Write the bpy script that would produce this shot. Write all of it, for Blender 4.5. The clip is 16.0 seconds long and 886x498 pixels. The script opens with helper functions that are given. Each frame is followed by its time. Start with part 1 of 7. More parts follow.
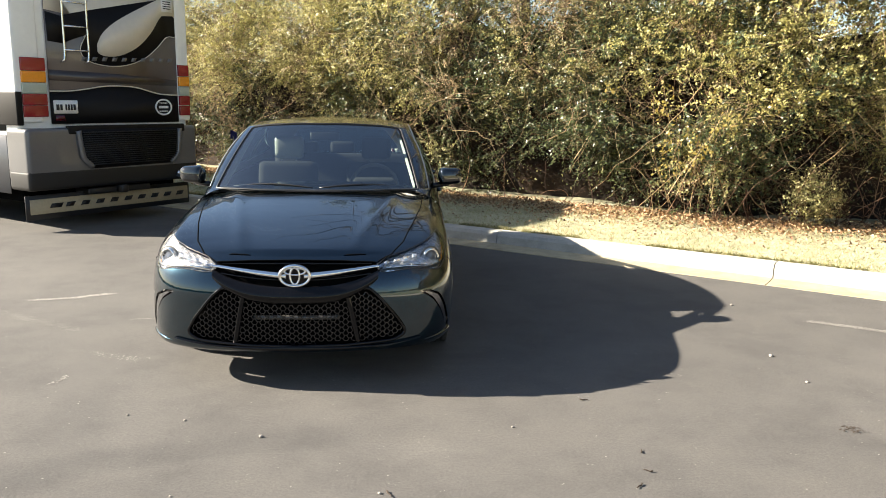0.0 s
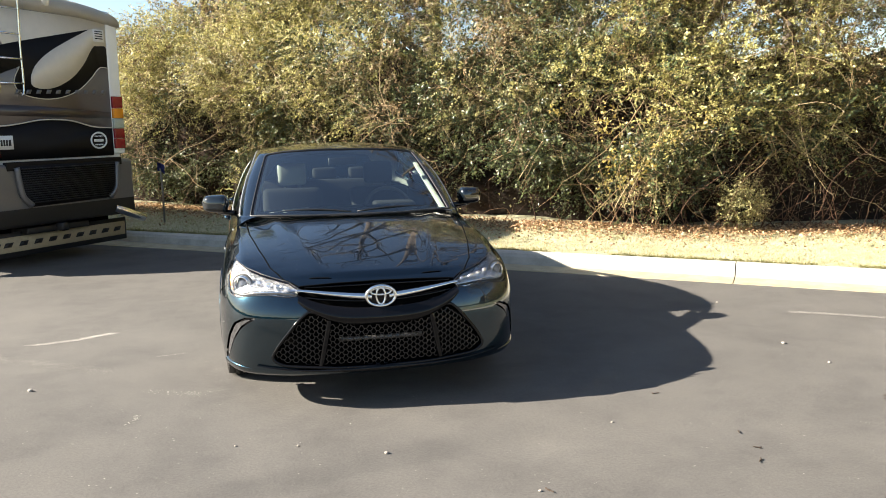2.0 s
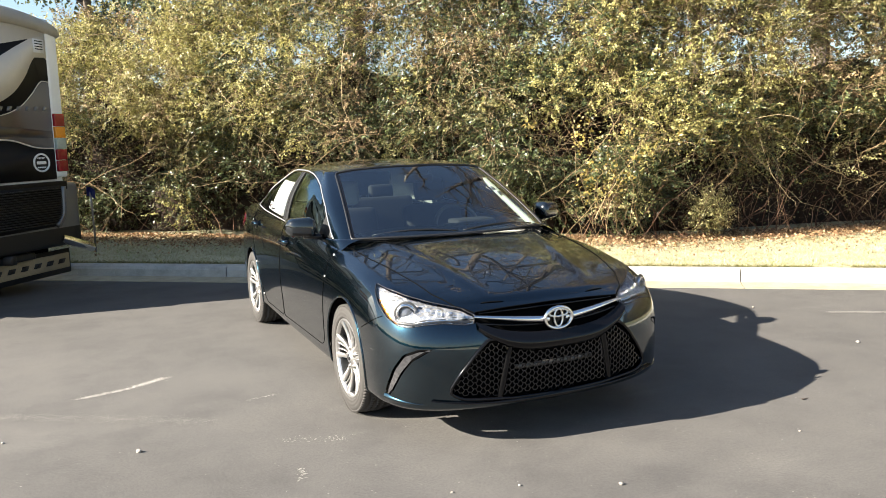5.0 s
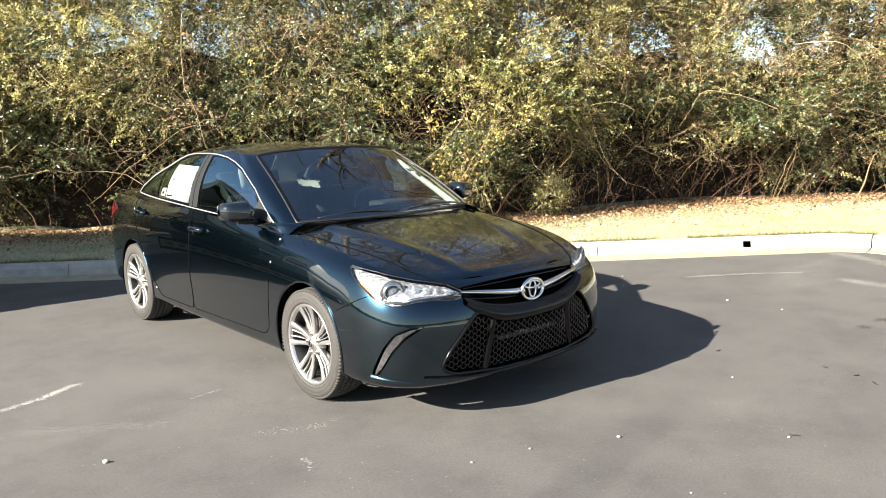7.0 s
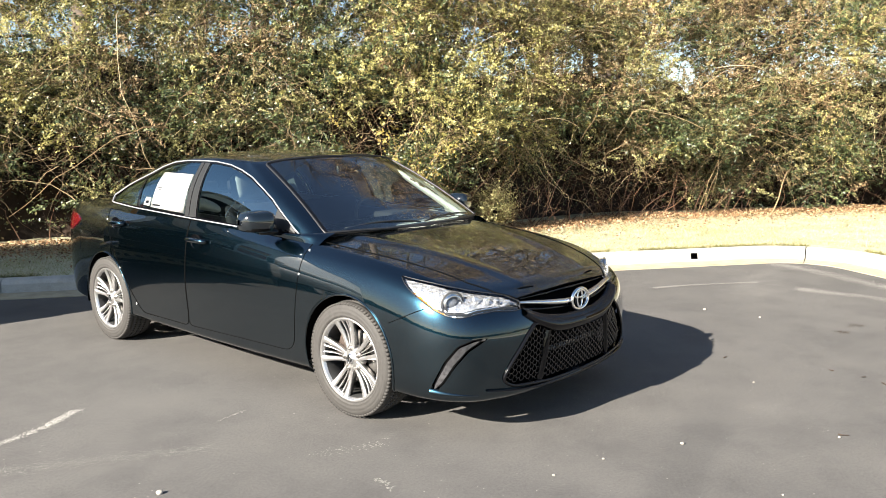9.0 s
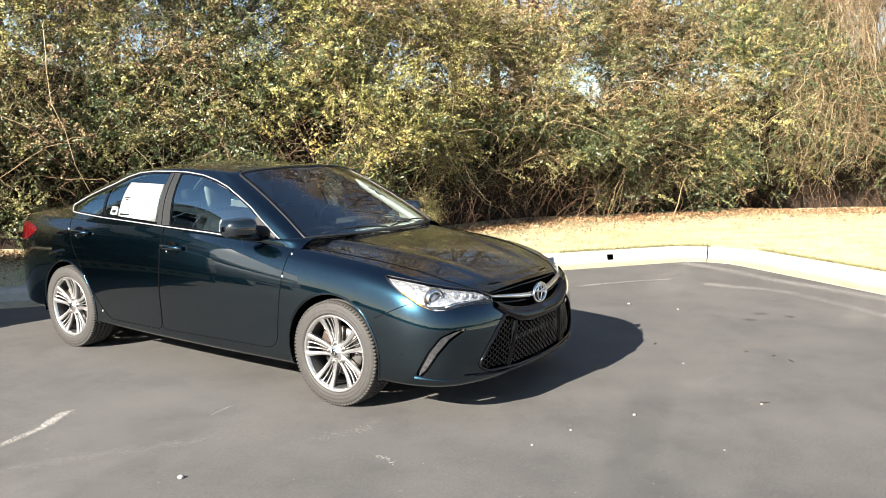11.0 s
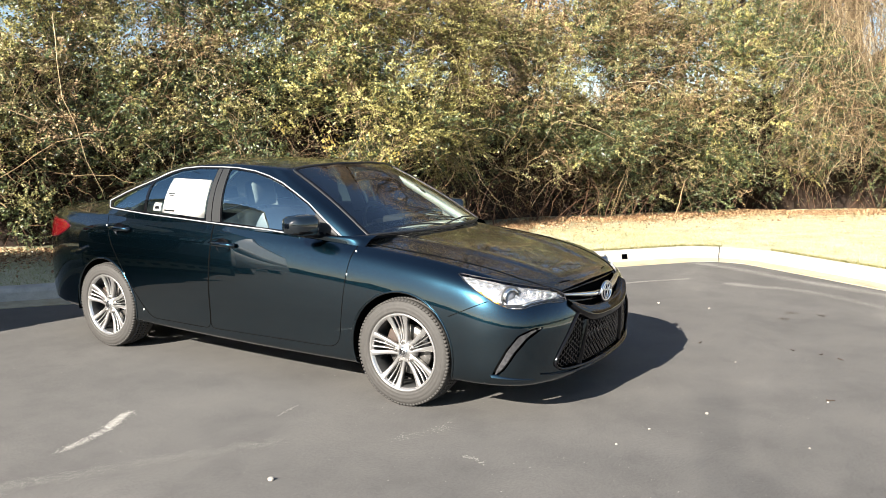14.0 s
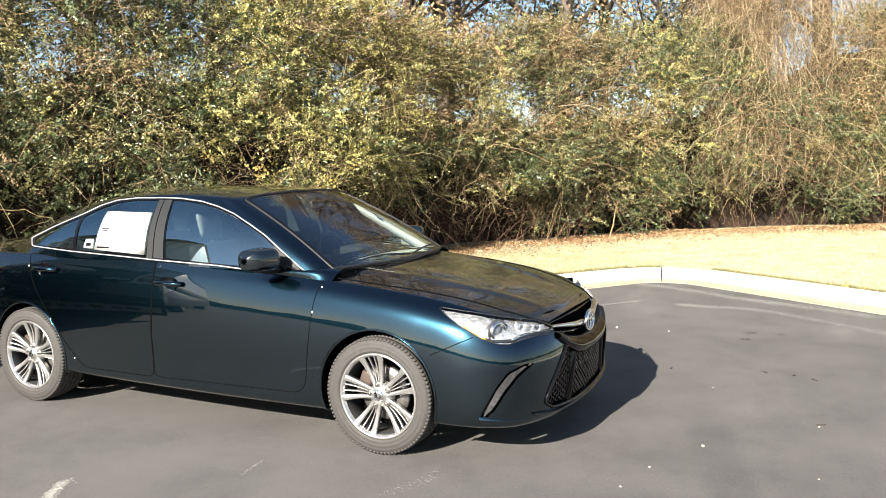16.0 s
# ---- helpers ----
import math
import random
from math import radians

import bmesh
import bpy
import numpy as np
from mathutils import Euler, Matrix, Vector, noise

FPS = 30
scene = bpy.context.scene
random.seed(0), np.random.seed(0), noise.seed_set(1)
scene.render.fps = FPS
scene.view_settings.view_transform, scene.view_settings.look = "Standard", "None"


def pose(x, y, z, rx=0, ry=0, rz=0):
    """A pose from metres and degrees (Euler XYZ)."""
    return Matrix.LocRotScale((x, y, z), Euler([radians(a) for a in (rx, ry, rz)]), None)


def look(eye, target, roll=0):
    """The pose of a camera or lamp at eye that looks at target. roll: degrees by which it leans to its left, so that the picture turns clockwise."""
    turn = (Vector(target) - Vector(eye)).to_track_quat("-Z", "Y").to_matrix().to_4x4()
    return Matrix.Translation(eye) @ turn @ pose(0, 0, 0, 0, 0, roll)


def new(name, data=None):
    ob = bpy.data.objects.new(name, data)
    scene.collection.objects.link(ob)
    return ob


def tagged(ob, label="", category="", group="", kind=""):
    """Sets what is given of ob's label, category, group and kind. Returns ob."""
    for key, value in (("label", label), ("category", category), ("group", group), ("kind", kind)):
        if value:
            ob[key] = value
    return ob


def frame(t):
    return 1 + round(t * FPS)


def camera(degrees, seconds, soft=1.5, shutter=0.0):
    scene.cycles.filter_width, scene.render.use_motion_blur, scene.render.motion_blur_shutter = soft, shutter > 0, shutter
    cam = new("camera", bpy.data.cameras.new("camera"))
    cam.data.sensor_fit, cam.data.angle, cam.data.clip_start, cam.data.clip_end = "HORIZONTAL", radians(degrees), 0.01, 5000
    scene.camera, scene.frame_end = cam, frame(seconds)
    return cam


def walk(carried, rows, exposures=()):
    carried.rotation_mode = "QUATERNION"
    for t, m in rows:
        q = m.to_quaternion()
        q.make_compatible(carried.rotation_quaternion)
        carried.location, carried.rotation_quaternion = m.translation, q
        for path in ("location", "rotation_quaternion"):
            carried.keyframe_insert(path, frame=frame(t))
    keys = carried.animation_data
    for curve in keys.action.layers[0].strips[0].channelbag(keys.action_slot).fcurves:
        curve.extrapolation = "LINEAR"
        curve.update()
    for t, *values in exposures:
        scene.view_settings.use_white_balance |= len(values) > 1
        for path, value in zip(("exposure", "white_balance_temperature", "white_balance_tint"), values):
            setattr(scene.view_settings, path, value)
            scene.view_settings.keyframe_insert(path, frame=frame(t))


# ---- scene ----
cam = camera(58.4, 16.0, soft=0.75)
PATH = [
    (0, (0.588, -5.252, 1.616), (0.693, -3.289, 1.248), 0.7),
    (0.5, (0.268, -5.242, 1.606), (0.394, -3.278, 1.25), -1.1),
    (1, (-0.027, -5.264, 1.589), (0.174, -3.301, 1.265), -1.7),
    (1.5, (-0.376, -5.336, 1.598), (0.01, -3.4, 1.273), -0.8),
    (2, (-0.631, -5.282, 1.589), (-0.19, -3.355, 1.284), -0.9),
    (2.5, (-0.915, -5.131, 1.589), (-0.465, -3.201, 1.316), -2.0),
    (3, (-1.235, -5.123, 1.626), (-0.618, -3.239, 1.363), -1.1),
    (3.5, (-1.507, -5.028, 1.604), (-0.812, -3.179, 1.295), -0.5),
    (3.7, (-1.607, -4.932, 1.607), (-0.887, -3.085, 1.337), -0.8),
    (5.8, (-2.614, -4.242, 1.579), (-1.639, -2.521, 1.287), -2.4),
    (6, (-2.705, -4.191, 1.573), (-1.63, -2.529, 1.285), -2.0),
    (6.5, (-2.988, -4.102, 1.594), (-1.715, -2.59, 1.288), -2.9),
    (7, (-3.174, -3.92, 1.571), (-1.896, -2.413, 1.26), -1.6),
    (7.5, (-3.288, -3.705, 1.575), (-2.041, -2.163, 1.32), -1.4),
    (8, (-3.481, -3.582, 1.566), (-2.1, -2.161, 1.299), -0.3),
    (8.5, (-3.679, -3.44, 1.554), (-2.201, -2.132, 1.235), -0.2),
    (9, (-3.761, -3.214, 1.543), (-2.268, -1.911, 1.266), -0.6),
    (9.5, (-3.902, -3.1, 1.566), (-2.326, -1.89, 1.338), -0.8),
    (9.7, (-4.008, -3.079, 1.564), (-2.36, -1.973, 1.323), -0.6),
    (11.8, (-4.639, -3.186, 1.576), (-2.988, -2.091, 1.301), -0.7),
    (12, (-4.722, -3.168, 1.577), (-3.06, -2.095, 1.285), -1.4),
    (12.5, (-4.815, -3.084, 1.585), (-3.185, -1.955, 1.331), -0.5),
    (13, (-4.727, -2.918, 1.566), (-3.103, -1.777, 1.324), -0.9),
    (13.5, (-4.652, -2.768, 1.559), (-3.046, -1.602, 1.31), -0.6),
    (14, (-4.686, -2.617, 1.553), (-2.995, -1.581, 1.294), -0.1),
    (14.5, (-4.742, -2.446, 1.546), (-2.961, -1.582, 1.26), 0.1),
    (15, (-4.712, -2.348, 1.552), (-2.949, -1.443, 1.282), 0.6),
    (15.5, (-4.563, -2.241, 1.542), (-2.819, -1.288, 1.313), -0.7),
    (16, (-4.534, -2.148, 1.543), (-2.737, -1.293, 1.347), -1.1),
]
walk(cam, [(t, look(eye, target, roll)) for t, eye, target, roll in PATH], ((0.0, 2.03, 7000, 10), (3.0, 2.07, 6850, 10), (8.0, 2.0, 6600, 10), (12.0, 1.87, 6520, 10), (16.0, 1.83, 6540, 10)))

# ---- world, sun ----
SUN_DIR = Vector((1.0, -0.108, -0.535)).normalized()      # the way the light travels
world = bpy.data.worlds.new("sky_world")
scene.world = world
world.use_nodes = True
wn = world.node_tree
wn.nodes.clear()
sky = wn.nodes.new("ShaderNodeTexSky")
sky.sky_type = "NISHITA"
sky.sun_disc = False
sky.sun_elevation = math.asin(-SUN_DIR.z)
sky.sun_rotation = math.atan2(-SUN_DIR.x, -SUN_DIR.y)
sky.air_density, sky.dust_density, sky.ozone_density = 1.0, 0.6, 1.7
bgn = wn.nodes.new("ShaderNodeBackground")
bgn.inputs["Strength"].default_value = 0.056
won = wn.nodes.new("ShaderNodeOutputWorld")
wn.links.new(sky.outputs[0], bgn.inputs[0])
wn.links.new(bgn.outputs[0], won.inputs[0])
sun_data = bpy.data.lights.new("sun", "SUN")
sun_data.energy, sun_data.angle, sun_data.color = 5.2, radians(0.55), (1.0, 0.93, 0.82)
sun = new("sun", sun_data)
sun.matrix_world = look((0, 0, 0), SUN_DIR)

# ---- materials ----
def nodes_of(name):
    m = bpy.data.materials.new(name)
    m.use_nodes = True
    t = m.node_tree
    b = t.nodes["Principled BSDF"]
    return m, t, b


def put(b, **kw):
    for k, v in kw.items():
        b.inputs[k.replace("_", " ")].default_value = v


def coords(t, kind="Object"):
    return t.nodes.new("ShaderNodeTexCoord").outputs[kind]


def noise_tex(t, scale, detail=4.0, rough=0.55, vec=None, stretch=None):
    n = t.nodes.new("ShaderNodeTexNoise")
    n.inputs["Scale"].default_value, n.inputs["Detail"].default_value, n.inputs["Roughness"].default_value = scale, detail, rough
    vec = vec or coords(t)
    if stretch:
        mp = t.nodes.new("ShaderNodeMapping")
        mp.inputs["Scale"].default_value = stretch
        t.links.new(vec, mp.inputs[0])
        vec = mp.outputs[0]
    t.links.new(vec, n.inputs["Vector"])
    return n.outputs[0]


def ramp(t, fac, stops):
    r = t.nodes.new("ShaderNodeValToRGB")
    while len(r.color_ramp.elements) < len(stops):
        r.color_ramp.elements.new(0.5)
    for e, (p, c) in zip(r.color_ramp.elements, stops):
        e.position, e.color = p, (*c, 1)
    t.links.new(fac, r.inputs[0])
    return r.outputs[0]


def mix(t, fac, a, b, blend="MIX"):
    n = t.nodes.new("ShaderNodeMix")
    n.data_type, n.blend_type = "RGBA", blend
    for sock, v in ((n.inputs[0], fac), (n.inputs[6], a), (n.inputs[7], b)):
        if hasattr(v, "is_linked"):
            t.links.new(v, sock)
        elif isinstance(v, tuple):
            sock.default_value = (*v, 1)
        else:
            sock.default_value = v
    return n.outputs[2]


def bump(t, b, height, strength=0.3, dist=0.01):
    n = t.nodes.new("ShaderNodeBump")
    n.inputs["Strength"].default_value, n.inputs["Distance"].default_value = strength, dist
    t.links.new(height, n.inputs["Height"])
    t.links.new(n.outputs[0], b.inputs["Normal"])


def plain(name, color, rough=0.5, metal=0.0, coat=0.0, grain=60.0, vary=0.12, bump_s=0.05):
    """A surface with slight uneven colour and fine relief."""
    m, t, b = nodes_of(name)
    n = noise_tex(t, grain, 5)
    n2 = noise_tex(t, grain * 0.08, 3)
    lo, hi = tuple(c * (1 - vary) for c in color), tuple(min(1, c * (1 + vary)) for c in color)
    c = mix(t, n2, ramp(t, n, [(0.3, lo), (0.7, hi)]), lo)
    t.links.new(c, b.inputs["Base Color"])
    put(b, Roughness=rough, Metallic=metal)
    b.inputs["Coat Weight"].default_value = coat
    b.inputs["Coat Roughness"].default_value = 0.03
    if bump_s:
        bump(t, b, n, bump_s, 0.004)
    return m


def asphalt():
    m, t, b = nodes_of("asphalt")
    fine = noise_tex(t, 240, 3, 0.7)
    mid = noise_tex(t, 9, 5, 0.65)
    broad = noise_tex(t, 0.35, 4, 0.6)
    drift = noise_tex(t, 0.5, 4, 0.6, None, (0.6, 2.2, 1))
    base = ramp(t, broad, [(0.3, (0.086, 0.082, 0.078)), (0.72, (0.119, 0.113, 0.107))])
    base = mix(t, ramp(t, mid, [(0.35, (0, 0, 0)), (0.75, (0.55, 0.55, 0.55))]), base, (0.110, 0.105, 0.099))
    dust = ramp(t, drift, [(0.58, (0, 0, 0)), (0.78, (0.5, 0.5, 0.5))])
    base = mix(t, dust, base, (0.185, 0.176, 0.162))
    agg = noise_tex(t, 75, 4, 0.75)
    base = mix(t, 0.8, base, ramp(t, agg, [(0.30, (0.68, 0.68, 0.68)), (0.5, (1, 1, 1)), (0.70, (1.3, 1.29, 1.27))]), "MULTIPLY")
    stain = noise_tex(t, 1.6, 6, 0.7)
    base = mix(t, 1.0, base, ramp(t, stain, [(0.34, (0.80, 0.80, 0.81)), (0.52, (1, 1, 1)), (0.72, (1.13, 1.12, 1.10))]), "MULTIPLY")
    base = mix(t, 0.6, base, ramp(t, fine, [(0.25, (0.35, 0.35, 0.35)), (0.5, (1, 1, 1)), (0.8, (1.5, 1.5, 1.5))]), "MULTIPLY")
    t.links.new(base, b.inputs["Base Color"])
    put(b, Roughness=0.88)
    b.inputs["Specular IOR Level"].default_value = 0.35
    bump(t, b, fine, 0.35, 0.006)
    return m


def concrete(name, tone=(0.42, 0.40, 0.36)):
    m, t, b = nodes_of(name)
    n = noise_tex(t, 5, 6, 0.65)
    f = noise_tex(t, 130, 4, 0.6)
    lo = tuple(c * 0.72 for c in tone)
    c = ramp(t, n, [(0.3, lo), (0.55, tone), (0.8, tuple(min(1, v * 1.12) for v in tone))])
    c = mix(t, 0.35, c, ramp(t, f, [(0.3, (0.5, 0.5, 0.5)), (0.6, (1.1, 1.1, 1.1))]), "MULTIPLY")
    t.links.new(c, b.inputs["Base Color"])
    put(b, Roughness=0.9)
    bump(t, b, f, 0.3, 0.004)
    return m


def earth(name, a, c, d):
    m, t, b = nodes_of(name)
    n = noise_tex(t, 2.2, 6, 0.7)
    f = noise_tex(t, 70, 5, 0.7)
    col = ramp(t, n, [(0.3, a), (0.5, c), (0.75, d)])
    col = mix(t, 0.6, col, ramp(t, f, [(0.3, (0.4, 0.4, 0.4)), (0.65, (1.25, 1.25, 1.25))]), "MULTIPLY")
    t.links.new(col, b.inputs["Base Color"])
    put(b, Roughness=0.95)
    bump(t, b, f, 0.6, 0.02)
    return m


def per_island(name, stops, rough=0.6, trans=0.0, patch=None):
    """Many small pieces in one mesh, each with its own tone."""
    m, t, b = nodes_of(name)
    g = t.nodes.new("ShaderNodeNewGeometry")
    c = ramp(t, g.outputs["Random Per Island"], stops)
    if patch:
        n = noise_tex(t, 0.9, 3)
        c = mix(t, ramp(t, n, [(0.45, (0, 0, 0)), (0.62, (0.85, 0.85, 0.85))]), c, ramp(t, g.outputs["Random Per Island"], patch))
    t.links.new(c, b.inputs["Base Color"])
    put(b, Roughness=rough)
    if trans:
        out = t.nodes["Material Output"]
        tr = t.nodes.new("ShaderNodeBsdfTranslucent")
        t.links.new(c, tr.inputs[0])
        ms = t.nodes.new("ShaderNodeMixShader")
        ms.inputs[0].default_value = trans
        t.links.new(b.outputs[0], ms.inputs[1])
        t.links.new(tr.outputs[0], ms.inputs[2])
        t.links.new(ms.outputs[0], out.inputs[0])
    return m


def car_paint():
    m, t, b = nodes_of("teal_blue_pearl_paint")
    v = t.nodes.new("ShaderNodeTexVoronoi")
    v.inputs["Scale"].default_value = 900
    t.links.new(coords(t), v.inputs["Vector"])
    c = ramp(t, v.outputs["Color"], [(0.0, (0.0046, 0.0170, 0.0270)), (0.7, (0.0076, 0.0285, 0.0450)), (1.0, (0.014, 0.050, 0.075))])
    t.links.new(c, b.inputs["Base Color"])
    put(b, Metallic=1.0, Roughness=0.25)
    b.inputs["Specular IOR Level"].default_value = 0.0
    b.inputs["Coat Weight"].default_value = 1.0
    b.inputs["Coat Roughness"].default_value = 0.015
    b.inputs["Coat IOR"].default_value = 1.62
    return m


def pane(name, tint, rough=0.0, ior=1.5, sheen=(1, 1, 1)):
    """Thin glass: lets light through with a tint, mirrors more at a slant."""
    m = bpy.data.materials.new(name)
    m.use_nodes = True
    t = m.node_tree
    t.nodes.clear()
    out = t.nodes.new("ShaderNodeOutputMaterial")
    a, g, f, mx = (t.nodes.new("ShaderNode" + k) for k in ("BsdfTransparent", "BsdfGlossy", "Fresnel", "MixShader"))
    a.inputs[0].default_value = (*tint, 1)
    g.inputs["Roughness"].default_value = rough
    g.inputs["Color"].default_value = (*sheen, 1)
    f.inputs["IOR"].default_value = ior
    t.links.new(f.outputs[0], mx.inputs[0])
    t.links.new(a.outputs[0], mx.inputs[1])
    t.links.new(g.outputs[0], mx.inputs[2])
    t.links.new(mx.outputs[0], out.inputs[0])
    return m


M_ASPHALT = asphalt()
M_KERB = concrete("kerb_concrete", (0.45, 0.435, 0.39))
M_GUTTER = concrete("gutter_concrete", (0.40, 0.345, 0.235))
M_LAWN = earth("dry_lawn_soil", (0.30, 0.28, 0.165), (0.45, 0.43, 0.28), (0.57, 0.545, 0.40))
M_GRASS = per_island("dry_grass", [(0, (0.30, 0.26, 0.15)), (0.40, (0.48, 0.44, 0.28)), (0.68, (0.60, 0.56, 0.40)), (0.80, (0.30, 0.33, 0.11)), (1, (0.20, 0.24, 0.07))], 0.7, 0.25)
M_FRINGE = per_island("kerb_side_grass", [(0, (0.10, 0.11, 0.035)), (0.5, (0.24, 0.22, 0.08)), (1, (0.48, 0.42, 0.22))], 0.75, 0.2)
M_LITTER = per_island("leaf_litter", [(0, (0.09, 0.045, 0.022)), (0.35, (0.25, 0.135, 0.065)), (0.7, (0.42, 0.27, 0.14)), (1, (0.56, 0.42, 0.25))], 0.75)
M_PAINT = car_paint()
M_BLACK = plain("gloss_black_plastic", (0.004, 0.004, 0.005), 0.07, 0, 0, 80, 0.1, 0)
M_BLACK.node_tree.nodes["Principled BSDF"].inputs["Specular IOR Level"].default_value = 0.28
M_TRIM = plain("black_trim", (0.012, 0.012, 0.013), 0.45)
M_DARK = plain("black_lining", (0.005, 0.005, 0.005), 0.9)
M_DARK.node_tree.nodes["Principled BSDF"].inputs["Specular IOR Level"].default_value = 0.0
M_CHROME = plain("chrome", (0.80, 0.81, 0.82), 0.14, 1.0, 0, 50, 0.04, 0)
M_ALLOY = plain("machined_alloy", (0.53, 0.52, 0.51), 0.28, 0.85, 0.3, 90, 0.08, 0.02)
M_RUBBER = plain("tyre_rubber", (0.044, 0.041, 0.038), 0.75, 0, 0, 40, 0.25, 0.15)
M_STEEL = plain("brake_steel", (0.20, 0.19, 0.18), 0.45, 0.8)
M_RUST = plain("rusty_caliper", (0.055, 0.038, 0.030), 0.7, 0.2)
M_GLASS = pane("windscreen_glass", (0.45, 0.56, 0.53), 0.0, 2.4)
M_TINT = pane("tinted_side_glass", (0.31, 0.41, 0.43), 0.0, 3.3, (0.72, 0.94, 1.0))
M_PROJ = plain("projector_glass", (0.16, 0.17, 0.19), 0.06, 0.3, 0.6, 50, 0.1, 0)
M_LENS = pane("clear_lamp_lens", (0.93, 0.95, 0.96))
def faceted():
    """Bright lamp reflector with small facets."""
    m, t, b = nodes_of("faceted_reflector")
    v = t.nodes.new("ShaderNodeTexVoronoi")
    v.inputs["Scale"].default_value = 42
    t.links.new(coords(t), v.inputs["Vector"])
    c = ramp(t, v.outputs["Color"], [(0.1, (0.55, 0.56, 0.58)), (0.6, (0.88, 0.88, 0.89))])
    t.links.new(c, b.inputs["Base Color"])
    put(b, Metallic=0.8, Roughness=0.2)
    bump(t, b, v.outputs["Distance"], 0.7, 0.012)
    return m


M_REFLECT = faceted()
M_AMBER = plain("amber_lens", (0.85, 0.30, 0.02), 0.15, 0, 0.8)
M_REDLENS = plain("red_lens", (0.075, 0.002, 0.004), 0.10, 0, 0.5)
M_WHITE = plain("white_paper", (0.82, 0.82, 0.80), 0.6)
M_SEAT = plain("black_fabric", (0.018, 0.018, 0.02), 0.85, 0, 0, 300, 0.3, 0.3)
# black leather raised to grey: sun on the steering wheel put into its colour
M_WHEEL = plain("sunlit_wheel_leather", (0.09, 0.09, 0.09), 0.5)
M_PALE = plain("pale_plastic_cover", (0.55, 0.56, 0.52), 0.4)
M_LINER = plain("pale_grey_headliner", (0.34, 0.34, 0.31), 0.9)
M_WIRE = plain("grille_plastic", (0.008, 0.008, 0.009), 0.18, 0, 0)
M_BRIGHT = plain("bright_window_trim", (0.46, 0.47, 0.48), 0.30, 0.5, 0.2, 50, 0.04, 0)
M_CAP = plain("blue_black_mirror_paint", (0.004, 0.007, 0.010), 0.10, 0, 0.8, 80, 0.1, 0)
M_COVER = plain("matt_pillar_cover", (0.020, 0.021, 0.022), 0.5, 0, 0, 90, 0.1, 0.02)
M_COVER.node_tree.nodes["Principled BSDF"].inputs["Specular IOR Level"].default_value = 0.2
M_BARREL = plain("dull_wheel_barrel", (0.10, 0.10, 0.10), 0.5, 0.6)
M_DIMLENS = plain("smoked_chrome_lens", (0.30, 0.30, 0.32), 0.12, 0.9, 0.5, 70, 0.7, 0.3)

# ---- building tools ----
def mesh_from(bm, name, mat, smooth=True):
    me = bpy.data.meshes.new(name)
    bm.to_mesh(me)
    bm.free()
    for mt in mat if isinstance(mat, (list, tuple)) else [mat]:
        me.materials.append(mt)
    if smooth:
        me.shade_smooth()
    return me


def part(name, bm, material, parent, label="", smooth=True):
    ob = new(name, mesh_from(bm, name, material, smooth))
    ob.parent = parent
    if label:
        tagged(ob, label)
    return ob


def thing(name, label, category, group="", kind="", at=(0, 0, 0), turn=0.0):
    ob = new(name)
    ob.empty_display_size = 0.1
    ob.matrix_basis = pose(*at, 0, 0, turn)
    return tagged(ob, label, category, group, kind)


def box(bm, lo, hi, bev=0.0, seg=2, m=None):
    """A block between two corners, its edges rounded by bev."""
    r = bmesh.ops.create_cube(bm, size=1)
    vs = r["verts"]
    for v in vs:
        v.co = Vector([l + (c + 0.5) * (h - l) for c, l, h in zip(v.co, lo, hi)])
    if bev:
        es = list({e for v in vs for e in v.link_edges})
        rb = bmesh.ops.bevel(bm, geom=es, offset=bev, segments=seg, affect="EDGES", profile=0.6)
        vs = list(set(vs) | set(rb["verts"]))
        vs = [v for v in vs if v.is_valid]
    if m is not None:
        bmesh.ops.transform(bm, matrix=m, verts=vs)
    return vs


def catmull(keys, n):
    """n points on a smooth curve through the keys, evenly spread over the key numbers."""
    k = np.array(keys, float)
    if k.ndim == 1:
        k = k[:, None]
    p = np.vstack([2 * k[0] - k[1], k, 2 * k[-1] - k[-2]])
    out = []
    for u in np.linspace(0, len(k) - 1, n):
        i = min(int(u), len(k) - 2)
        f = u - i
        a, b, c, d = p[i:i + 4]
        out.append(0.5 * (2 * b + (c - a) * f + (2 * a - 5 * b + 4 * c - d) * f ** 2 + (3 * b - a - 3 * c + d) * f ** 3))
    return np.array(out)


def tube(bm, pts, radius, sides=6, closed=False, taper=None):
    """A round bar along points."""
    pts = [Vector(p) for p in pts]
    n = len(pts)
    rings = []
    side = None
    for i, p in enumerate(pts):
        a = pts[(i - 1) % n] if closed or i else p
        b = pts[(i + 1) % n] if closed or i < n - 1 else p
        d = (b - a).normalized() if (b - a).length > 1e-9 else Vector((0, 0, 1))
        if side is None:
            side = d.orthogonal().normalized()
        side = (side - d * side.dot(d))
        side = side.normalized() if side.length > 1e-6 else d.orthogonal().normalized()
        up = d.cross(side)
        r = radius * (taper(i / max(1, n - 1)) if taper else 1.0)
        rings.append([bm.verts.new(p + (side * math.cos(q) + up * math.sin(q)) * r) for q in (2 * math.pi * j / sides for j in range(sides))])
    for i in range(n if closed else n - 1):
        A, B = rings[i], rings[(i + 1) % n]
        for j in range(sides):
            bm.faces.new((A[j], A[(j + 1) % sides], B[(j + 1) % sides], B[j]))
    if not closed:
        bm.faces.new(rings[0][::-1])
        bm.faces.new(rings[-1])


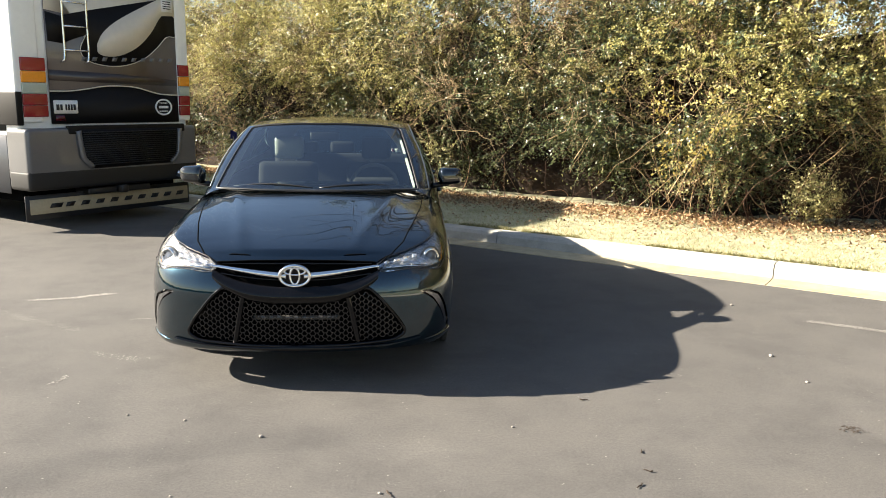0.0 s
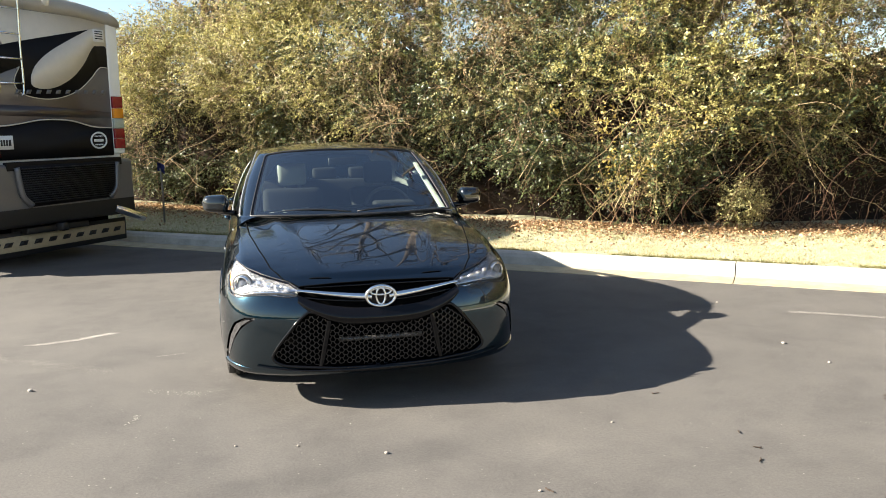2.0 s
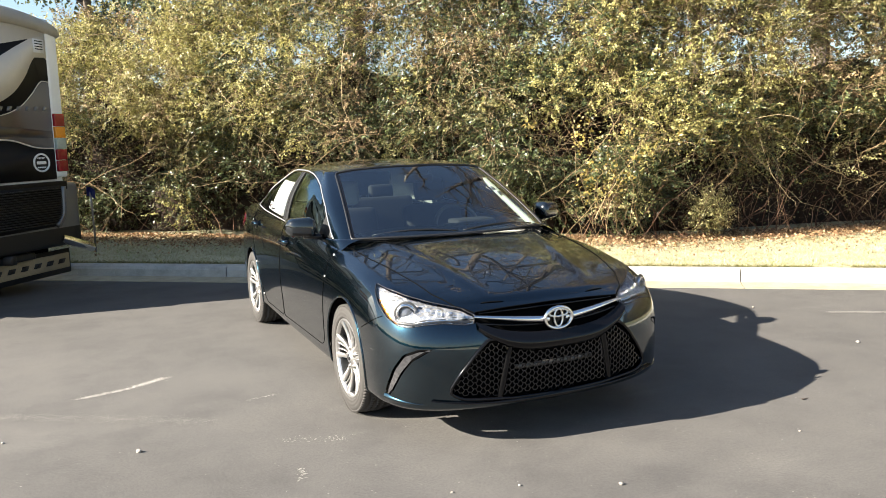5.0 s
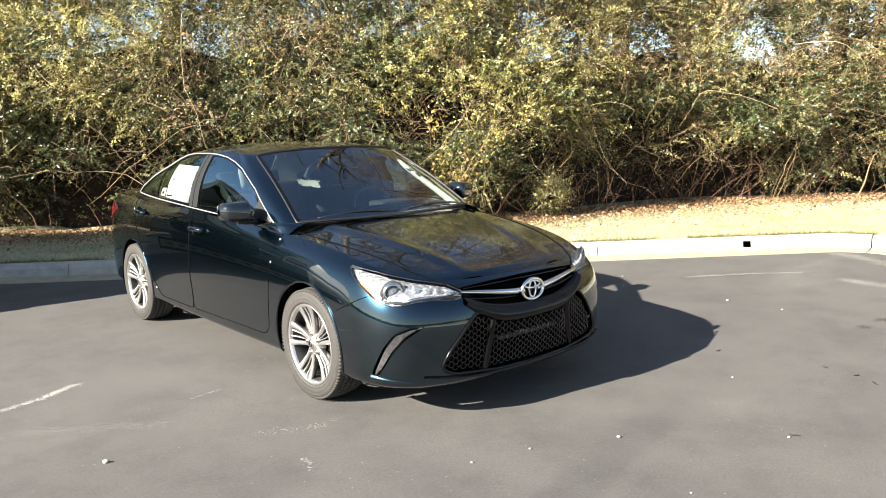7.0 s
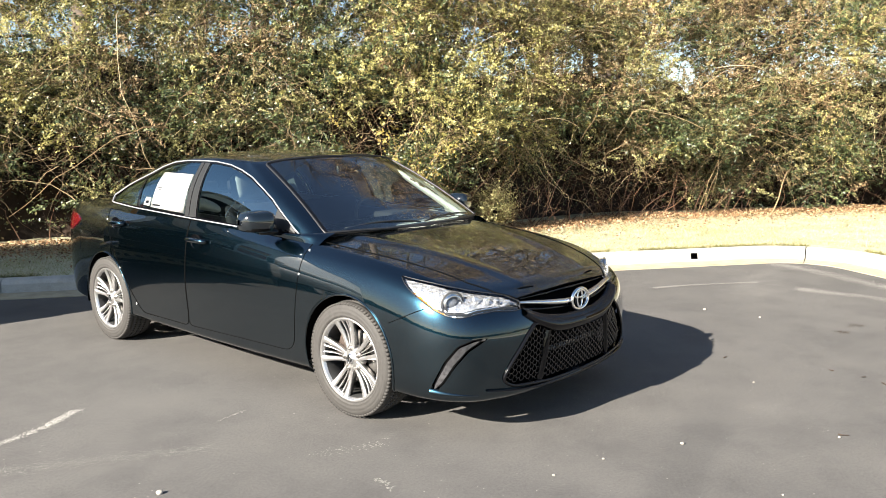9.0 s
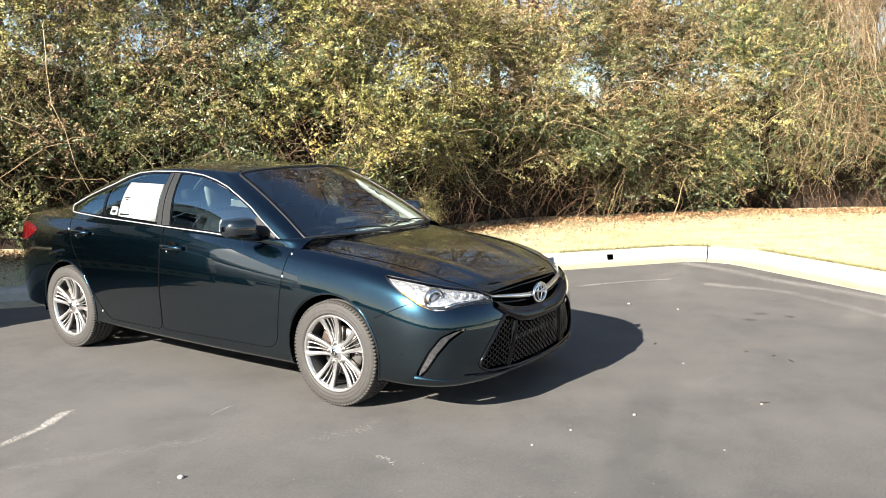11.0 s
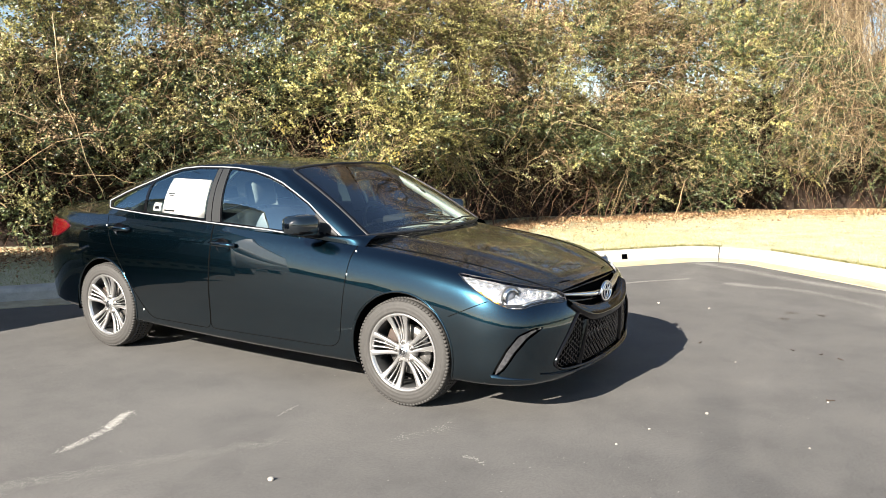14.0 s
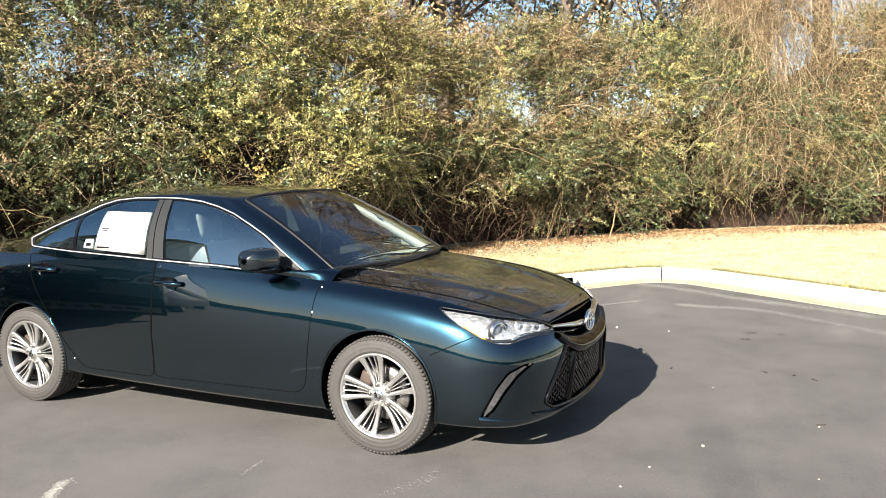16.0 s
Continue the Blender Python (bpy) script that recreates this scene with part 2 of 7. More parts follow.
def lathe(bm, prof, steps, axis="x", m=None, a0=0.0, a1=2 * math.pi):
    """Turn a profile of (along, radius) about an axis."""
    full = abs(a1 - a0 - 2 * math.pi) < 1e-6
    k = steps if full else steps + 1
    rows = []
    for i in range(k):
        q = a0 + (a1 - a0) * i / steps
        row = []
        for s, r in prof:
            p = Vector((s, r * math.cos(q), r * math.sin(q)))
            if axis == "z":
                p = Vector((r * math.cos(q), r * math.sin(q), s))
            if axis == "y":
                p = Vector((r * math.cos(q), s, r * math.sin(q)))
            row.append(bm.verts.new(m @ p if m is not None else p))
        rows.append(row)
    for i in range(steps):
        A, B = rows[i], rows[(i + 1) % k]
        for j in range(len(prof) - 1):
            bm.faces.new((A[j], A[j + 1], B[j + 1], B[j]))


def quick_mesh(name, verts, faces_n, mat):
    """A mesh of loose pieces from numpy arrays: verts (k, c, 3), each piece one polygon of c corners."""
    k, c = verts.shape[:2]
    me = bpy.data.meshes.new(name)
    me.vertices.add(k * c)
    me.vertices.foreach_set("co", verts.reshape(-1).astype(np.float32))
    nf = len(faces_n)
    idx = (np.arange(k)[:, None, None] * c + np.array(faces_n)[None]).reshape(-1)
    me.loops.add(len(idx))
    me.loops.foreach_set("vertex_index", idx.astype(np.int32))
    me.polygons.add(k * nf)
    fl = len(faces_n[0])
    me.polygons.foreach_set("loop_start", (np.arange(k * nf) * fl).astype(np.int32))
    me.polygons.foreach_set("loop_total", np.full(k * nf, fl, np.int32))
    me.materials.append(mat)
    me.update()
    me.validate()
    return me


# ---- ground ----
# The lot's axes: A along the kerb behind the car, B across it, away from the asphalt.
A2, B2 = np.array((0.8, -0.6)), np.array((0.6, 0.8))


def lot(m, n, z=0.0):
    return Vector((m * A2[0] + n * B2[0], m * A2[1] + n * B2[1], z))


EDGE_N, EDGE_M = 3.62, 5.31                 # where the asphalt ends
CORNER_R = 0.55


def kerb_path(off, far=60.0):
    """The kerb's line, off metres outside the asphalt's edge: along A, round the corner, back along -B."""
    pts = []
    n0, m0, r = EDGE_N + off, EDGE_M + off, CORNER_R + off
    cm, cn = m0 - r, n0 - r
    for m in np.linspace(-far, cm, 60):
        pts.append((m, n0))
    for q in np.linspace(0, math.pi / 2, 10):
        pts.append((cm + r * math.sin(q), cn + r * math.cos(q)))
    for n in np.linspace(cn, -far, 60)[1:]:
        pts.append((m0, n))
    return pts


def ground_z(m, n):
    """The lawn's height behind the kerb: a slight rise and bumps."""
    d = max(n - EDGE_N - 0.5, m - EDGE_M - 0.5, 0)
    return 0.135 + min(d, 12) * 0.012 + 0.035 * noise.noise(Vector((m * 0.9, n * 0.9, 0))) * min(1, d)


bm = bmesh.new()
bm.faces.new([bm.verts.new(p) for p in ((-400, -400, 0), (400, -400, 0), (400, 400, 0), (-400, 400, 0))])
tagged(new("ground", mesh_from(bm, "ground", M_ASPHALT)), "worn grey asphalt parking lot with dusty drift marks", "asphalt", kind="structure")


def sweep(name, prof, mat, l0, l1, gap=0.005):
    """A length of kerb: the profile (offset, height) along the path between two distances."""
    base = np.array(kerb_path(0.0))
    lens = np.concatenate([[0], np.cumsum(np.linalg.norm(np.diff(base, axis=0), axis=1))])
    l0, l1 = max(l0, 0) + gap, min(l1, lens[-1]) - gap
    if l1 - l0 < 0.3:
        return None
    ls = np.array([l0] + [l for l in lens if l0 + 0.02 < l < l1 - 0.02] + [l1])
    if len(ls) > 6 and not any(abs(l - lens[0]) > 0 and EDGE_M - 1.2 < np.interp(l, lens, base[:, 0]) < EDGE_M - 0.01 for l in ls):
        ls = np.array([l0, (l0 + l1) / 2, l1])
    bm = bmesh.new()
    rows = []
    for l in ls:
        rows.append([])
        for o, z in prof:
            pp = np.array(kerb_path(o))
            k = min(len(pp), len(lens))
            rows[-1].append(bm.verts.new(lot(float(np.interp(l, lens[:k], pp[:k, 0])), float(np.interp(l, lens[:k], pp[:k, 1])), z)))
    for r, q in zip(rows, rows[1:]):
        for j in range(len(prof) - 1):
            bm.faces.new((r[j], r[j + 1], q[j + 1], q[j]))
    bm.faces.new(rows[0][::-1])
    bm.faces.new(rows[-1])
    bmesh.ops.recalc_face_normals(bm, faces=bm.faces)
    return new(name, mesh_from(bm, name, mat, False))


KERB = [(0.30, -0.02), (0.315, 0.10), (0.335, 0.138), (0.37, 0.15), (0.47, 0.152), (0.485, 0.145), (0.49, -0.02)]
GUTTER = [(0.0, -0.02), (0.004, 0.006), (0.15, 0.004), (0.305, 0.016), (0.306, -0.02)]
kerb = thing("kerb", "pale sunlit concrete kerb with joints between its lengths", "kerb", kind="structure")
gutter = thing("gutter", "yellowish concrete gutter strip along the kerb", "gutter", kind="structure")
JOINT0 = 60.0 + 2.15                        # a joint of the kerb lies at m = 2.15
for i in range(-16, 20):
    for nm, prof, mt, own in (("kerb_stone", KERB, M_KERB, kerb), ("gutter_slab", GUTTER, M_GUTTER, gutter)):
        a = JOINT0 + 3.0 * i
        ob = sweep(nm, prof, mt, a, a + 3.0)
        if ob:
            ob.parent = own

# lawn: one sheet behind the kerb
bm = bmesh.new()
ms = np.concatenate([np.arange(-60, -14, 4), np.arange(-14, 20, 0.4), np.arange(20, 120, 8)])
ns = np.concatenate([np.arange(-60, -6, 4), np.arange(-6, 12, 0.4), np.arange(12, 120, 8)])
edge_n, edge_m = EDGE_N + 0.487, EDGE_M + 0.487
vv = {}


def gv(m, n):
    key = (round(m, 4), round(n, 4))
    if key not in vv:
        vv[key] = bm.verts.new(lot(m, n, ground_z(m, n)))
    return vv[key]


ms2 = sorted(set([float(x) for x in ms] + [edge_m]))
ns2 = sorted(set([float(x) for x in ns] + [edge_n]))
for m0, m1 in zip(ms2, ms2[1:]):
    for n0, n1 in zip(ns2, ns2[1:]):
        if n0 >= edge_n - 1e-6 or m0 >= edge_m - 1e-6:
            bm.faces.new((gv(m0, n0), gv(m1, n0), gv(m1, n1), gv(m0, n1)))
arc = [p for p in kerb_path(0.487) if p[0] > EDGE_M - CORNER_R - 0.02 and p[1] > EDGE_N - CORNER_R - 0.02]
for p, q in zip(arc, arc[1:]):
    bm.faces.new([bm.verts.new(lot(*w, 0.14)) for w in ((edge_m, edge_n), p, q)])
bmesh.ops.recalc_face_normals(bm, faces=bm.faces)
tagged(new("lawn", mesh_from(bm, "lawn", M_LAWN)), "dry tan winter lawn strip behind the kerb", "lawn", kind="structure")

from mathutils.bvhtree import BVHTree

# ---- the car: nose towards -y, front axle at y = 0 ----
WHEELBASE, HUB_Z, TYRE_R = 2.775, 0.325, 0.328

# plan outline at its widest, from the middle of the nose round the side to the middle of the tail
PLAN = [(0, -0.955), (0.30, -0.938), (0.57, -0.885), (0.785, -0.765), (0.888, -0.56), (0.907, -0.25), (0.906, 0.2), (0.905, 0.8),
        (0.908, 1.4), (0.908, 2.0), (0.905, 2.6), (0.885, 3.1), (0.835, 3.48), (0.68, 3.74), (0.36, 3.86), (0, 3.88)]
# levels from the sill up: heights and insets at nose, corner, front wheel, door, rear wheel, tail
LEVEL_AT = [0, 3.2, 5.6, 8, 11, 15]
LEVELS = [
    ((0.19, 0.20, 0.20, 0.19, 0.25, 0.34), (0.16, 0.12, 0.10, 0.12, 0.10, 0.14)),
    ((0.205, 0.215, 0.222, 0.225, 0.275, 0.365), (0.045, 0.03, 0.03, 0.035, 0.025, 0.04)),
    ((0.27, 0.28, 0.29, 0.28, 0.325, 0.41), (0.02, 0.006, 0.012, 0.022, 0.012, 0.012)),
    ((0.40, 0.41, 0.42, 0.40, 0.43, 0.50), (0.006, 0.0, 0.002, 0.014, 0.004, 0.0)),
    ((0.53, 0.53, 0.57, 0.56, 0.57, 0.64), (0.0, 0.002, 0.0, 0.0, 0.0, 0.004)),
    ((0.61, 0.62, 0.69, 0.71, 0.72, 0.78), (0.016, 0.018, 0.008, 0.0, 0.002, 0.012)),
    ((0.675, 0.69, 0.79, 0.83, 0.86, 0.90), (0.05, 0.05, 0.028, 0.010, 0.012, 0.03)),
    ((0.715, 0.735, 0.855, 0.925, 0.95, 0.98), (0.09, 0.095, 0.065, 0.028, 0.035, 0.05)),
    ((0.740, 0.768, 0.900, 1.005, 1.03, 1.03), (0.13, 0.15, 0.125, 0.062, 0.085, 0.09)),
]
NS, NV = 230, 44


def loops(n_s):
    """Rows of points: each level's line round half the car."""
    plan = catmull(PLAN, n_s)
    tang = np.gradient(plan, axis=0)
    tang /= np.linalg.norm(tang, axis=1)[:, None]
    inward = np.stack([-tang[:, 1], tang[:, 0]], 1)
    s = np.linspace(0, len(PLAN) - 1, n_s)
    out = []
    for zs, ins in LEVELS:
        w = np.interp(s, LEVEL_AT, range(len(LEVEL_AT)))
        z = np.interp(w, np.linspace(0, 5, 400), catmull(zs, 400)[:, 0])
        d = np.interp(w, np.linspace(0, 5, 400), catmull(ins, 400)[:, 0])
        p = plan + inward * d[:, None]
        p[0, 0] = p[-1, 0] = 0
        out.append(np.column_stack([np.maximum(p[:, 0], 0), p[:, 1], z]))
    return np.array(out)                     # levels, n_s, 3


HOOD_Y = [-0.86, -0.78, -0.6, -0.3, 0.0, 0.3, 0.6]
HOOD_Z = [0.742, 0.775, 0.826, 0.895, 0.95, 0.995, 1.02]
DECK_Y = [2.9, 3.2, 3.5, 3.7, 3.82]
DECK_Z = [1.07, 1.085, 1.085, 1.075, 1.04]


def grid_faces(bm, rows):
    vr = [[bm.verts.new(p) for p in r] for r in rows]
    for a, b in zip(vr, vr[1:]):
        for j in range(len(a) - 1):
            bm.faces.new((a[j], a[j + 1], b[j + 1], b[j]))


def mirror_x(bm):
    """Add the other half, and weld the middle."""
    for v in bm.verts:
        if abs(v.co.x) < 1e-4:
            v.co.x = 0
    geo = bmesh.ops.duplicate(bm, geom=bm.verts[:] + bm.edges[:] + bm.faces[:])["geom"]
    for v in geo:
        if isinstance(v, bmesh.types.BMVert):
            v.co.x = -v.co.x
    bmesh.ops.reverse_faces(bm, faces=[f for f in geo if isinstance(f, bmesh.types.BMFace)])
    bmesh.ops.remove_doubles(bm, verts=bm.verts, dist=0.0005)
    bmesh.ops.dissolve_degenerate(bm, dist=0.0003, edges=bm.edges)
    bmesh.ops.recalc_face_normals(bm, faces=bm.faces)


def shell():
    """The lower body: sides, nose, tail, bonnet and boot lid."""
    lv = loops(NS)
    # smooth between the levels
    dense = np.array([catmull(lv[:, i], NV) for i in range(NS)])         # NS, NV, 3
    bm = bmesh.new()
    grid_faces(bm, dense.tolist())
    top = dense[:, -1]
    for ys, zs, keep in ((HOOD_Y, HOOD_Z, top[:, 1] < 0.66), (DECK_Y, DECK_Z, top[:, 1] > 2.85)):
        rows = []
        for x, y, z in top[keep]:
            q = catmull(np.column_stack([ys, zs]), 160)
            zc = float(np.interp(y, q[:, 0], q[:, 1]))
            fade = min(1.0, x / 0.45) ** 2 * (3 - 2 * min(1.0, x / 0.45)) if y < 0.7 else 1.0
            row = []
            for t in np.linspace(0, 1, 40):
                f = 1 - t
                ridge = 0.010 * math.exp(-((x * f - (0.30 + 0.22 * (y + 0.85))) / 0.045) ** 2) * min(1, max(0, (y + 0.85) / 0.3)) if y < 0.7 else 0
                row.append((x * f, y, z + (max(zc, z) - z) * (1 - f ** 2.6) * fade + ridge))
            rows.append(row)
        grid_faces(bm, rows)
    mirror_x(bm)
    return bm


BASE = [(0, 0.20, 0.994), (0.40, 0.245, 0.998), (0.725, 0.39, 0.996), (0.80, 0.60, 0.985), (0.845, 0.95, 0.985), (0.85, 1.5, 0.995), (0.85, 2.1, 1.005),
        (0.835, 2.6, 1.015), (0.79, 2.92, 1.03), (0.62, 3.16, 1.06), (0, 3.25, 1.075)]
ROOF = [(0, 1.03, 1.430), (0.36, 1.06, 1.424), (0.600, 1.145, 1.398), (0.626, 1.28, 1.405), (0.634, 1.45, 1.415), (0.632, 1.7, 1.42), (0.625, 1.95, 1.413),
        (0.605, 2.2, 1.393), (0.565, 2.42, 1.365), (0.42, 2.56, 1.365), (0, 2.60, 1.378)]
ROOF_Y = [1.0, 1.2, 1.5, 1.8, 2.1, 2.4, 2.62]
ROOF_Z = [1.428, 1.448, 1.464, 1.468, 1.457, 1.427, 1.376]


def smooth_at(ys, zs, y):
    q = catmull(np.column_stack([ys, zs]), 160)
    return float(np.interp(y, q[:, 0], q[:, 1]))


def cabin():
    """The upper shell between the belt line and the roof, and the roof."""
    k = 16
    n = (len(BASE) - 1) * k + 1
    b, r = catmull(BASE, n), catmull(ROOF, n)
    bm = bmesh.new()
    rows = []
    for i in range(n):
        d = r[i] - b[i]
        side = min(1, max(0, (i / k - 1.6) / 1.2)) * min(1, max(0, (9.2 - i / k) / 1.2))
        out = Vector((1, 0, 0.5)) * (0.030 * side) + Vector((0, -0.4 if i / k < 3 else 0.3, 0.8)) * (0.022 * (1 - side))
        rows.append([tuple(Vector(b[i] + d * t) + out * math.sin(math.pi * t)) for t in np.linspace(0, 1, 24)])
    grid_faces(bm, rows)
    cap = []
    for x, y, z in r:
        zc = smooth_at(ROOF_Y, ROOF_Z, min(max(y, 1.02), 2.60))
        cap.append([(x * (1 - t), y, z + (zc - z) * (1 - (1 - t) ** 2.3)) for t in np.linspace(0, 1, 16)])
    grid_faces(bm, cap)
    mirror_x(bm)
    return bm


# -- cutting panels out of the shells --
def project(axes):
    u, v = Vector(axes[0]), Vector(axes[1])
    return lambda p: (p.dot(u), p.dot(v))


def inside(pt, poly):
    x, y = pt
    hit = False
    for (x0, y0), (x1, y1) in zip(poly, poly[1:] + poly[:1]):
        if (y0 > y) != (y1 > y) and x < (x1 - x0) * (y - y0) / (y1 - y0) + x0:
            hit = not hit
    return hit


def cut(bm, axes, poly, keep):
    """Cut the polygon's outline, seen along the axes, into the mesh; return the faces inside. keep(face) picks the side of the car."""
    u, v = Vector(axes[0]), Vector(axes[1])
    pr = project(axes)
    w = u.cross(v)
    for (x0, y0), (x1, y1) in zip(poly, poly[1:] + poly[:1]):
        lo, hi = (min(x0, x1) - 0.004, min(y0, y1) - 0.004), (max(x0, x1) + 0.004, max(y0, y1) + 0.004)
        fs = []
        for f in bm.faces:
            if keep(f):
                q = [pr(t.co) for t in f.verts]
                if max(a for a, _ in q) >= lo[0] and min(a for a, _ in q) <= hi[0] and max(b for _, b in q) >= lo[1] and min(b for _, b in q) <= hi[1]:
                    fs.append(f)
        if not fs or math.hypot(x1 - x0, y1 - y0) < 1e-6:
            continue
        geom = list({e for f in fs for e in f.edges} | {t for f in fs for t in f.verts}) + fs
        d = u * (x1 - x0) + v * (y1 - y0)
        bmesh.ops.bisect_plane(bm, geom=geom, dist=1e-5, plane_co=u * x0 + v * y0, plane_no=d.cross(w))
    return [f for f in bm.faces if keep(f) and inside(pr(f.calc_center_median()), poly)]


def lift(bm, faces):
    """Move faces into a mesh of their own."""
    out = bmesh.new()
    seen = {}
    for f in faces:
        vs = []
        for v in f.verts:
            if v not in seen:
                seen[v] = out.verts.new(v.co)
            vs.append(seen[v])
        try:
            out.faces.new(vs)
        except ValueError:
            pass
    bmesh.ops.delete(bm, geom=faces, context="FACES")
    out.normal_update()
    return out


def rims_of(bm, radius, sides=5, pick=None, raise_by=0.0):
    """Bars along the open edges of a mesh."""
    out = bmesh.new()
    es = {e for e in bm.edges if len(e.link_faces) == 1 and (pick is None or pick(e))}
    while es:
        e = es.pop()
        chain = [e.verts[0], e.verts[1]]
        for end in (1, 0):
            while True:
                v = chain[-1] if end else chain[0]
                nx = [q for q in v.link_edges if q in es]
                if not nx:
                    break
                q = nx[0]
                es.discard(q)
                o = q.other_vert(v)
                chain.append(o) if end else chain.insert(0, o)
        closed = chain[0] is chain[-1]
        pts = [v.co + v.normal * raise_by for v in chain]
        if closed:
            pts = pts[:-1]
        thin = [pts[0]]
        for p in pts[1:]:
            if (p - thin[-1]).length > 0.008:
                thin.append(p)
        if len(thin) > 2:
            tube(out, thin, radius, sides, closed)
    return out


def thicken(bm, depth):
    """Give a sheet a thickness inwards."""
    bmesh.ops.solidify(bm, geom=bm.faces[:], thickness=depth)
    return bm


car = thing("car", "dark teal-blue four-door sedan with gloss black grille, parked on the asphalt", "car")
SIDE = ((0, 1, 0), (0, 0, 1))
body = shell()
SKIN = BVHTree.FromBMesh(body)
upper = cabin()
CABIN = BVHTree.FromBMesh(upper)

def circle_poly(cy, cz, r, n=40):
    return [(cy + r * math.cos(2 * math.pi * i / n), cz + r * math.sin(2 * math.pi * i / n)) for i in range(n)]


def rounded(poly, r, n=4):
    """The polygon with its corners rounded by about r."""
    out = []
    k = len(poly)
    for i in range(k):
        p, a, b = Vector(poly[i]), Vector(poly[i - 1]), Vector(poly[(i + 1) % k])
        ra = min(r, (a - p).length * 0.45)
        rb = min(r, (b - p).length * 0.45)
        q0, q1 = p + (a - p).normalized() * ra, p + (b - p).normalized() * rb
        for j in range(n + 1):
            t = j / n
            out.append(tuple(q0 * (1 - t) ** 2 + p * 2 * t * (1 - t) + q1 * t ** 2))
    return out


def grow_poly(poly, d):
    """Move a polygon's corners outwards by d (inwards: minus)."""
    area = sum(x0 * y1 - x1 * y0 for (x0, y0), (x1, y1) in zip(poly, poly[1:] + poly[:1]))
    sg = 1 if area > 0 else -1
    out = []
    for i, p in enumerate(poly):
        a, b = poly[i - 1], poly[(i + 1) % len(poly)]
        t = Vector((b[0] - a[0], b[1] - a[1])).normalized()
        out.append((p[0] + t.y * d * sg, p[1] - t.x * d * sg))
    return out


FRONT = {s: ((s, 0, 0), (0, 0, 1)) for s in (1, -1)}
DIAG = {s: ((s * 0.7071, 0.7071, 0), (0, 0, 1)) for s in (1, -1)}

DOOR_F = rounded([(0.385, 0.93), (0.36, 1.06), (1.60, 1.06), (1.585, 0.90), (1.605, 0.60), (1.62, 0.285), (0.53, 0.295), (0.465, 0.34)], 0.05, 4)
DOOR_R = rounded([(1.592, 0.90), (1.605, 1.06), (2.80, 1.06), (2.74, 0.955), (2.66, 0.80), (2.50, 0.585), (2.36, 0.40), (2.24, 0.29), (1.626, 0.283), (1.611, 0.60)], 0.05, 4)
LAMP = rounded([(-0.318, 0.668), (-0.30, 0.690), (-0.20, 0.733), (-0.008, 0.766), (0.17, 0.803), (0.330, 0.829), (0.312, 0.795), (0.268, 0.750), (0.175, 0.684), (0.10, 0.654), (0.04, 0.649), (-0.05, 0.664), (-0.14, 0.670), (-0.25, 0.659)], 0.012, 3)
FOG = rounded([(-0.105, 0.545), (-0.03, 0.545), (0.06, 0.510), (0.125, 0.43), (0.180, 0.32), (0.195, 0.268), (0.172, 0.262), (0.128, 0.310), (0.068, 0.405), (0.0, 0.482)], 0.02, 3)
UPPER = [(-0.47, 0.668), (-0.44, 0.712), (-0.25, 0.722), (0, 0.726), (0.25, 0.722), (0.44, 0.712), (0.47, 0.668), (0.34, 0.615), (0.18, 0.585), (0, 0.578), (-0.18, 0.585), (-0.34, 0.615)]
LOWER = rounded([(-0.40, 0.585), (-0.27, 0.525), (-0.15, 0.505), (0.15, 0.505), (0.27, 0.525), (0.40, 0.585), (0.47, 0.52), (0.565, 0.40), (0.615, 0.315), (0.55, 0.277), (0.28, 0.256), (0, 0.250), (-0.28, 0.256), (-0.55, 0.277), (-0.615, 0.315), (-0.565, 0.40), (-0.47, 0.52)], 0.03, 3)
TAIL = rounded([(3.23, 0.925), (3.34, 0.962), (3.62, 0.975), (3.80, 0.97), (3.80, 0.82), (3.55, 0.812), (3.40, 0.835), (3.28, 0.885)], 0.03, 3)

for s in (1, -1):
    sd = lambda f, s=s: f.calc_center_median().x * s > 0.55
    for cy in (0.0, WHEELBASE):
        bmesh.ops.delete(body, geom=cut(body, SIDE, circle_poly(cy, HUB_Z + 0.012, 0.362), sd), context="FACES")
low_front = lambda f: f.calc_center_median().y < -0.45 and f.calc_center_median().z < 0.76
bmesh.ops.delete(body, geom=cut(body, FRONT[1], UPPER, low_front), context="FACES")
bmesh.ops.delete(body, geom=cut(body, FRONT[1], LOWER, low_front), context="FACES")

# wheel arch lips and linings
for s in (1, -1):
    for cy in (0.0, WHEELBASE):
        lip = rims_of(body, 0.007, 5, lambda e: all(v.co.x * s > 0.6 and math.hypot(v.co.y - cy, v.co.z - HUB_Z - 0.012) < 0.375 and v.co.z > 0.21 for v in e.verts))
        part("arch_lip", lip, M_PAINT, car)
for s in (1, -1):
    for cy in (0.0, WHEELBASE):
        b2 = bmesh.new()
        lathe(b2, [(0.42, 0.02), (0.42, 0.375), (0.70, 0.378), (0.885, 0.366)], 40, "x", Matrix.Translation((0, cy, HUB_Z + 0.012)) @ Matrix.Diagonal((s, 1, 1, 1)), math.radians(-12), math.radians(192))
        part("wheel_arch_liner", b2, M_DARK, car)

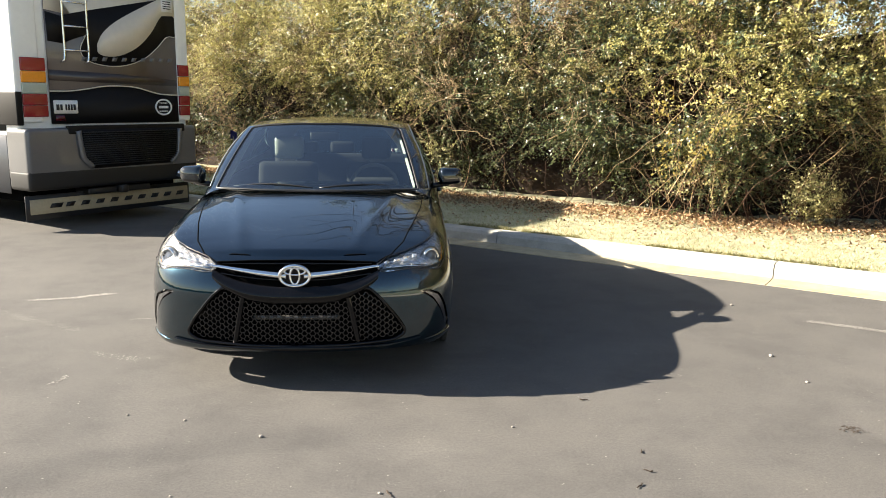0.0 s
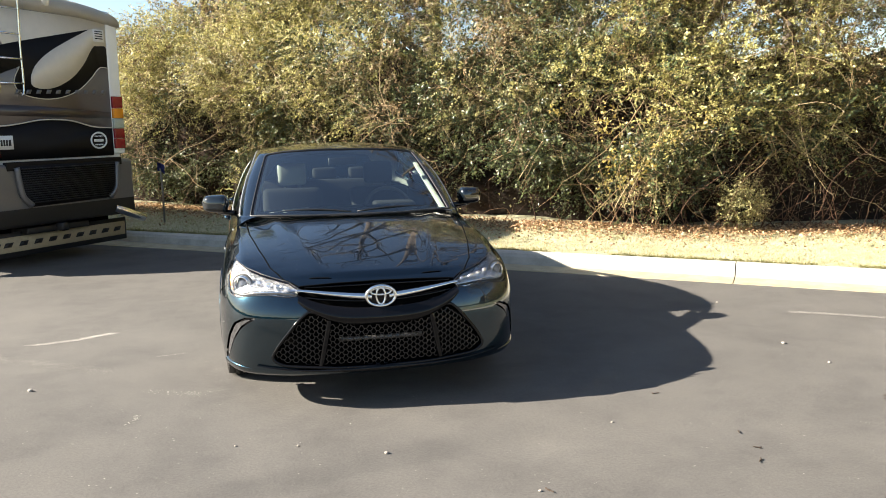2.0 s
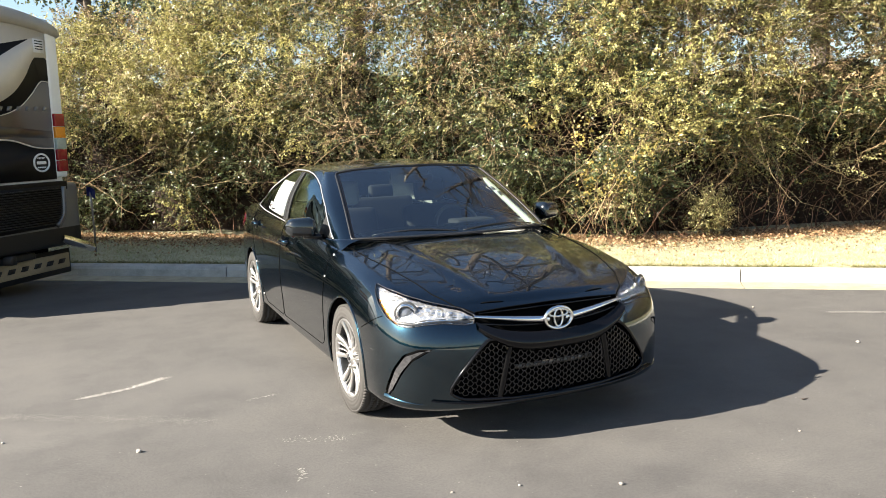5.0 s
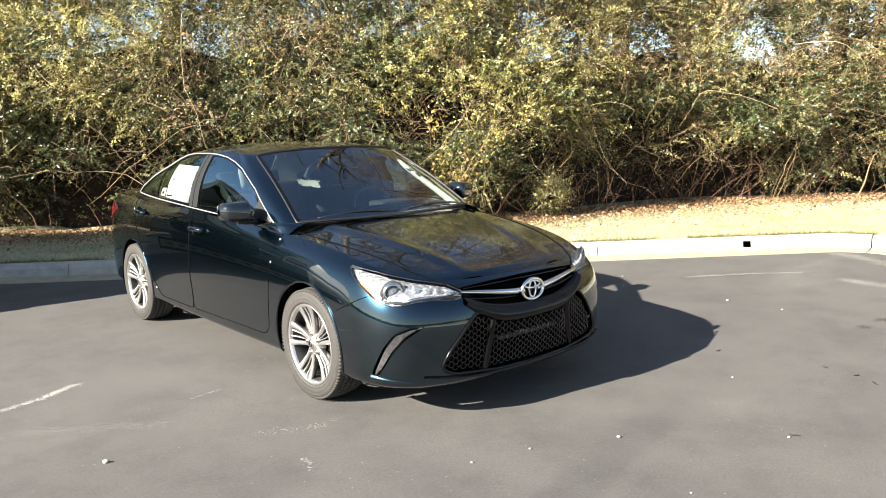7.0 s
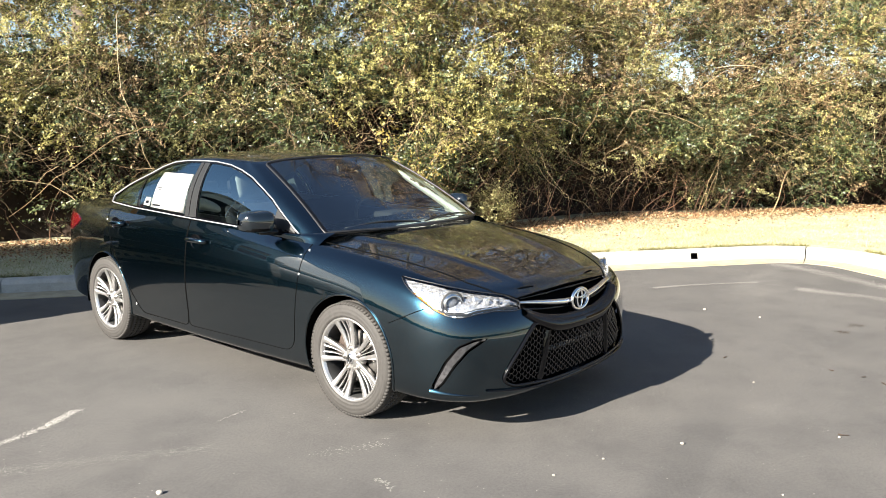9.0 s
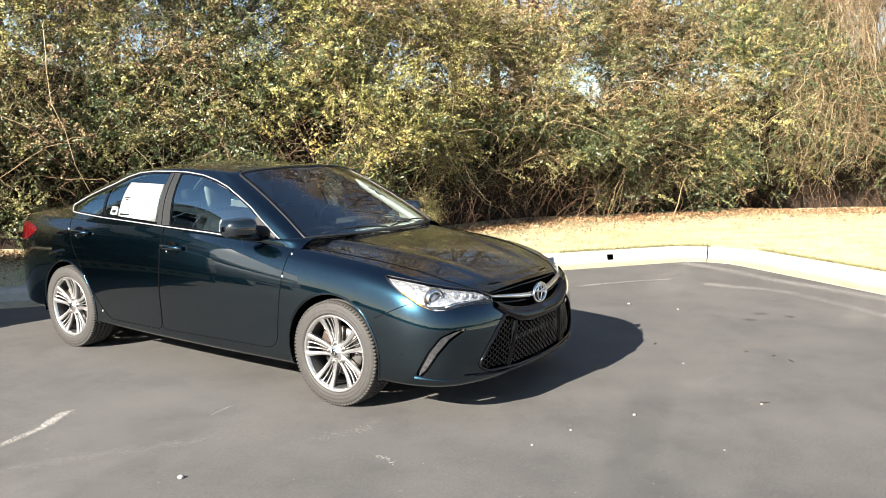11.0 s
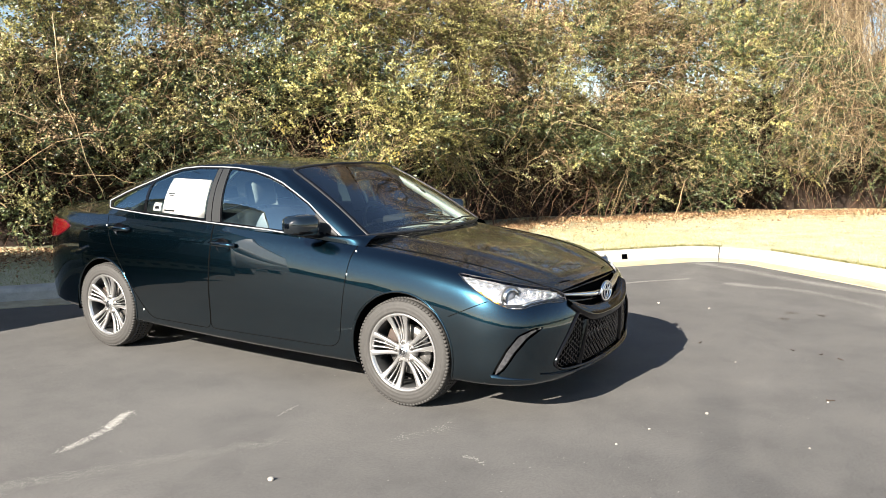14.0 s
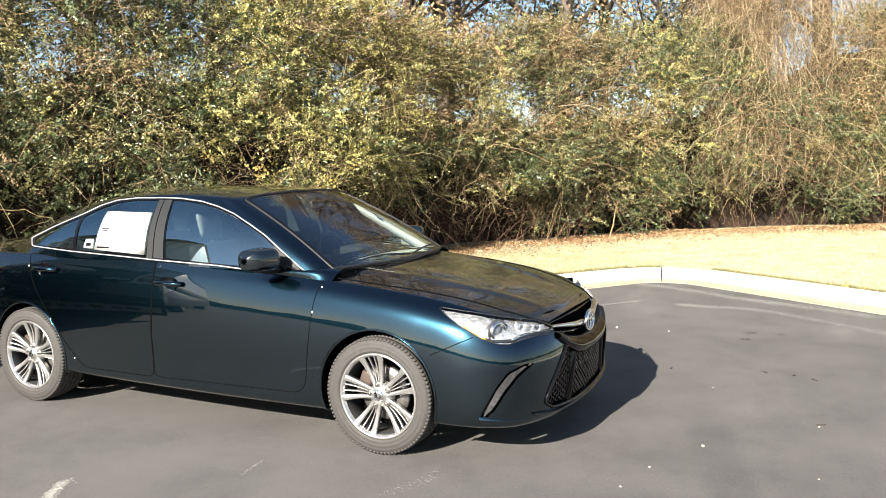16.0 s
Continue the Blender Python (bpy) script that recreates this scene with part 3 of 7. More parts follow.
for s in (1, -1):
    sd = lambda f, s=s: f.calc_center_median().x * s > 0.6
    for nm, poly, hy, hz in (("front_door", DOOR_F, 1.46, 0.885), ("rear_door", DOOR_R, 2.56, 0.935)):
        d = lift(body, cut(body, SIDE, poly, sd))
        seam = rims_of(d, 0.0028, 4)
        door = part(nm, d, M_PAINT, car)
        part("door_gap", seam, M_DARK, door)
        # pull handle in its dished cup
        b2 = bmesh.new()
        x0 = 0.905 - (hz - 0.80) * 0.14
        tube(b2, [(s * (x0 + dx), hy + dy * 1.1, hz + dz) for dy, dx, dz in ((-0.10, 0.0, 0), (-0.085, 0.020, 0.002), (-0.05, 0.030, 0.004), (0, 0.033, 0.005), (0.05, 0.030, 0.004), (0.085, 0.020, 0.002), (0.10, 0.0, 0))], 0.016, 8)
        part("door_handle", b2, M_PAINT, door, "teal-blue pull handle")
        b2 = bmesh.new()
        lathe(b2, [(-0.014, 0.0), (-0.010, 0.03), (-0.002, 0.044), (0.002, 0.048)], 24, "x", Matrix.Translation((s * (x0 + 0.004), hy + 0.005, hz - 0.006)) @ Matrix.Diagonal((s, 1.5, 1.05, 1)))
        part("handle_cup", b2, M_BLACK, door)
    # head lamp: lens, reflector bowl, projector, amber corner
    dg = lambda f, s=s: f.calc_center_median().x * s > 0.25 and f.calc_center_median().y < 0.1
    lens = lift(body, cut(body, DIAG[s], LAMP, dg))
    bowl = lens.copy()
    for v in bowl.verts:
        v.co = v.co - v.normal * 0.02
    edge = rims_of(lens, 0.0025, 5)
    lamp = part("headlamp", lens, M_LENS, car, "clear headlamp with chrome reflector")
    lamp.visible_shadow = False
    part("lamp_edge", edge, M_TRIM, lamp)
    amb = lift(bowl, [f for f in bowl.faces if project(DIAG[s])(f.calc_center_median())[0] > 0.10 and f.calc_center_median().z < 0.60 + 0.62 * (project(DIAG[s])(f.calc_center_median())[0] - 0.02)])
    part("reflector_bowl", bowl, M_REFLECT, lamp)
    part("amber_marker", amb, M_AMBER, lamp, "amber side marker")
    out = Vector((s * 0.7071, -0.7071, 0))

    def lamp_at(u, z, deep, s=s, out=out):
        """A point deep metres behind the lamp's lens."""
        o = Vector((s * 0.7071, 0.7071, 0)) * u + out * 3 + Vector((0, 0, z))
        h = SKIN.ray_cast(o, -out)[0]
        return (h if h is not None else o - out * 2.2) - out * deep

    d = Vector((s * 0.45, -0.9, 0.0)).normalized()
    q = d.to_track_quat("X", "Z").to_matrix().to_4x4()
    at = Matrix.Translation(lamp_at(0.072, 0.708, 0.025)) @ q
    b2 = bmesh.new()
    lathe(b2, [(-0.03, 0.050), (0.004, 0.052), (0.010, 0.050), (0.011, 0.041), (0.0, 0.039)], 28, "x", at)
    part("projector_ring", b2, M_CHROME, lamp)
    b2 = bmesh.new()
    lathe(b2, [(-0.004, 0.062), (-0.001, 0.052), (-0.004, 0.050)], 28, "x", at)
    part("projector_bezel", b2, M_CHROME, lamp)
    b2 = bmesh.new()
    lathe(b2, [(0.010, 0.0), (0.008, 0.014), (0.003, 0.027), (-0.004, 0.036), (-0.012, 0.040)], 28, "x", at)
    part("projector_lens", b2, M_PROJ, lamp, "grey glass projector lens")
    for i in range(4):
        b2 = bmesh.new()
        u = -0.215 + i * 0.056
        box(b2, (-0.004, -0.022 + 0.0015 * i, -0.024), (0.006, 0.014, 0.020 + 0.004 * i), 0.004, 1, Matrix.Translation(lamp_at(u, 0.692 + 0.006 * i, 0.024)) @ q)
        part("lamp_rib", b2, M_REFLECT, lamp)
    b2 = bmesh.new()
    tube(b2, [lamp_at(u, z, 0.014) for u, z in ((-0.28, 0.676), (-0.14, 0.682), (-0.05, 0.677), (0.02, 0.664))], 0.006, 6)
    part("lamp_shelf", b2, M_CHROME, lamp)
    # smoked shelf below the ribs and dark shroud round the projector
    b2 = bmesh.new()
    grid_faces(b2, [[lamp_at(u, z0, 0.012), lamp_at(u, (z0 + z1) / 2, 0.007), lamp_at(u, z1, 0.012)] for u, z0, z1 in ((-0.27, 0.664, 0.672), (-0.14, 0.673, 0.689), (-0.05, 0.668, 0.686), (0.02, 0.655, 0.672), (0.10, 0.658, 0.672), (0.15, 0.677, 0.685))])
    part("lamp_shroud", b2, M_TRIM, lamp, "smoked lower shroud")
    b2 = bmesh.new()
    lathe(b2, [(-0.006, 0.066), (0.000, 0.060), (-0.002, 0.054)], 28, "x", at)
    part("projector_shroud", b2, M_BARREL, lamp)
    # slanted corner lamp in a dark pocket, silver blade below it
    pocket = lift(body, cut(body, DIAG[s], FOG, dg))
    inner = pocket.copy()
    for v in pocket.verts:
        v.co = v.co - v.normal * 0.022
    part("lamp_pocket", pocket, M_BLACK, car)
    sl = lift(inner, cut(inner, DIAG[s], grow_poly(FOG, -0.013), lambda f: True))
    inner.free()
    for v in sl.verts:
        v.co = v.co - v.normal * 0.006
    part("corner_lamp", sl, M_DIMLENS, car, "slanted chrome daytime lamp")
    b2 = bmesh.new()
    rows = []
    for t in np.linspace(0, 1, 16):
        u, zt, zb = 0.200 - 0.25 * t, 0.283 - 0.034 * t, 0.226 + 0.016 * t
        rim = 0.013 * (1 - t) + 0.001
        rows.append([lamp_at(u, zt, 0.006), lamp_at(u, zt - 0.016 * (1 - t), -rim), lamp_at(u, (zt + zb) / 2, -rim * 0.8), lamp_at(u, zb, 0.004)])
    grid_faces(b2, rows)
    bmesh.ops.recalc_face_normals(b2, faces=b2.faces)
    part("bumper_blade", b2, M_PAINT, car, "glossy blade under the corner lamp")
    tl = lambda f, s=s: f.calc_center_median().x * s > 0.4 and f.calc_center_median().y > 3.0
    t = lift(body, cut(body, SIDE, TAIL, tl))
    for v in t.verts:
        v.co = v.co + v.normal * 0.006
    part("tail_lamp", thicken(t, 0.02), M_REDLENS, car, "red tail lamp")

for s in (1, -1):
    b2 = bmesh.new()
    pts = []
    for y, z in catmull([(-0.335, 0.590), (-0.42, 0.628), (-0.50, 0.665), (-0.56, 0.690)], 14):
        h = SKIN.ray_cast(Vector((s * 2, y, z)), Vector((-s, 0, 0)))[0]
        if h is not None:
            pts.append(h)
    tube(b2, pts, 0.0026, 4)
    part("bumper_gap", b2, M_DARK, car)

# bonnet as a panel of its own, with its shut line
TOPV = ((1, 0, 0), (0, 1, 0))
HOOD = [(-0.74, 0.47), (-0.735, 0.30), (-0.715, 0.0), (-0.66, -0.35), (-0.60, -0.62), (-0.53, -0.76), (-0.44, -0.84), (-0.25, -0.890), (0, -0.905), (0.25, -0.890), (0.44, -0.84), (0.53, -0.76), (0.60, -0.62), (0.66, -0.35), (0.715, 0.0), (0.735, 0.30), (0.74, 0.47)]
hood = lift(body, cut(body, TOPV, HOOD, lambda f: f.calc_center_median().y < 0.6 and f.calc_center_median().z > 0.70))
gap = rims_of(hood, 0.004, 4)
bonnet = part("bonnet", hood, M_PAINT, car)
part("bonnet_gap", gap, M_DARK, bonnet)
part("body_shell", body, M_PAINT, car, "dark teal-blue pearl body")

# side windows, windscreen, rear screen out of the upper shell
WIN_F = rounded([(0.74, 0.998), (0.74, 1.113), (0.82, 1.168), (0.95, 1.232), (1.09, 1.293), (1.23, 1.337), (1.37, 1.368), (1.50, 1.383), (1.612, 1.388), (1.534, 1.036), (1.15, 1.016)], 0.012, 3)
WIN_R = rounded([(1.738, 1.390), (1.95, 1.389), (2.13, 1.372), (2.25, 1.342), (2.385, 1.282), (2.335, 1.068), (1.690, 1.043)], 0.018, 3)
WIN_Q = rounded([(2.412, 1.275), (2.56, 1.228), (2.70, 1.178), (2.83, 1.128), (2.775, 1.090), (2.362, 1.070)], 0.012, 3)
FRAME = rounded([(0.465, 0.950), (0.64, 1.064), (0.82, 1.181), (0.95, 1.245), (1.09, 1.306), (1.23, 1.350), (1.37, 1.381), (1.55, 1.400), (1.70, 1.404), (1.95, 1.403), (2.14, 1.388), (2.28, 1.355), (2.40, 1.300), (2.56, 1.244), (2.72, 1.190), (2.89, 1.128),
                 (2.80, 1.080), (2.35, 1.055), (1.98, 1.040), (1.6, 1.022), (1.1, 1.003), (0.85, 0.984), (0.63, 0.962)], 0.012, 3)
liner = upper.copy()


def outermost(s, y, z):
    """The car's outer surface at a side, seen from that side."""
    hs = [t.ray_cast(Vector((s * 2, y, z)), Vector((-s, 0, 0)))[0] for t in (SKIN, CABIN)]
    hs = [h for h in hs if h is not None and abs(h.x) > 0.56]
    return max(hs, key=lambda h: abs(h.x)) if hs else Vector((s * 0.785, y, z))


for s in (1, -1):
    sd = lambda f, s=s: f.calc_center_median().x * s > 0.56 and f.normal.x * s > 0.55
    fr_faces = cut(upper, SIDE, FRAME, sd)
    surround = lift(upper, fr_faces)
    for poly, nm in ((WIN_F, "front_door_glass"), (WIN_R, "rear_door_glass"), (WIN_Q, "quarter_glass")):
        g = lift(surround, cut(surround, SIDE, poly, lambda f: True))
        for v in g.verts:
            v.co = v.co - v.normal * 0.004
        ob = part(nm, g, M_TINT, car)
        ob.visible_shadow = False
    chrome = bmesh.new()
    line = []
    for (y0, z0), (y1, z1) in zip(FRAME, FRAME[1:] + FRAME[:1]):
        k = max(1, int(math.dist((y0, z0), (y1, z1)) / 0.03))
        for i in range(k):
            y, z = y0 + (y1 - y0) * i / k, z0 + (z1 - z0) * i / k
            h = outermost(s, y, z)
            if h is not None:
                line.append(h + Vector((s * 0.002, 0, 0)))
    tube(chrome, line, 0.0048, 6, True)
    # dark sail panel in the front corner, pillar covers with the gap between the doors
    b2 = bmesh.new()
    grid_faces(b2, [[outermost(s, y, z0 + (z1 - z0) * t) + Vector((s * 0.003, 0, 0)) for t in np.linspace(0, 1, 8)]
                    for y, z0, z1 in ((0.485, 0.957, 0.960), (0.56, 0.961, 1.006), (0.64, 0.967, 1.058), (0.70, 0.974, 1.095), (0.745, 0.979, 1.127))])
    part("sail_panel", b2, M_COVER, car, "matt dark grey corner panel behind the mirror")
    for y0, y1, y2, y3 in ((1.543, 1.624, 1.620, 1.684), (1.632, 1.682, 1.692, 1.732)):
        b2 = bmesh.new()
        grid_faces(b2, [[outermost(s, (y0 + (y1 - y0) * u) * (1 - t) + (y2 + (y3 - y2) * u) * t, 1.032 + 0.360 * t) + Vector((s * 0.003, 0, 0)) for t in np.linspace(0, 1, 10)] for u in (0, 0.5, 1)])
        part("pillar_cover", b2, M_COVER, car, "matt dark grey door pillar cover")
    part("window_surround", surround, M_BLACK, car, "gloss black window surround")
    part("window_trim", chrome, M_BRIGHT, car, "bright chrome window trim")
WS = rounded([(-0.72, 0.25), (-0.705, 0.40), (-0.580, 1.105), (-0.33, 1.047), (0, 1.025), (0.33, 1.047), (0.580, 1.105), (0.705, 0.40), (0.72, 0.25), (0.3, 0.15), (-0.3, 0.15)], 0.03, 3)
ws = lift(upper, cut(upper, TOPV, WS, lambda f: f.calc_center_median().y < 1.2 and f.normal.z > 0.2))
gx, gy = np.array([v.co.x for v in ws.verts]), np.array([v.co.y for v in ws.verts])
terms = lambda x, y: np.stack([x * 0 + 1, y, y * y, y ** 3, x * x, x * x * y, x * x * y * y, x ** 4], -1)
fit_z = np.linalg.lstsq(terms(gx, gy), np.array([v.co.z for v in ws.verts]), rcond=None)[0]
for v, z in zip(ws.verts, terms(gx, gy) @ fit_z):
    v.co.z = float(z)
ws.normal_update()
edge = rims_of(ws, 0.008, 5)
frit_in = [(-0.70, 0.22), (-0.682, 0.41), (-0.560, 1.077), (-0.31, 1.020), (0, 0.998), (0.31, 1.020), (0.560, 1.077), (0.682, 0.41), (0.70, 0.22), (0.3, 0.13), (-0.3, 0.13)]
clear = lift(ws, cut(ws, TOPV, frit_in, lambda f: True))
part("windscreen_border", ws, M_BLACK, car, "black border of the windscreen")
ws = clear
ob = part("windscreen", ws, M_GLASS, car, "clear laminated windscreen")
ob.visible_shadow = False
part("windscreen_seal", edge, M_TRIM, ob)
RS = rounded([(-0.60, 3.16), (-0.42, 2.60), (0, 2.63), (0.42, 2.60), (0.60, 3.16), (0, 3.24)], 0.04, 3)
rs = lift(upper, cut(upper, TOPV, RS, lambda f: f.calc_center_median().y > 2.5))
edge = rims_of(rs, 0.007, 5)
ob = part("rear_screen", rs, M_TINT, car, "tinted rear screen")
ob.visible_shadow = False
part("rear_screen_seal", edge, M_TRIM, ob)
for poly in (WIN_F, WIN_R, WIN_Q):
    bmesh.ops.delete(liner, geom=cut(liner, SIDE, grow_poly(poly, 0.004), lambda f: abs(f.calc_center_median().x) > 0.56 and abs(f.normal.x) > 0.5), context="FACES")
for poly, pick in ((grow_poly(WS, 0.01), lambda f: f.calc_center_median().y < 1.2 and f.normal.z > 0.2), (RS, lambda f: f.calc_center_median().y > 2.5)):
    bmesh.ops.delete(liner, geom=cut(liner, TOPV, poly, pick), context="FACES")
liner.normal_update()
for v in liner.verts:
    v.co = v.co - v.normal * 0.022
for s in (1, -1):
    b2 = bmesh.new()
    rows = []
    for t in np.linspace(0, 1, 12):
        p = Vector((0.688, 0.44, 0.992)).lerp(Vector((0.568, 1.11, 1.368)), t)
        w = 1.0 - 0.35 * t
        rows.append([(s * (p.x + 0.02), p.y + 0.02, p.z), (s * (p.x - 0.016), p.y + 0.012, p.z), (s * (p.x - 0.012 * w), p.y + 0.075 * w, p.z - 0.012), (s * (p.x + 0.024 * w), p.y + 0.125 * w, p.z - 0.015)])
    grid_faces(b2, rows)
    bmesh.ops.recalc_face_normals(b2, faces=b2.faces)
    part("pillar_trim", b2, M_PALE, car, "pale grey screen pillar trim")
for s in (1, -1):
    b2 = bmesh.new()
    edge_t, edge_b = loops(NS)[-1], catmull(BASE, 240)
    keep_t = edge_t[(edge_t[:, 1] > -0.2) & (edge_t[:, 1] < 1.6) & (edge_t[:, 0] > 0.3)]
    keep_b = edge_b[(edge_b[:, 0] > 0.3) & (edge_b[:, 1] < 1.6)]
    rows = []
    for y in np.linspace(0.33, 1.05, 26):
        p = np.array([np.interp(y, keep_t[:, 1], keep_t[:, 0]), y, np.interp(y, keep_t[:, 1], keep_t[:, 2])])
        q = np.array([np.interp(y, keep_b[:, 1], keep_b[:, 0]), y, np.interp(y, keep_b[:, 1], keep_b[:, 2])])
        rows.append([(s * v[0], v[1], v[2]) for v in (p * (1 - t) + q * t + np.array([0.008, 0, 0.012]) * math.sin(math.pi * t) for t in np.linspace(0, 1, 7))])
    grid_faces(b2, rows)
    bmesh.ops.recalc_face_normals(b2, faces=b2.faces)
    part("wing_fillet", b2, M_PAINT, car)
part("headliner", liner, M_LINER, car, "pale grey headliner and pillar trim")
part("roof", upper, M_PAINT, car, "dark teal-blue roof and pillars")
# floor pan and cabin tub
b2 = bmesh.new()
box(b2, (-0.74, -0.42, 0.20), (0.74, 3.20, 0.26), 0.02)
part("floor_pan", b2, M_DARK, car)
# unseen block added inside the nose to stop light leaking through
b2 = bmesh.new()
box(b2, (-0.66, -0.78, 0.23), (0.66, -0.40, 0.66), 0.02)
part("radiator", b2, M_DARK, car)
# unseen plate added under the nose, also against light leaks
b2 = bmesh.new()
box(b2, (-0.52, -0.80, 0.21), (0.52, -0.40, 0.235), 0.01)
part("undertray", b2, M_DARK, car)

# ---- wheels ----
def wheel(parent, cy, s):
    """Tyre with grooved tread, alloy rim with five forked spokes, disc, caliper, nuts."""
    base = Matrix.Translation((s * 0.79, cy, HUB_Z + 0.003)) @ Matrix.Diagonal((s, 1, 1, 1)) @ Matrix.Rotation(-0.19 + cy, 4, "X")
    w = new("wheel")
    w.parent = parent
    w.empty_display_size = 0.1
    b = bmesh.new()
    prof = [(-0.085, 0.235), (-0.103, 0.262), (-0.106, 0.29), (-0.098, 0.313), (-0.082, 0.324)]
    for g in (-0.055, -0.018, 0.018, 0.055):
        prof += [(g - 0.006, 0.3245), (g - 0.005, 0.318), (g + 0.005, 0.318), (g + 0.006, 0.3245)]
    prof += [(0.078, 0.324), (0.088, 0.3185), (0.098, 0.311), (0.104, 0.300), (0.1075, 0.290), (0.1060, 0.283), (0.1075, 0.2815), (0.1073, 0.268), (0.1045, 0.257), (0.1062, 0.2545), (0.1050, 0.250), (0.098, 0.240), (0.085, 0.235)]
    lathe(b, prof, 72, "x", base)
    tyre = part("tyre", b, M_RUBBER, w, "dusty black tyre")
    b = bmesh.new()
    for i in range(88):
        q = 2 * math.pi * i / 88
        for x0, x1, z1, dq in ((0.064, 0.0985, 0.3225, 0.0), (-0.0985, -0.064, 0.3225, 0.03), (0.027, 0.047, 0.3302, 0.02), (-0.009, 0.010, 0.3302, 0.045), (-0.047, -0.027, 0.3302, 0.01)):
            box(b, (x0, -0.0072, 0.310), (x1, 0.0072, z1), 0, 1, base @ Matrix.Rotation(q + dq, 4, "X"))
    tagged(part("tread", b, M_RUBBER, tyre), kind="stuff")
    b = bmesh.new()
    lathe(b, [(-0.09, 0.236), (-0.07, 0.222), (0.05, 0.214), (0.080, 0.2165)], 72, "x", base)
    part("rim_barrel", b, M_BARREL, w, "dull grey rim barrel")
    b = bmesh.new()
    lathe(b, [(0.078, 0.2165), (0.086, 0.220), (0.098, 0.226), (0.101, 0.233), (0.098, 0.240), (0.09, 0.236)], 72, "x", base)
    rim = part("rim", b, M_ALLOY, w, "bright machined alloy rim")
    for i in range(5):
        q = 2 * math.pi * i / 5
        turn = base @ Matrix.Rotation(q, 4, "X")
        for k, wide in ((-1, True), (1, True), (-1, False), (1, False)):
            b = bmesh.new()
            rows = []
            for t in np.linspace(0, 1, 8):
                if wide:
                    r, off, half, low = 0.036 + t * 0.186, k * (0.018 + 0.044 * t ** 1.2), 0.0100 + 0.005 * t + 0.008 * t ** 5, 0.0
                else:
                    r, off, half, low = 0.078 + t * 0.144, k * (0.0060 + 0.0125 * t), 0.0026 + 0.0022 * t, 0.010
                x = 0.076 + 0.022 * t ** 1.4 - 0.010 * math.sin(math.pi * t) - low
                rows.append([(x - 0.035, off - half * 0.7, r), (x - 0.006, off - half, r), (x, off - half * 0.7, r), (x, off + half * 0.7, r), (x - 0.006, off + half, r), (x - 0.035, off + half * 0.7, r)])
            vr = [[b.verts.new(turn @ Vector(p)) for p in row] for row in rows]
            for a, c in zip(vr, vr[1:]):
                for j in range(6):
                    b.faces.new((a[j], a[(j + 1) % 6], c[(j + 1) % 6], c[j]))
            bmesh.ops.recalc_face_normals(b, faces=b.faces)
            part("spoke" if wide else "spoke_rib", b, M_ALLOY, rim)
        b = bmesh.new()
        lathe(b, [(0.055, 0.016), (0.078, 0.016), (0.072, 0.0125), (0.072, 0.010), (0.083, 0.009), (0.085, 0.0)], 12, "x", turn @ Matrix.Translation((0, 0, 0.060)))
        part("wheel_nut", b, M_STEEL, rim)
    b = bmesh.new()
    lathe(b, [(0.03, 0.075), (0.066, 0.066), (0.074, 0.050), (0.080, 0.036), (0.086, 0.030)], 32, "x", base)
    part("hub", b, M_ALLOY, rim)
    b = bmesh.new()
    lathe(b, [(0.084, 0.0305), (0.089, 0.027), (0.091, 0.0)], 28, "x", base)
    part("hub_cap", b, M_CHROME, rim, "silver hub cap with plain ring badge")
    b = bmesh.new()
    for sc in (1.0, 0.55):
        tube(b, [base @ Vector((0.092, 0.019 * sc * math.cos(q), 0.014 * math.sin(q))) for q in np.linspace(0, 2 * math.pi, 18, endpoint=False)], 0.0022, 5, True)
    part("badge_ring", b, M_TRIM, rim)
    b = bmesh.new()
    lathe(b, [(0.0, 0.06), (0.012, 0.065), (0.012, 0.148), (0.0, 0.152), (-0.016, 0.150), (-0.016, 0.06)], 48, "x", base)
    part("brake_disc", b, M_STEEL, w, "steel brake disc")
    b = bmesh.new()
    still = Matrix.Translation((s * 0.79, cy, HUB_Z + 0.003)) @ Matrix.Diagonal((s, 1, 1, 1))
    box(b, (-0.03, 0.085, -0.07), (0.035, 0.165, 0.07), 0.015, 2, still @ Matrix.Rotation(0.35, 4, "X"))
    part("brake_caliper", b, M_RUST, w, "rust-brown brake caliper")
    b = bmesh.new()
    lathe(b, [(-0.075, 0.0), (-0.075, 0.216)], 40, "x", base)
    part("wheel_back", b, M_DARK, w)


for cy in (0.0, WHEELBASE):
    for s in (1, -1):
        wheel(car, cy, s)

# ---- nose details ----
def skin(x, z):
    """The nose's surface before its openings were cut, seen from the front."""
    hit = SKIN.ray_cast(Vector((x, -3, z)), Vector((0, 1, 0)))[0]
    return hit.y if hit is not None else -0.6


def strip(xs, line, half, proud, depth, bm=None):
    """A moulding across the nose: line(x) is its height, half(x) its half width; it stands proud of the skin."""
    b = bm or bmesh.new()
    rows = []
    for x in xs:
        z, h = line(x), half(x)
        y = skin(x, z) - proud
        rows.append([(x, y + depth, z - h), (x, y + 0.006, z - h), (x, y, z - h * 0.55), (x, y - 0.003, z), (x, y, z + h * 0.55), (x, y + 0.006, z + h), (x, y + depth, z + h)])
    grid_faces(b, rows)
    bmesh.ops.recalc_face_normals(b, faces=b.faces)
    return b


def curve_of(keys):
    ks = catmull(keys, 80)
    return lambda x: float(np.interp(abs(x), ks[:, 0], ks[:, 1]))


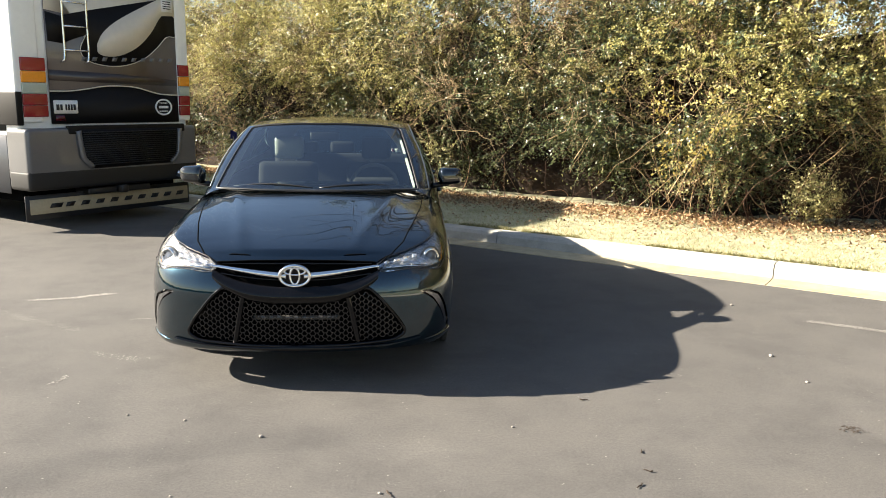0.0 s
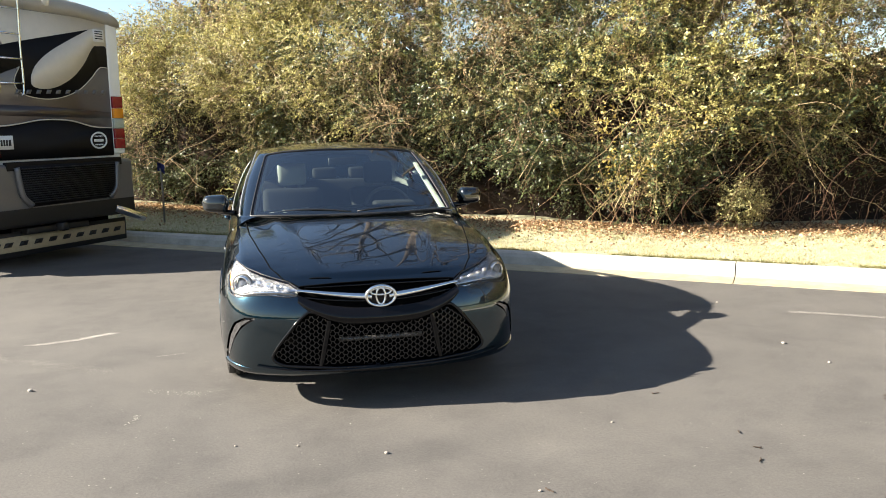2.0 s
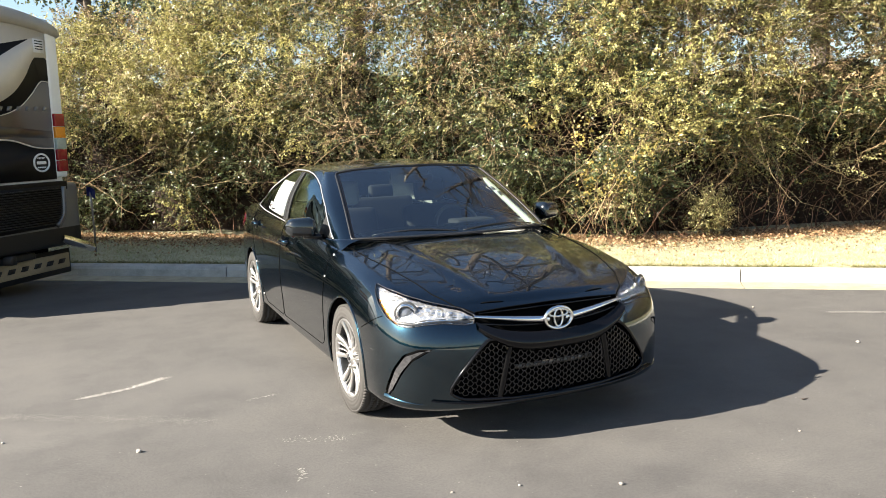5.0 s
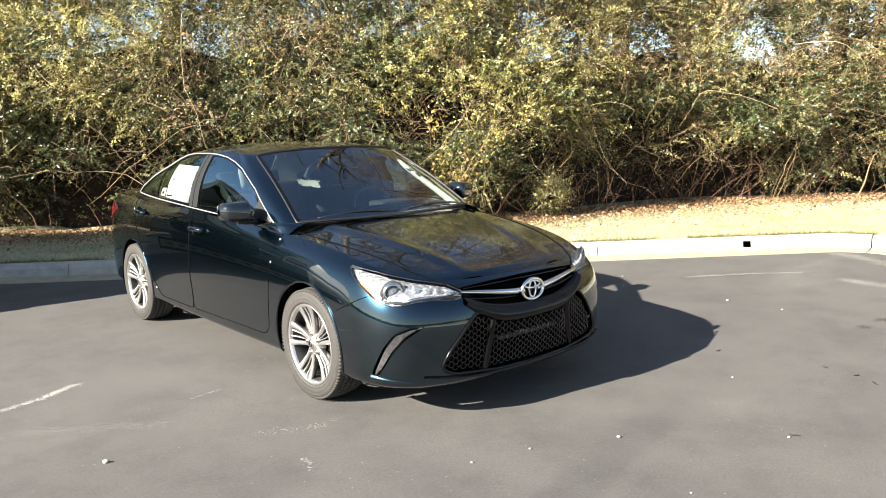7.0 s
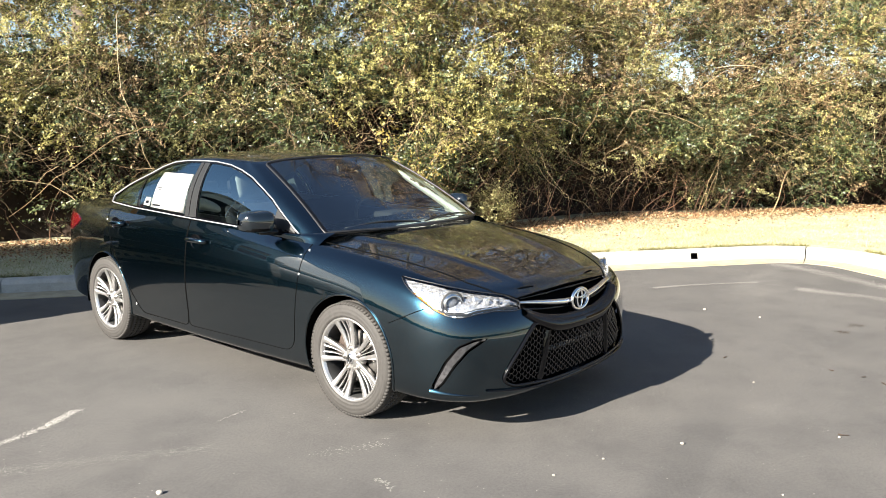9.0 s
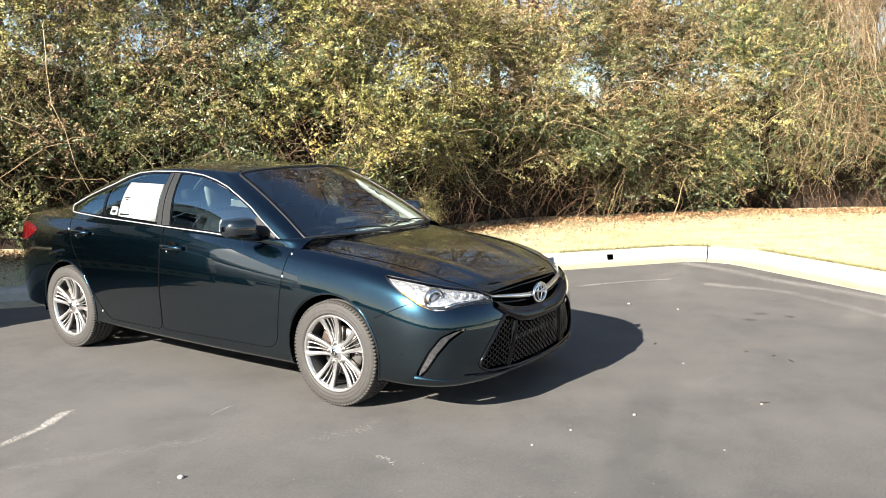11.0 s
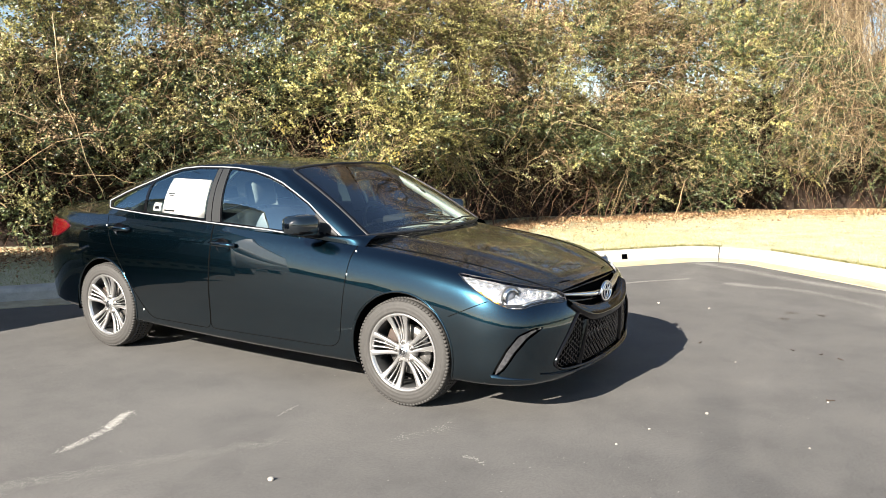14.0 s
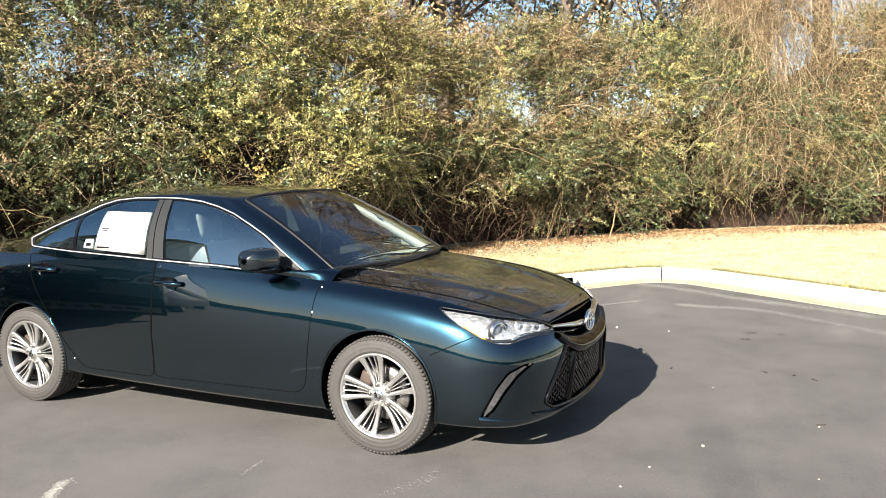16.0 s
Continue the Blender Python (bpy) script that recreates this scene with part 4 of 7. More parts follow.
# backing behind both openings
b = bmesh.new()
rows = [[(x, skin(x, max(z, 0.25)) + 0.075, z) for z in np.linspace(0.22, 0.74, 14)] for x in np.linspace(-0.66, 0.66, 41)]
grid_faces(b, rows)
part("grille_backing", b, M_DARK, car)
# black lower frame panel between the openings, and the frame round the lower one
b = bmesh.new()
up, lo = curve_of([(0, 0.588), (0.18, 0.595), (0.34, 0.624), (0.47, 0.675)]), curve_of([(0, 0.500), (0.15, 0.502), (0.27, 0.522), (0.40, 0.583), (0.47, 0.640)])
rows = []
for x in np.linspace(-0.46, 0.46, 61):
    a, c = lo(x), up(x)
    rows.append([(x, skin(x, a + (c - a) * t) - 0.006 - 0.022 * math.sin(math.pi * min(1, t * 1.15)) ** 0.7 + (0.03 if t in (0.0, 1.0) else 0), a + (c - a) * t) for t in (0.0, 0.001, 0.12, 0.3, 0.5, 0.7, 0.88, 0.999, 1.0)])
grid_faces(b, rows)
bmesh.ops.recalc_face_normals(b, faces=b.faces)
part("grille_bar", b, M_BLACK, car, "gloss black bar between the grilles")
b = bmesh.new()
pts = [(x, z) for x, z in grow_poly(LOWER, 0.004)]
dense = []
for (x0, z0), (x1, z1) in zip(pts, pts[1:] + pts[:1]):
    k = max(1, int(math.dist((x0, z0), (x1, z1)) / 0.025))
    dense += [(x0 + (x1 - x0) * i / k, z0 + (z1 - z0) * i / k) for i in range(k)]
tube(b, [(x, skin(x, z) - 0.004, z) for x, z in dense], 0.009, 8, True)
part("grille_frame", b, M_BLACK, car, "gloss black grille frame")
# front lip
b = strip(np.linspace(-0.70, 0.70, 61), lambda x: 0.236 + 0.035 * (abs(x) / 0.7) ** 3, lambda x: 0.016 * (1.05 - abs(x) / 0.72), 0.018, 0.05)
part("front_lip", b, M_BLACK, car, "gloss black front lip")
# chrome wing with the badge
wing_z = curve_of([(0, 0.648), (0.09, 0.650), (0.20, 0.661), (0.33, 0.677), (0.44, 0.690), (0.50, 0.694)])
wing_h = curve_of([(0, 0.017), (0.09, 0.0165), (0.2, 0.0145), (0.33, 0.011), (0.44, 0.008), (0.50, 0.004)])
for s in (1, -1):
    b = strip([s * x for x in np.linspace(0.05, 0.462, 34)], wing_z, wing_h, 0.010, 0.03)
    part("chrome_wing", b, M_CHROME, car, "chrome grille wing")
for z0 in (0.622, 0.705):
    b = strip(np.linspace(-0.42, 0.42, 41), lambda x, z0=z0: z0 + (0.03 if z0 < 0.65 else -0.004) * (abs(x) / 0.42) ** 2, lambda x: 0.008, -0.022, 0.02)
    part("grille_slat", b, M_BLACK, car)
by = skin(0, 0.653) - 0.020
badge = part("nose_badge", (lambda b: (tube(b, [(0.083 * math.cos(q), by, 0.653 + 0.057 * math.sin(q)) for q in np.linspace(0, 2 * math.pi, 48, endpoint=False)], 0.0095, 8, True), b)[1])(bmesh.new()), M_CHROME, car, "chrome oval nose badge")
for rx, rz, dz, r in ((0.026, 0.046, 0.0, 0.0065), (0.058, 0.019, 0.026, 0.0065)):
    b = bmesh.new()
    tube(b, [(rx * math.cos(q), by + 0.002, 0.653 + dz + rz * math.sin(q)) for q in np.linspace(0, 2 * math.pi, 36, endpoint=False)], r, 7, True)
    part("badge_oval", b, M_CHROME, badge)
b = bmesh.new()
lathe(b, [(0.012, 0.0), (0.012, 1.0)], 40, "y", Matrix.Translation((0, by, 0.653)) @ Matrix.Diagonal((0.082, 1, 0.056, 1)))
part("badge_back", b, M_BLACK, badge)
# honeycomb in the lower opening
zone = grow_poly(LOWER, -0.004)
b = bmesh.new()
DX, DZ = 0.046, 0.0165
for r in range(-1, 24):
    z = 0.24 + r * DZ
    for c in range(-16, 17):
        x = c * DX + (DX / 2 if r % 2 else 0)
        nodes = [((x - DX * 0.20, z), (x + DX * 0.20, z)), ((x + DX * 0.20, z), (x + DX * 0.5 - DX * 0.20 + DX * 0.10, z + DZ)), ((x - DX * 0.20, z), (x - DX * 0.5 + DX * 0.10, z + DZ))]
        for p, q in nodes:
            if inside(p, zone) and inside(q, zone):
                tube(b, [(p[0], skin(*p) + 0.016, p[1]), (q[0], skin(*q) + 0.016, q[1])], 0.0036, 4)
part("grille_mesh", b, M_WIRE, car, "black honeycomb grille", False)
for s in (1, -1):
    b = bmesh.new()
    p0, p1 = (s * 0.292, 0.530), (s * 0.345, 0.262)
    rows = []
    for t in np.linspace(0, 1, 10):
        x, z = p0[0] + (p1[0] - p0[0]) * t, p0[1] + (p1[1] - p0[1]) * t
        y = skin(x, z)
        rows.append([(x - 0.018, y + 0.03, z), (x - 0.013, y + 0.002, z), (x, y - 0.004, z), (x + 0.013, y + 0.002, z), (x + 0.018, y + 0.03, z)])
    grid_faces(b, rows)
    bmesh.ops.recalc_face_normals(b, faces=b.faces)
    part("grille_post", b, M_BLACK, car, "gloss black slanted grille post")
b = bmesh.new()
tube(b, [(x, skin(x, 0.41) + 0.052, 0.405) for x in np.linspace(-0.24, 0.24, 9)], 0.014, 8)
part("cooling_pipe", b, M_STEEL, car, "grey pipe behind the grille")
# ---- wipers ----
for x0, x1 in ((-0.58, -0.02), (0.02, 0.60)):
    b = bmesh.new()
    pts = []
    for t in np.linspace(0, 1, 12):
        x = x0 + (x1 - x0) * t
        ys = 0.245 + 0.15 * (abs(x) / 0.70) ** 2
        pts.append((x, ys - 0.005 + 0.015 * math.sin(math.pi * t), 1.012 + 0.022 * math.sin(math.pi * t)))
    tube(b, pts, 0.006, 6)
    part("wiper", b, M_TRIM, car, "black wiper blade")
b = bmesh.new()
rows = []
for x in np.linspace(-0.69, 0.69, 37):
    ys = 0.205 + 0.185 * (abs(x) / 0.72) ** 2
    rows.append([(x, ys - 0.012, 0.994 - 0.03 * (abs(x) / 0.72) ** 2), (x, ys + 0.004, 1.005 - 0.02 * (abs(x) / 0.72) ** 2), (x, ys + 0.03, 1.004)])
grid_faces(b, rows)
bmesh.ops.recalc_face_normals(b, faces=b.faces)
part("cowl", b, M_TRIM, car, "black cowl below the windscreen")

# ---- mirrors ----
for s in (1, -1):
    b = bmesh.new()
    rows = []
    for t in np.linspace(0, 1, 13):
        k = (1 - (2 * t - 1) ** 6) ** 0.5 if 0 < t < 1 else 0.3
        x = 0.862 + 0.190 * t
        cz = 1.060 + 0.002 * t
        hz, hy = 0.071 * k * (1 - 0.20 * t), 0.100 * k * (1 - 0.34 * t ** 2)
        row = []
        for j in range(16):
            q = 2 * math.pi * j / 16
            c, d = math.cos(q), math.sin(q)
            row.append((s * x, 0.700 + 0.035 * t + hy * math.copysign(abs(c) ** 0.6, c), cz + hz * math.copysign(abs(d) ** 0.6, d)))
        rows.append(row + [row[0]])
    grid_faces(b, rows)
    bmesh.ops.remove_doubles(b, verts=b.verts, dist=0.0005)
    bmesh.ops.recalc_face_normals(b, faces=b.faces)
    low = lift(b, [f for f in b.faces if f.calc_center_median().z < 1.026])
    back = lift(b, [f for f in b.faces if f.normal.y > 0.8])
    mir = part("door_mirror", b, M_CAP, car, "gloss blue-black door mirror cap")
    part("mirror_base", low, M_BLACK, mir)
    part("mirror_glass", back, M_CHROME, mir)
    b = bmesh.new()
    tube(b, [(s * 0.815, 0.655, 0.990), (s * 0.855, 0.672, 0.994), (s * 0.94, 0.70, 1.003)], 0.020, 8)
    part("mirror_foot", b, M_BLACK, mir)
    # shipping pads on the door edges
    for y, z in ((0.372, 0.905), (0.402, 0.77), (2.745, 0.95), (2.515, 0.60), (2.325, 0.345)):
        h = SKIN.ray_cast(Vector((s * 2, y, z)), Vector((-s, 0, 0)))[0]
        if h is not None:
            b = bmesh.new()
            box(b, (-0.005, -0.0035, -0.007), (0.005, 0.0035, 0.007), 0.002, 1, Matrix.Translation(h))
            part("door_pad", b, M_WHITE, car, "small white shipping pad")

# paper labels in the rear right-hand window
def paper(corners, words, bars=()):
    b = bmesh.new()
    rows = []
    for v in np.linspace(0, 1, 6):
        row = []
        for u in np.linspace(0, 1, 6):
            (a0, a1), (b0, b1), (c0, c1), (d0, d1) = corners
            y = (a0 * (1 - u) + b0 * u) * (1 - v) + (d0 * (1 - u) + c0 * u) * v
            z = (a1 * (1 - u) + b1 * u) * (1 - v) + (d1 * (1 - u) + c1 * u) * v
            row.append(PANE_AT(y, z))
        rows.append(row)
    grid_faces(b, rows)
    bmesh.ops.solidify(b, geom=b.faces[:], thickness=0.001)
    ob = part("window_label", b, M_WHITE, car, words)
    for y0, z0, y1, z1 in bars:
        b = bmesh.new()
        grid_faces(b, [[PANE_AT(y, z, 0.0035) for y in (y0, (y0 + y1) / 2, y1)] for z in (z0, z1)])
        bmesh.ops.solidify(b, geom=b.faces[:], thickness=0.0008)
        part("print_bar", b, M_TRIM, ob)


def PANE_AT(y, z, off=0.002):
    h = CABIN.ray_cast(Vector((-2, y, z)), Vector((1, 0, 0)))[0]
    return (h.x - off, y, z) if h is not None else (-0.8, y, z)


paper([(2.155, 1.072), (1.705, 1.050), (1.738, 1.312), (2.165, 1.318)], "white price label taped inside the rear window", ((2.02, 1.083, 2.13, 1.094), (2.06, 1.205, 2.13, 1.213), (2.07, 1.192, 2.12, 1.199)))
paper([(2.262, 1.082), (2.172, 1.078), (2.178, 1.140), (2.255, 1.140)], "small white label beside the price label", ((2.195, 1.095, 2.24, 1.115),))
b = bmesh.new()
box(b, (-0.035, -0.001, -0.025), (0.035, 0.001, 0.025), 0, 1, pose(0.545, 0.83, 1.238, -62, 0, 20))
lab = part("screen_sticker", b, M_WHITE, car, "small white and red sticker inside the screen")
b = bmesh.new()
box(b, (-0.034, -0.002, -0.022), (-0.008, -0.0012, 0.022), 0, 1, pose(0.545, 0.83, 1.238, -62, 0, 20))
part("print_bar", b, M_REDLENS, lab)

# ---- inside the car ----
def seat(x, y, words, pale):
    st = new("seat")
    st.parent = car
    tagged(st, words)
    b = bmesh.new()
    box(b, (x - 0.25, y - 0.52, 0.36), (x + 0.25, y + 0.02, 0.54), 0.06, 3)
    part("cushion", b, M_SEAT, st)
    b = bmesh.new()
    box(b, (-0.25, -0.07, 0.0), (0.25, 0.07, 0.66), 0.06, 3, pose(x, y, 0.45, -14))
    part("backrest", b, M_SEAT, st)
    b = bmesh.new()
    box(b, (-0.125, -0.05, 0.0), (0.125, 0.05, 0.19), 0.045, 3, pose(x, y + 0.175, 1.115, -10))
    part("headrest", b, pale, st)
    for dx in (-0.06, 0.06):
        b = bmesh.new()
        tube(b, [(x + dx, y + 0.165, 1.07), (x + dx, y + 0.18, 1.14)], 0.007, 6)
        part("headrest_post", b, M_CHROME, st)


seat(-0.37, 1.42, "black front seat with a pale covered headrest", M_PALE)
seat(0.37, 1.42, "black front seat", M_SEAT)
b = bmesh.new()
box(b, (-0.66, 1.98, 0.36), (0.66, 2.52, 0.56), 0.07, 3)
part("rear_cushion", b, M_SEAT, car)
b = bmesh.new()
box(b, (-0.66, -0.07, 0.0), (0.66, 0.07, 0.62), 0.06, 3, pose(0, 2.52, 0.50, -20))
part("rear_backrest", b, M_SEAT, car)
for x in (-0.36, 0.0, 0.36):
    b = bmesh.new()
    box(b, (-0.12, -0.04, 0.0), (0.12, 0.04, 0.13), 0.035, 3, pose(x, 2.74, 1.075, -12))
    part("rear_headrest", b, M_SEAT, car)
b = bmesh.new()
rows = [[(x, y, z - 0.02 * (abs(x) / 0.7) ** 2) for y, z in ((0.42, 0.985), (0.62, 0.992), (0.80, 0.985), (0.90, 0.955), (0.94, 0.88), (0.93, 0.55))] for x in np.linspace(-0.72, 0.72, 21)]
grid_faces(b, rows)
bmesh.ops.recalc_face_normals(b, faces=b.faces)
part("dashboard", b, M_SEAT, car, "black dashboard")
b = bmesh.new()
box(b, (0.22, 0.74, 0.95), (0.54, 0.94, 1.025), 0.03, 3)
part("dial_hood", b, M_SEAT, car)
b = bmesh.new()
m = pose(0.37, 1.06, 0.935, 66, 0, 0)
tube(b, [m @ Vector((0.185 * math.cos(q), 0.185 * math.sin(q), 0)) for q in np.linspace(0, 2 * math.pi, 40, endpoint=False)], 0.0155, 8, True)
wh = part("steering_wheel", b, M_WHEEL, car, "black steering wheel")
b = bmesh.new()
box(b, (-0.17, -0.025, -0.01), (0.17, 0.025, 0.01), 0.008, 2, m)
box(b, (-0.07, -0.07, -0.02), (0.07, 0.05, 0.02), 0.015, 2, m)
part("wheel_hub", b, M_TRIM, wh)
b = bmesh.new()
box(b, (-0.11, -0.012, -0.03), (0.11, 0.012, 0.03), 0.01, 2, pose(0, 0.93, 1.335, -12))
part("inner_mirror", b, M_TRIM, car, "black inside mirror")
for s in (1, -1):
    b = bmesh.new()
    rows = [[(s * x, y, z) for y in np.linspace(0.5, 2.6, 8)] for x, z in ((0.80, 0.99), (0.765, 0.985), (0.75, 0.90), (0.76, 0.45))]
    grid_faces(b, rows)
    bmesh.ops.recalc_face_normals(b, faces=b.faces)
    part("door_card", b, M_SEAT, car, "black door lining")
b = bmesh.new()
rows = [[(x, y, 1.035 + 0.02 * (y - 2.7)) for y in (2.66, 2.9, 3.15)] for x in np.linspace(-0.62, 0.62, 7)]
grid_faces(b, rows)
part("parcel_shelf", b, M_SEAT, car)

# dried water spots along the bonnet's front edge
k = 150
r2 = np.random.default_rng(5)
sx = np.concatenate([r2.normal(-0.22, 0.10, 70), r2.uniform(-0.45, 0.50, 50), r2.normal(0.10, 0.12, 30)])
sy = np.concatenate([r2.normal(-0.50, 0.035, 70), r2.uniform(-0.74, -0.40, 50), r2.normal(-0.52, 0.05, 30)])
dots = []
for x, y in zip(sx, sy):
    h, nn = SKIN.ray_cast(Vector((x, y, 3)), Vector((0, 0, -1)))[:2]
    if h is not None:
        u = nn.orthogonal().normalized()
        v = nn.cross(u)
        rr = r2.uniform(0.0006, 0.0014)
        dots.append([h + nn * 0.0012 + (u * math.cos(q) + v * math.sin(q)) * rr for q in np.linspace(0, 2 * math.pi, 6, endpoint=False)])
ob = new("water_spots", quick_mesh("water_spots", np.array(dots), [(0, 1, 2, 3, 4, 5)], M_LINER))
ob.parent = bonnet
tagged(ob, "dried pale water spots", kind="stuff")

# ---- motorhome, parked along the kerb; its own axes: x across to its right, y ahead, rear face at y = 0 ----
RV_MID = 2.36
M_RVWHITE = plain("rv_white_gelcoat", (0.84, 0.84, 0.82), 0.3, 0, 0.3, 12, 0.05, 0)
M_CREAM = plain("rv_cream_paint", (0.64, 0.59, 0.51), 0.35, 0, 0.2, 12, 0.06, 0)
M_TAUPE = plain("rv_taupe_paint", (0.125, 0.100, 0.085), 0.3, 0.2, 0.5, 40, 0.08, 0)
M_BROWN = plain("rv_dark_brown_paint", (0.050, 0.036, 0.030), 0.3, 0.2, 0.5, 40, 0.08, 0)
M_RVBLACK = plain("rv_black_paint", (0.007, 0.006, 0.006), 0.5, 0, 0, 40, 0.1, 0)
M_RVBLACK.node_tree.nodes["Principled BSDF"].inputs["Specular IOR Level"].default_value = 0.2
M_REDLITE = plain("bright_red_lens", (0.27, 0.008, 0.016), 0.2, 0, 0.5)
M_CLEARLITE = plain("clear_lamp_plastic", (0.40, 0.45, 0.39), 0.2, 0, 0.5)
M_SILVER = plain("rv_silver_paint", (0.15, 0.15, 0.153), 0.34, 0.35, 0.3, 40, 0.06, 0)
M_GREYP = plain("rv_grey_band", (0.007, 0.007, 0.007), 0.55, 0.0, 0.0, 40, 0.06, 0)
M_FLAP = plain("flap_tan_panel", (0.42, 0.36, 0.24), 0.6, 0, 0, 30, 0.15, 0.05)
M_BLUE = plain("blue_plastic", (0.012, 0.02, 0.16), 0.5)
rv = thing("motorhome", "large taupe, black and cream motorhome parked along the kerb", "motorhome", at=tuple(lot(-5.7, RV_MID, 0)), turn=math.degrees(math.atan2(0.8, 0.6)))


def plate(poly, y, thick=0.004, mid=RV_MID):
    """A flat shape on the rear face, given in (n, z), thick proud of y."""
    b = bmesh.new()
    top = [b.verts.new((n - mid, y - thick, z)) for n, z in poly]
    bot = [b.verts.new((n - mid, y, z)) for n, z in poly]
    f = b.faces.new(top)
    for i in range(len(poly)):
        j = (i + 1) % len(poly)
        b.faces.new((top[i], bot[i], bot[j], top[j]))
    bmesh.ops.triangulate(b, faces=[f], ngon_method="EAR_CLIP")
    bmesh.ops.recalc_face_normals(b, faces=b.faces)
    return b


def rect(n0, z0, n1, z1, r=0.0):
    p = [(n0, z0), (n1, z0), (n1, z1), (n0, z1)]
    return rounded(p, r, 3) if r else p


def flow(keys, n=40):
    return [tuple(p) for p in catmull(keys, n)]


b = bmesh.new()
box(b, (-1.20, 0.02, 0.62), (1.20, 11.4, 3.16), 0.07, 3)
part("coach_body", b, M_RVWHITE, rv, "white coach body")
b = bmesh.new()
rows = []
for t in np.linspace(0, 1, 9):
    q = t * math.pi / 2
    rows.append([(x, -0.06 + 0.5 * (1 - math.cos(q)) * 0.6, 3.06 + 0.20 * math.sin(q) - 0.10 * (abs(x) / 1.24) ** 3) for x in np.linspace(-1.24, 1.24, 15)])
rows.insert(0, [(x, 0.0, 3.02 - 0.08 * (abs(x) / 1.24) ** 3) for x in np.linspace(-1.24, 1.24, 15)])
rows.append([(x, 11.3, 3.27 - 0.10 * (abs(x) / 1.24) ** 3) for x in np.linspace(-1.24, 1.24, 15)])
grid_faces(b, rows)
bmesh.ops.solidify(b, geom=b.faces[:], thickness=0.03)
part("roof_cap", b, M_CREAM, rv, "cream roof cap curving over the rear")
for s, w in ((-1, 0.31), (1, 0.19)):
    b = bmesh.new()
    x0, x1 = (-1.225, -1.225 + w) if s < 0 else (1.225 - w, 1.225)
    box(b, (x0, -0.02, 1.30), (x1, 0.35, 3.04), 0.03, 3)
    part("corner_column", b, M_RVWHITE, rv, "white rear corner column")
b = bmesh.new()
box(b, (-1.236, -0.03, 1.27), (-1.158, 0.42, 1.66), 0.012, 2)
part("corner_base", b, M_RVBLACK, rv, "black lower end of the corner column")
part("rear_panel", plate(rect(1.55, 1.28, 3.395, 3.03), 0.0, 0.006), M_TAUPE, rv, "taupe rear panel")
part("cream_field", plate([(1.55, 2.62), (1.56, 3.02), (3.39, 3.02), (3.39, 2.44), (3.25, 2.42), (3.1, 2.30), (2.8, 2.14), (2.5, 2.08), (2.2, 2.10), (2.1, 2.3), (1.9, 2.58)], -0.006, 0.003), M_CREAM, rv, "cream upper field")
SWOOSH = [(1.56, 2.60), (1.75, 2.56), (1.92, 2.61), (2.3, 2.70), (2.75, 2.80), (3.12, 2.885), (3.30, 2.75), (3.39, 2.67), (3.39, 2.42), (3.25, 2.41), (3.1, 2.27), (2.9, 2.12), (2.65, 2.025), (2.4, 1.995), (2.15, 2.025), (2.02, 2.09),
          (1.985, 2.2), (2.07, 2.36), (1.9, 2.30), (1.75, 2.24), (1.57, 2.26)]
part("black_swoosh", plate(SWOOSH, -0.009, 0.003), M_RVBLACK, rv, "black flowing stripe")
OVAL = flow([(2.215, 2.25), (2.225, 2.15), (2.35, 2.115), (2.55, 2.14), (2.8, 2.26), (3.0, 2.44), (3.13, 2.62), (3.19, 2.685)], 30) + [(3.39, 2.70), (3.39, 2.95), (3.14, 2.89)] + flow([(3.12, 2.882), (2.85, 2.75), (2.5, 2.56), (2.3, 2.40), (2.22, 2.27)], 16)
part("cream_leaf", plate(OVAL, -0.012, 0.003), M_CREAM, rv, "cream leaf shape inside the black stripe")
b = bmesh.new()
tube(b, [(n - RV_MID, -0.013, z) for n, z in flow(SWOOSH[8:18], 40)], 0.006, 5)
part("swoosh_line", b, M_CREAM, rv)
part("brown_band", plate([(1.55, 1.80), (3.39, 1.765), (3.39, 1.845), (2.5, 1.90), (1.55, 1.925)], -0.006, 0.003), M_BROWN, rv, "dark brown band")
ARCH = flow([(1.55, 1.672), (1.78, 1.675), (2.0, 1.70), (2.25, 1.74), (2.5, 1.75), (2.75, 1.735), (2.98, 1.68), (3.15, 1.652), (3.39, 1.645)], 30)
part("black_field", plate([(1.55, 1.285)] + ARCH[:] + [(3.39, 1.285)], -0.006, 0.003), M_RVBLACK, rv, "black lower field")
b = bmesh.new()
tube(b, [(n - RV_MID, -0.011, z) for n, z in ARCH], 0.009, 5)
part("arch_line", b, M_CREAM, rv)
for i in range(10):
    n0 = 1.98 + i * 0.14
    b = plate([(n0, 2.045 + 0.004 * i), (n0 + 0.06, 2.045 + 0.004 * i), (n0 + 0.085, 2.095 + 0.004 * i), (n0 + 0.025, 2.095 + 0.004 * i)], -0.012, 0.01)
    part("nameplate_bar", b, M_SILVER, rv, "silver bar of the nameplate")
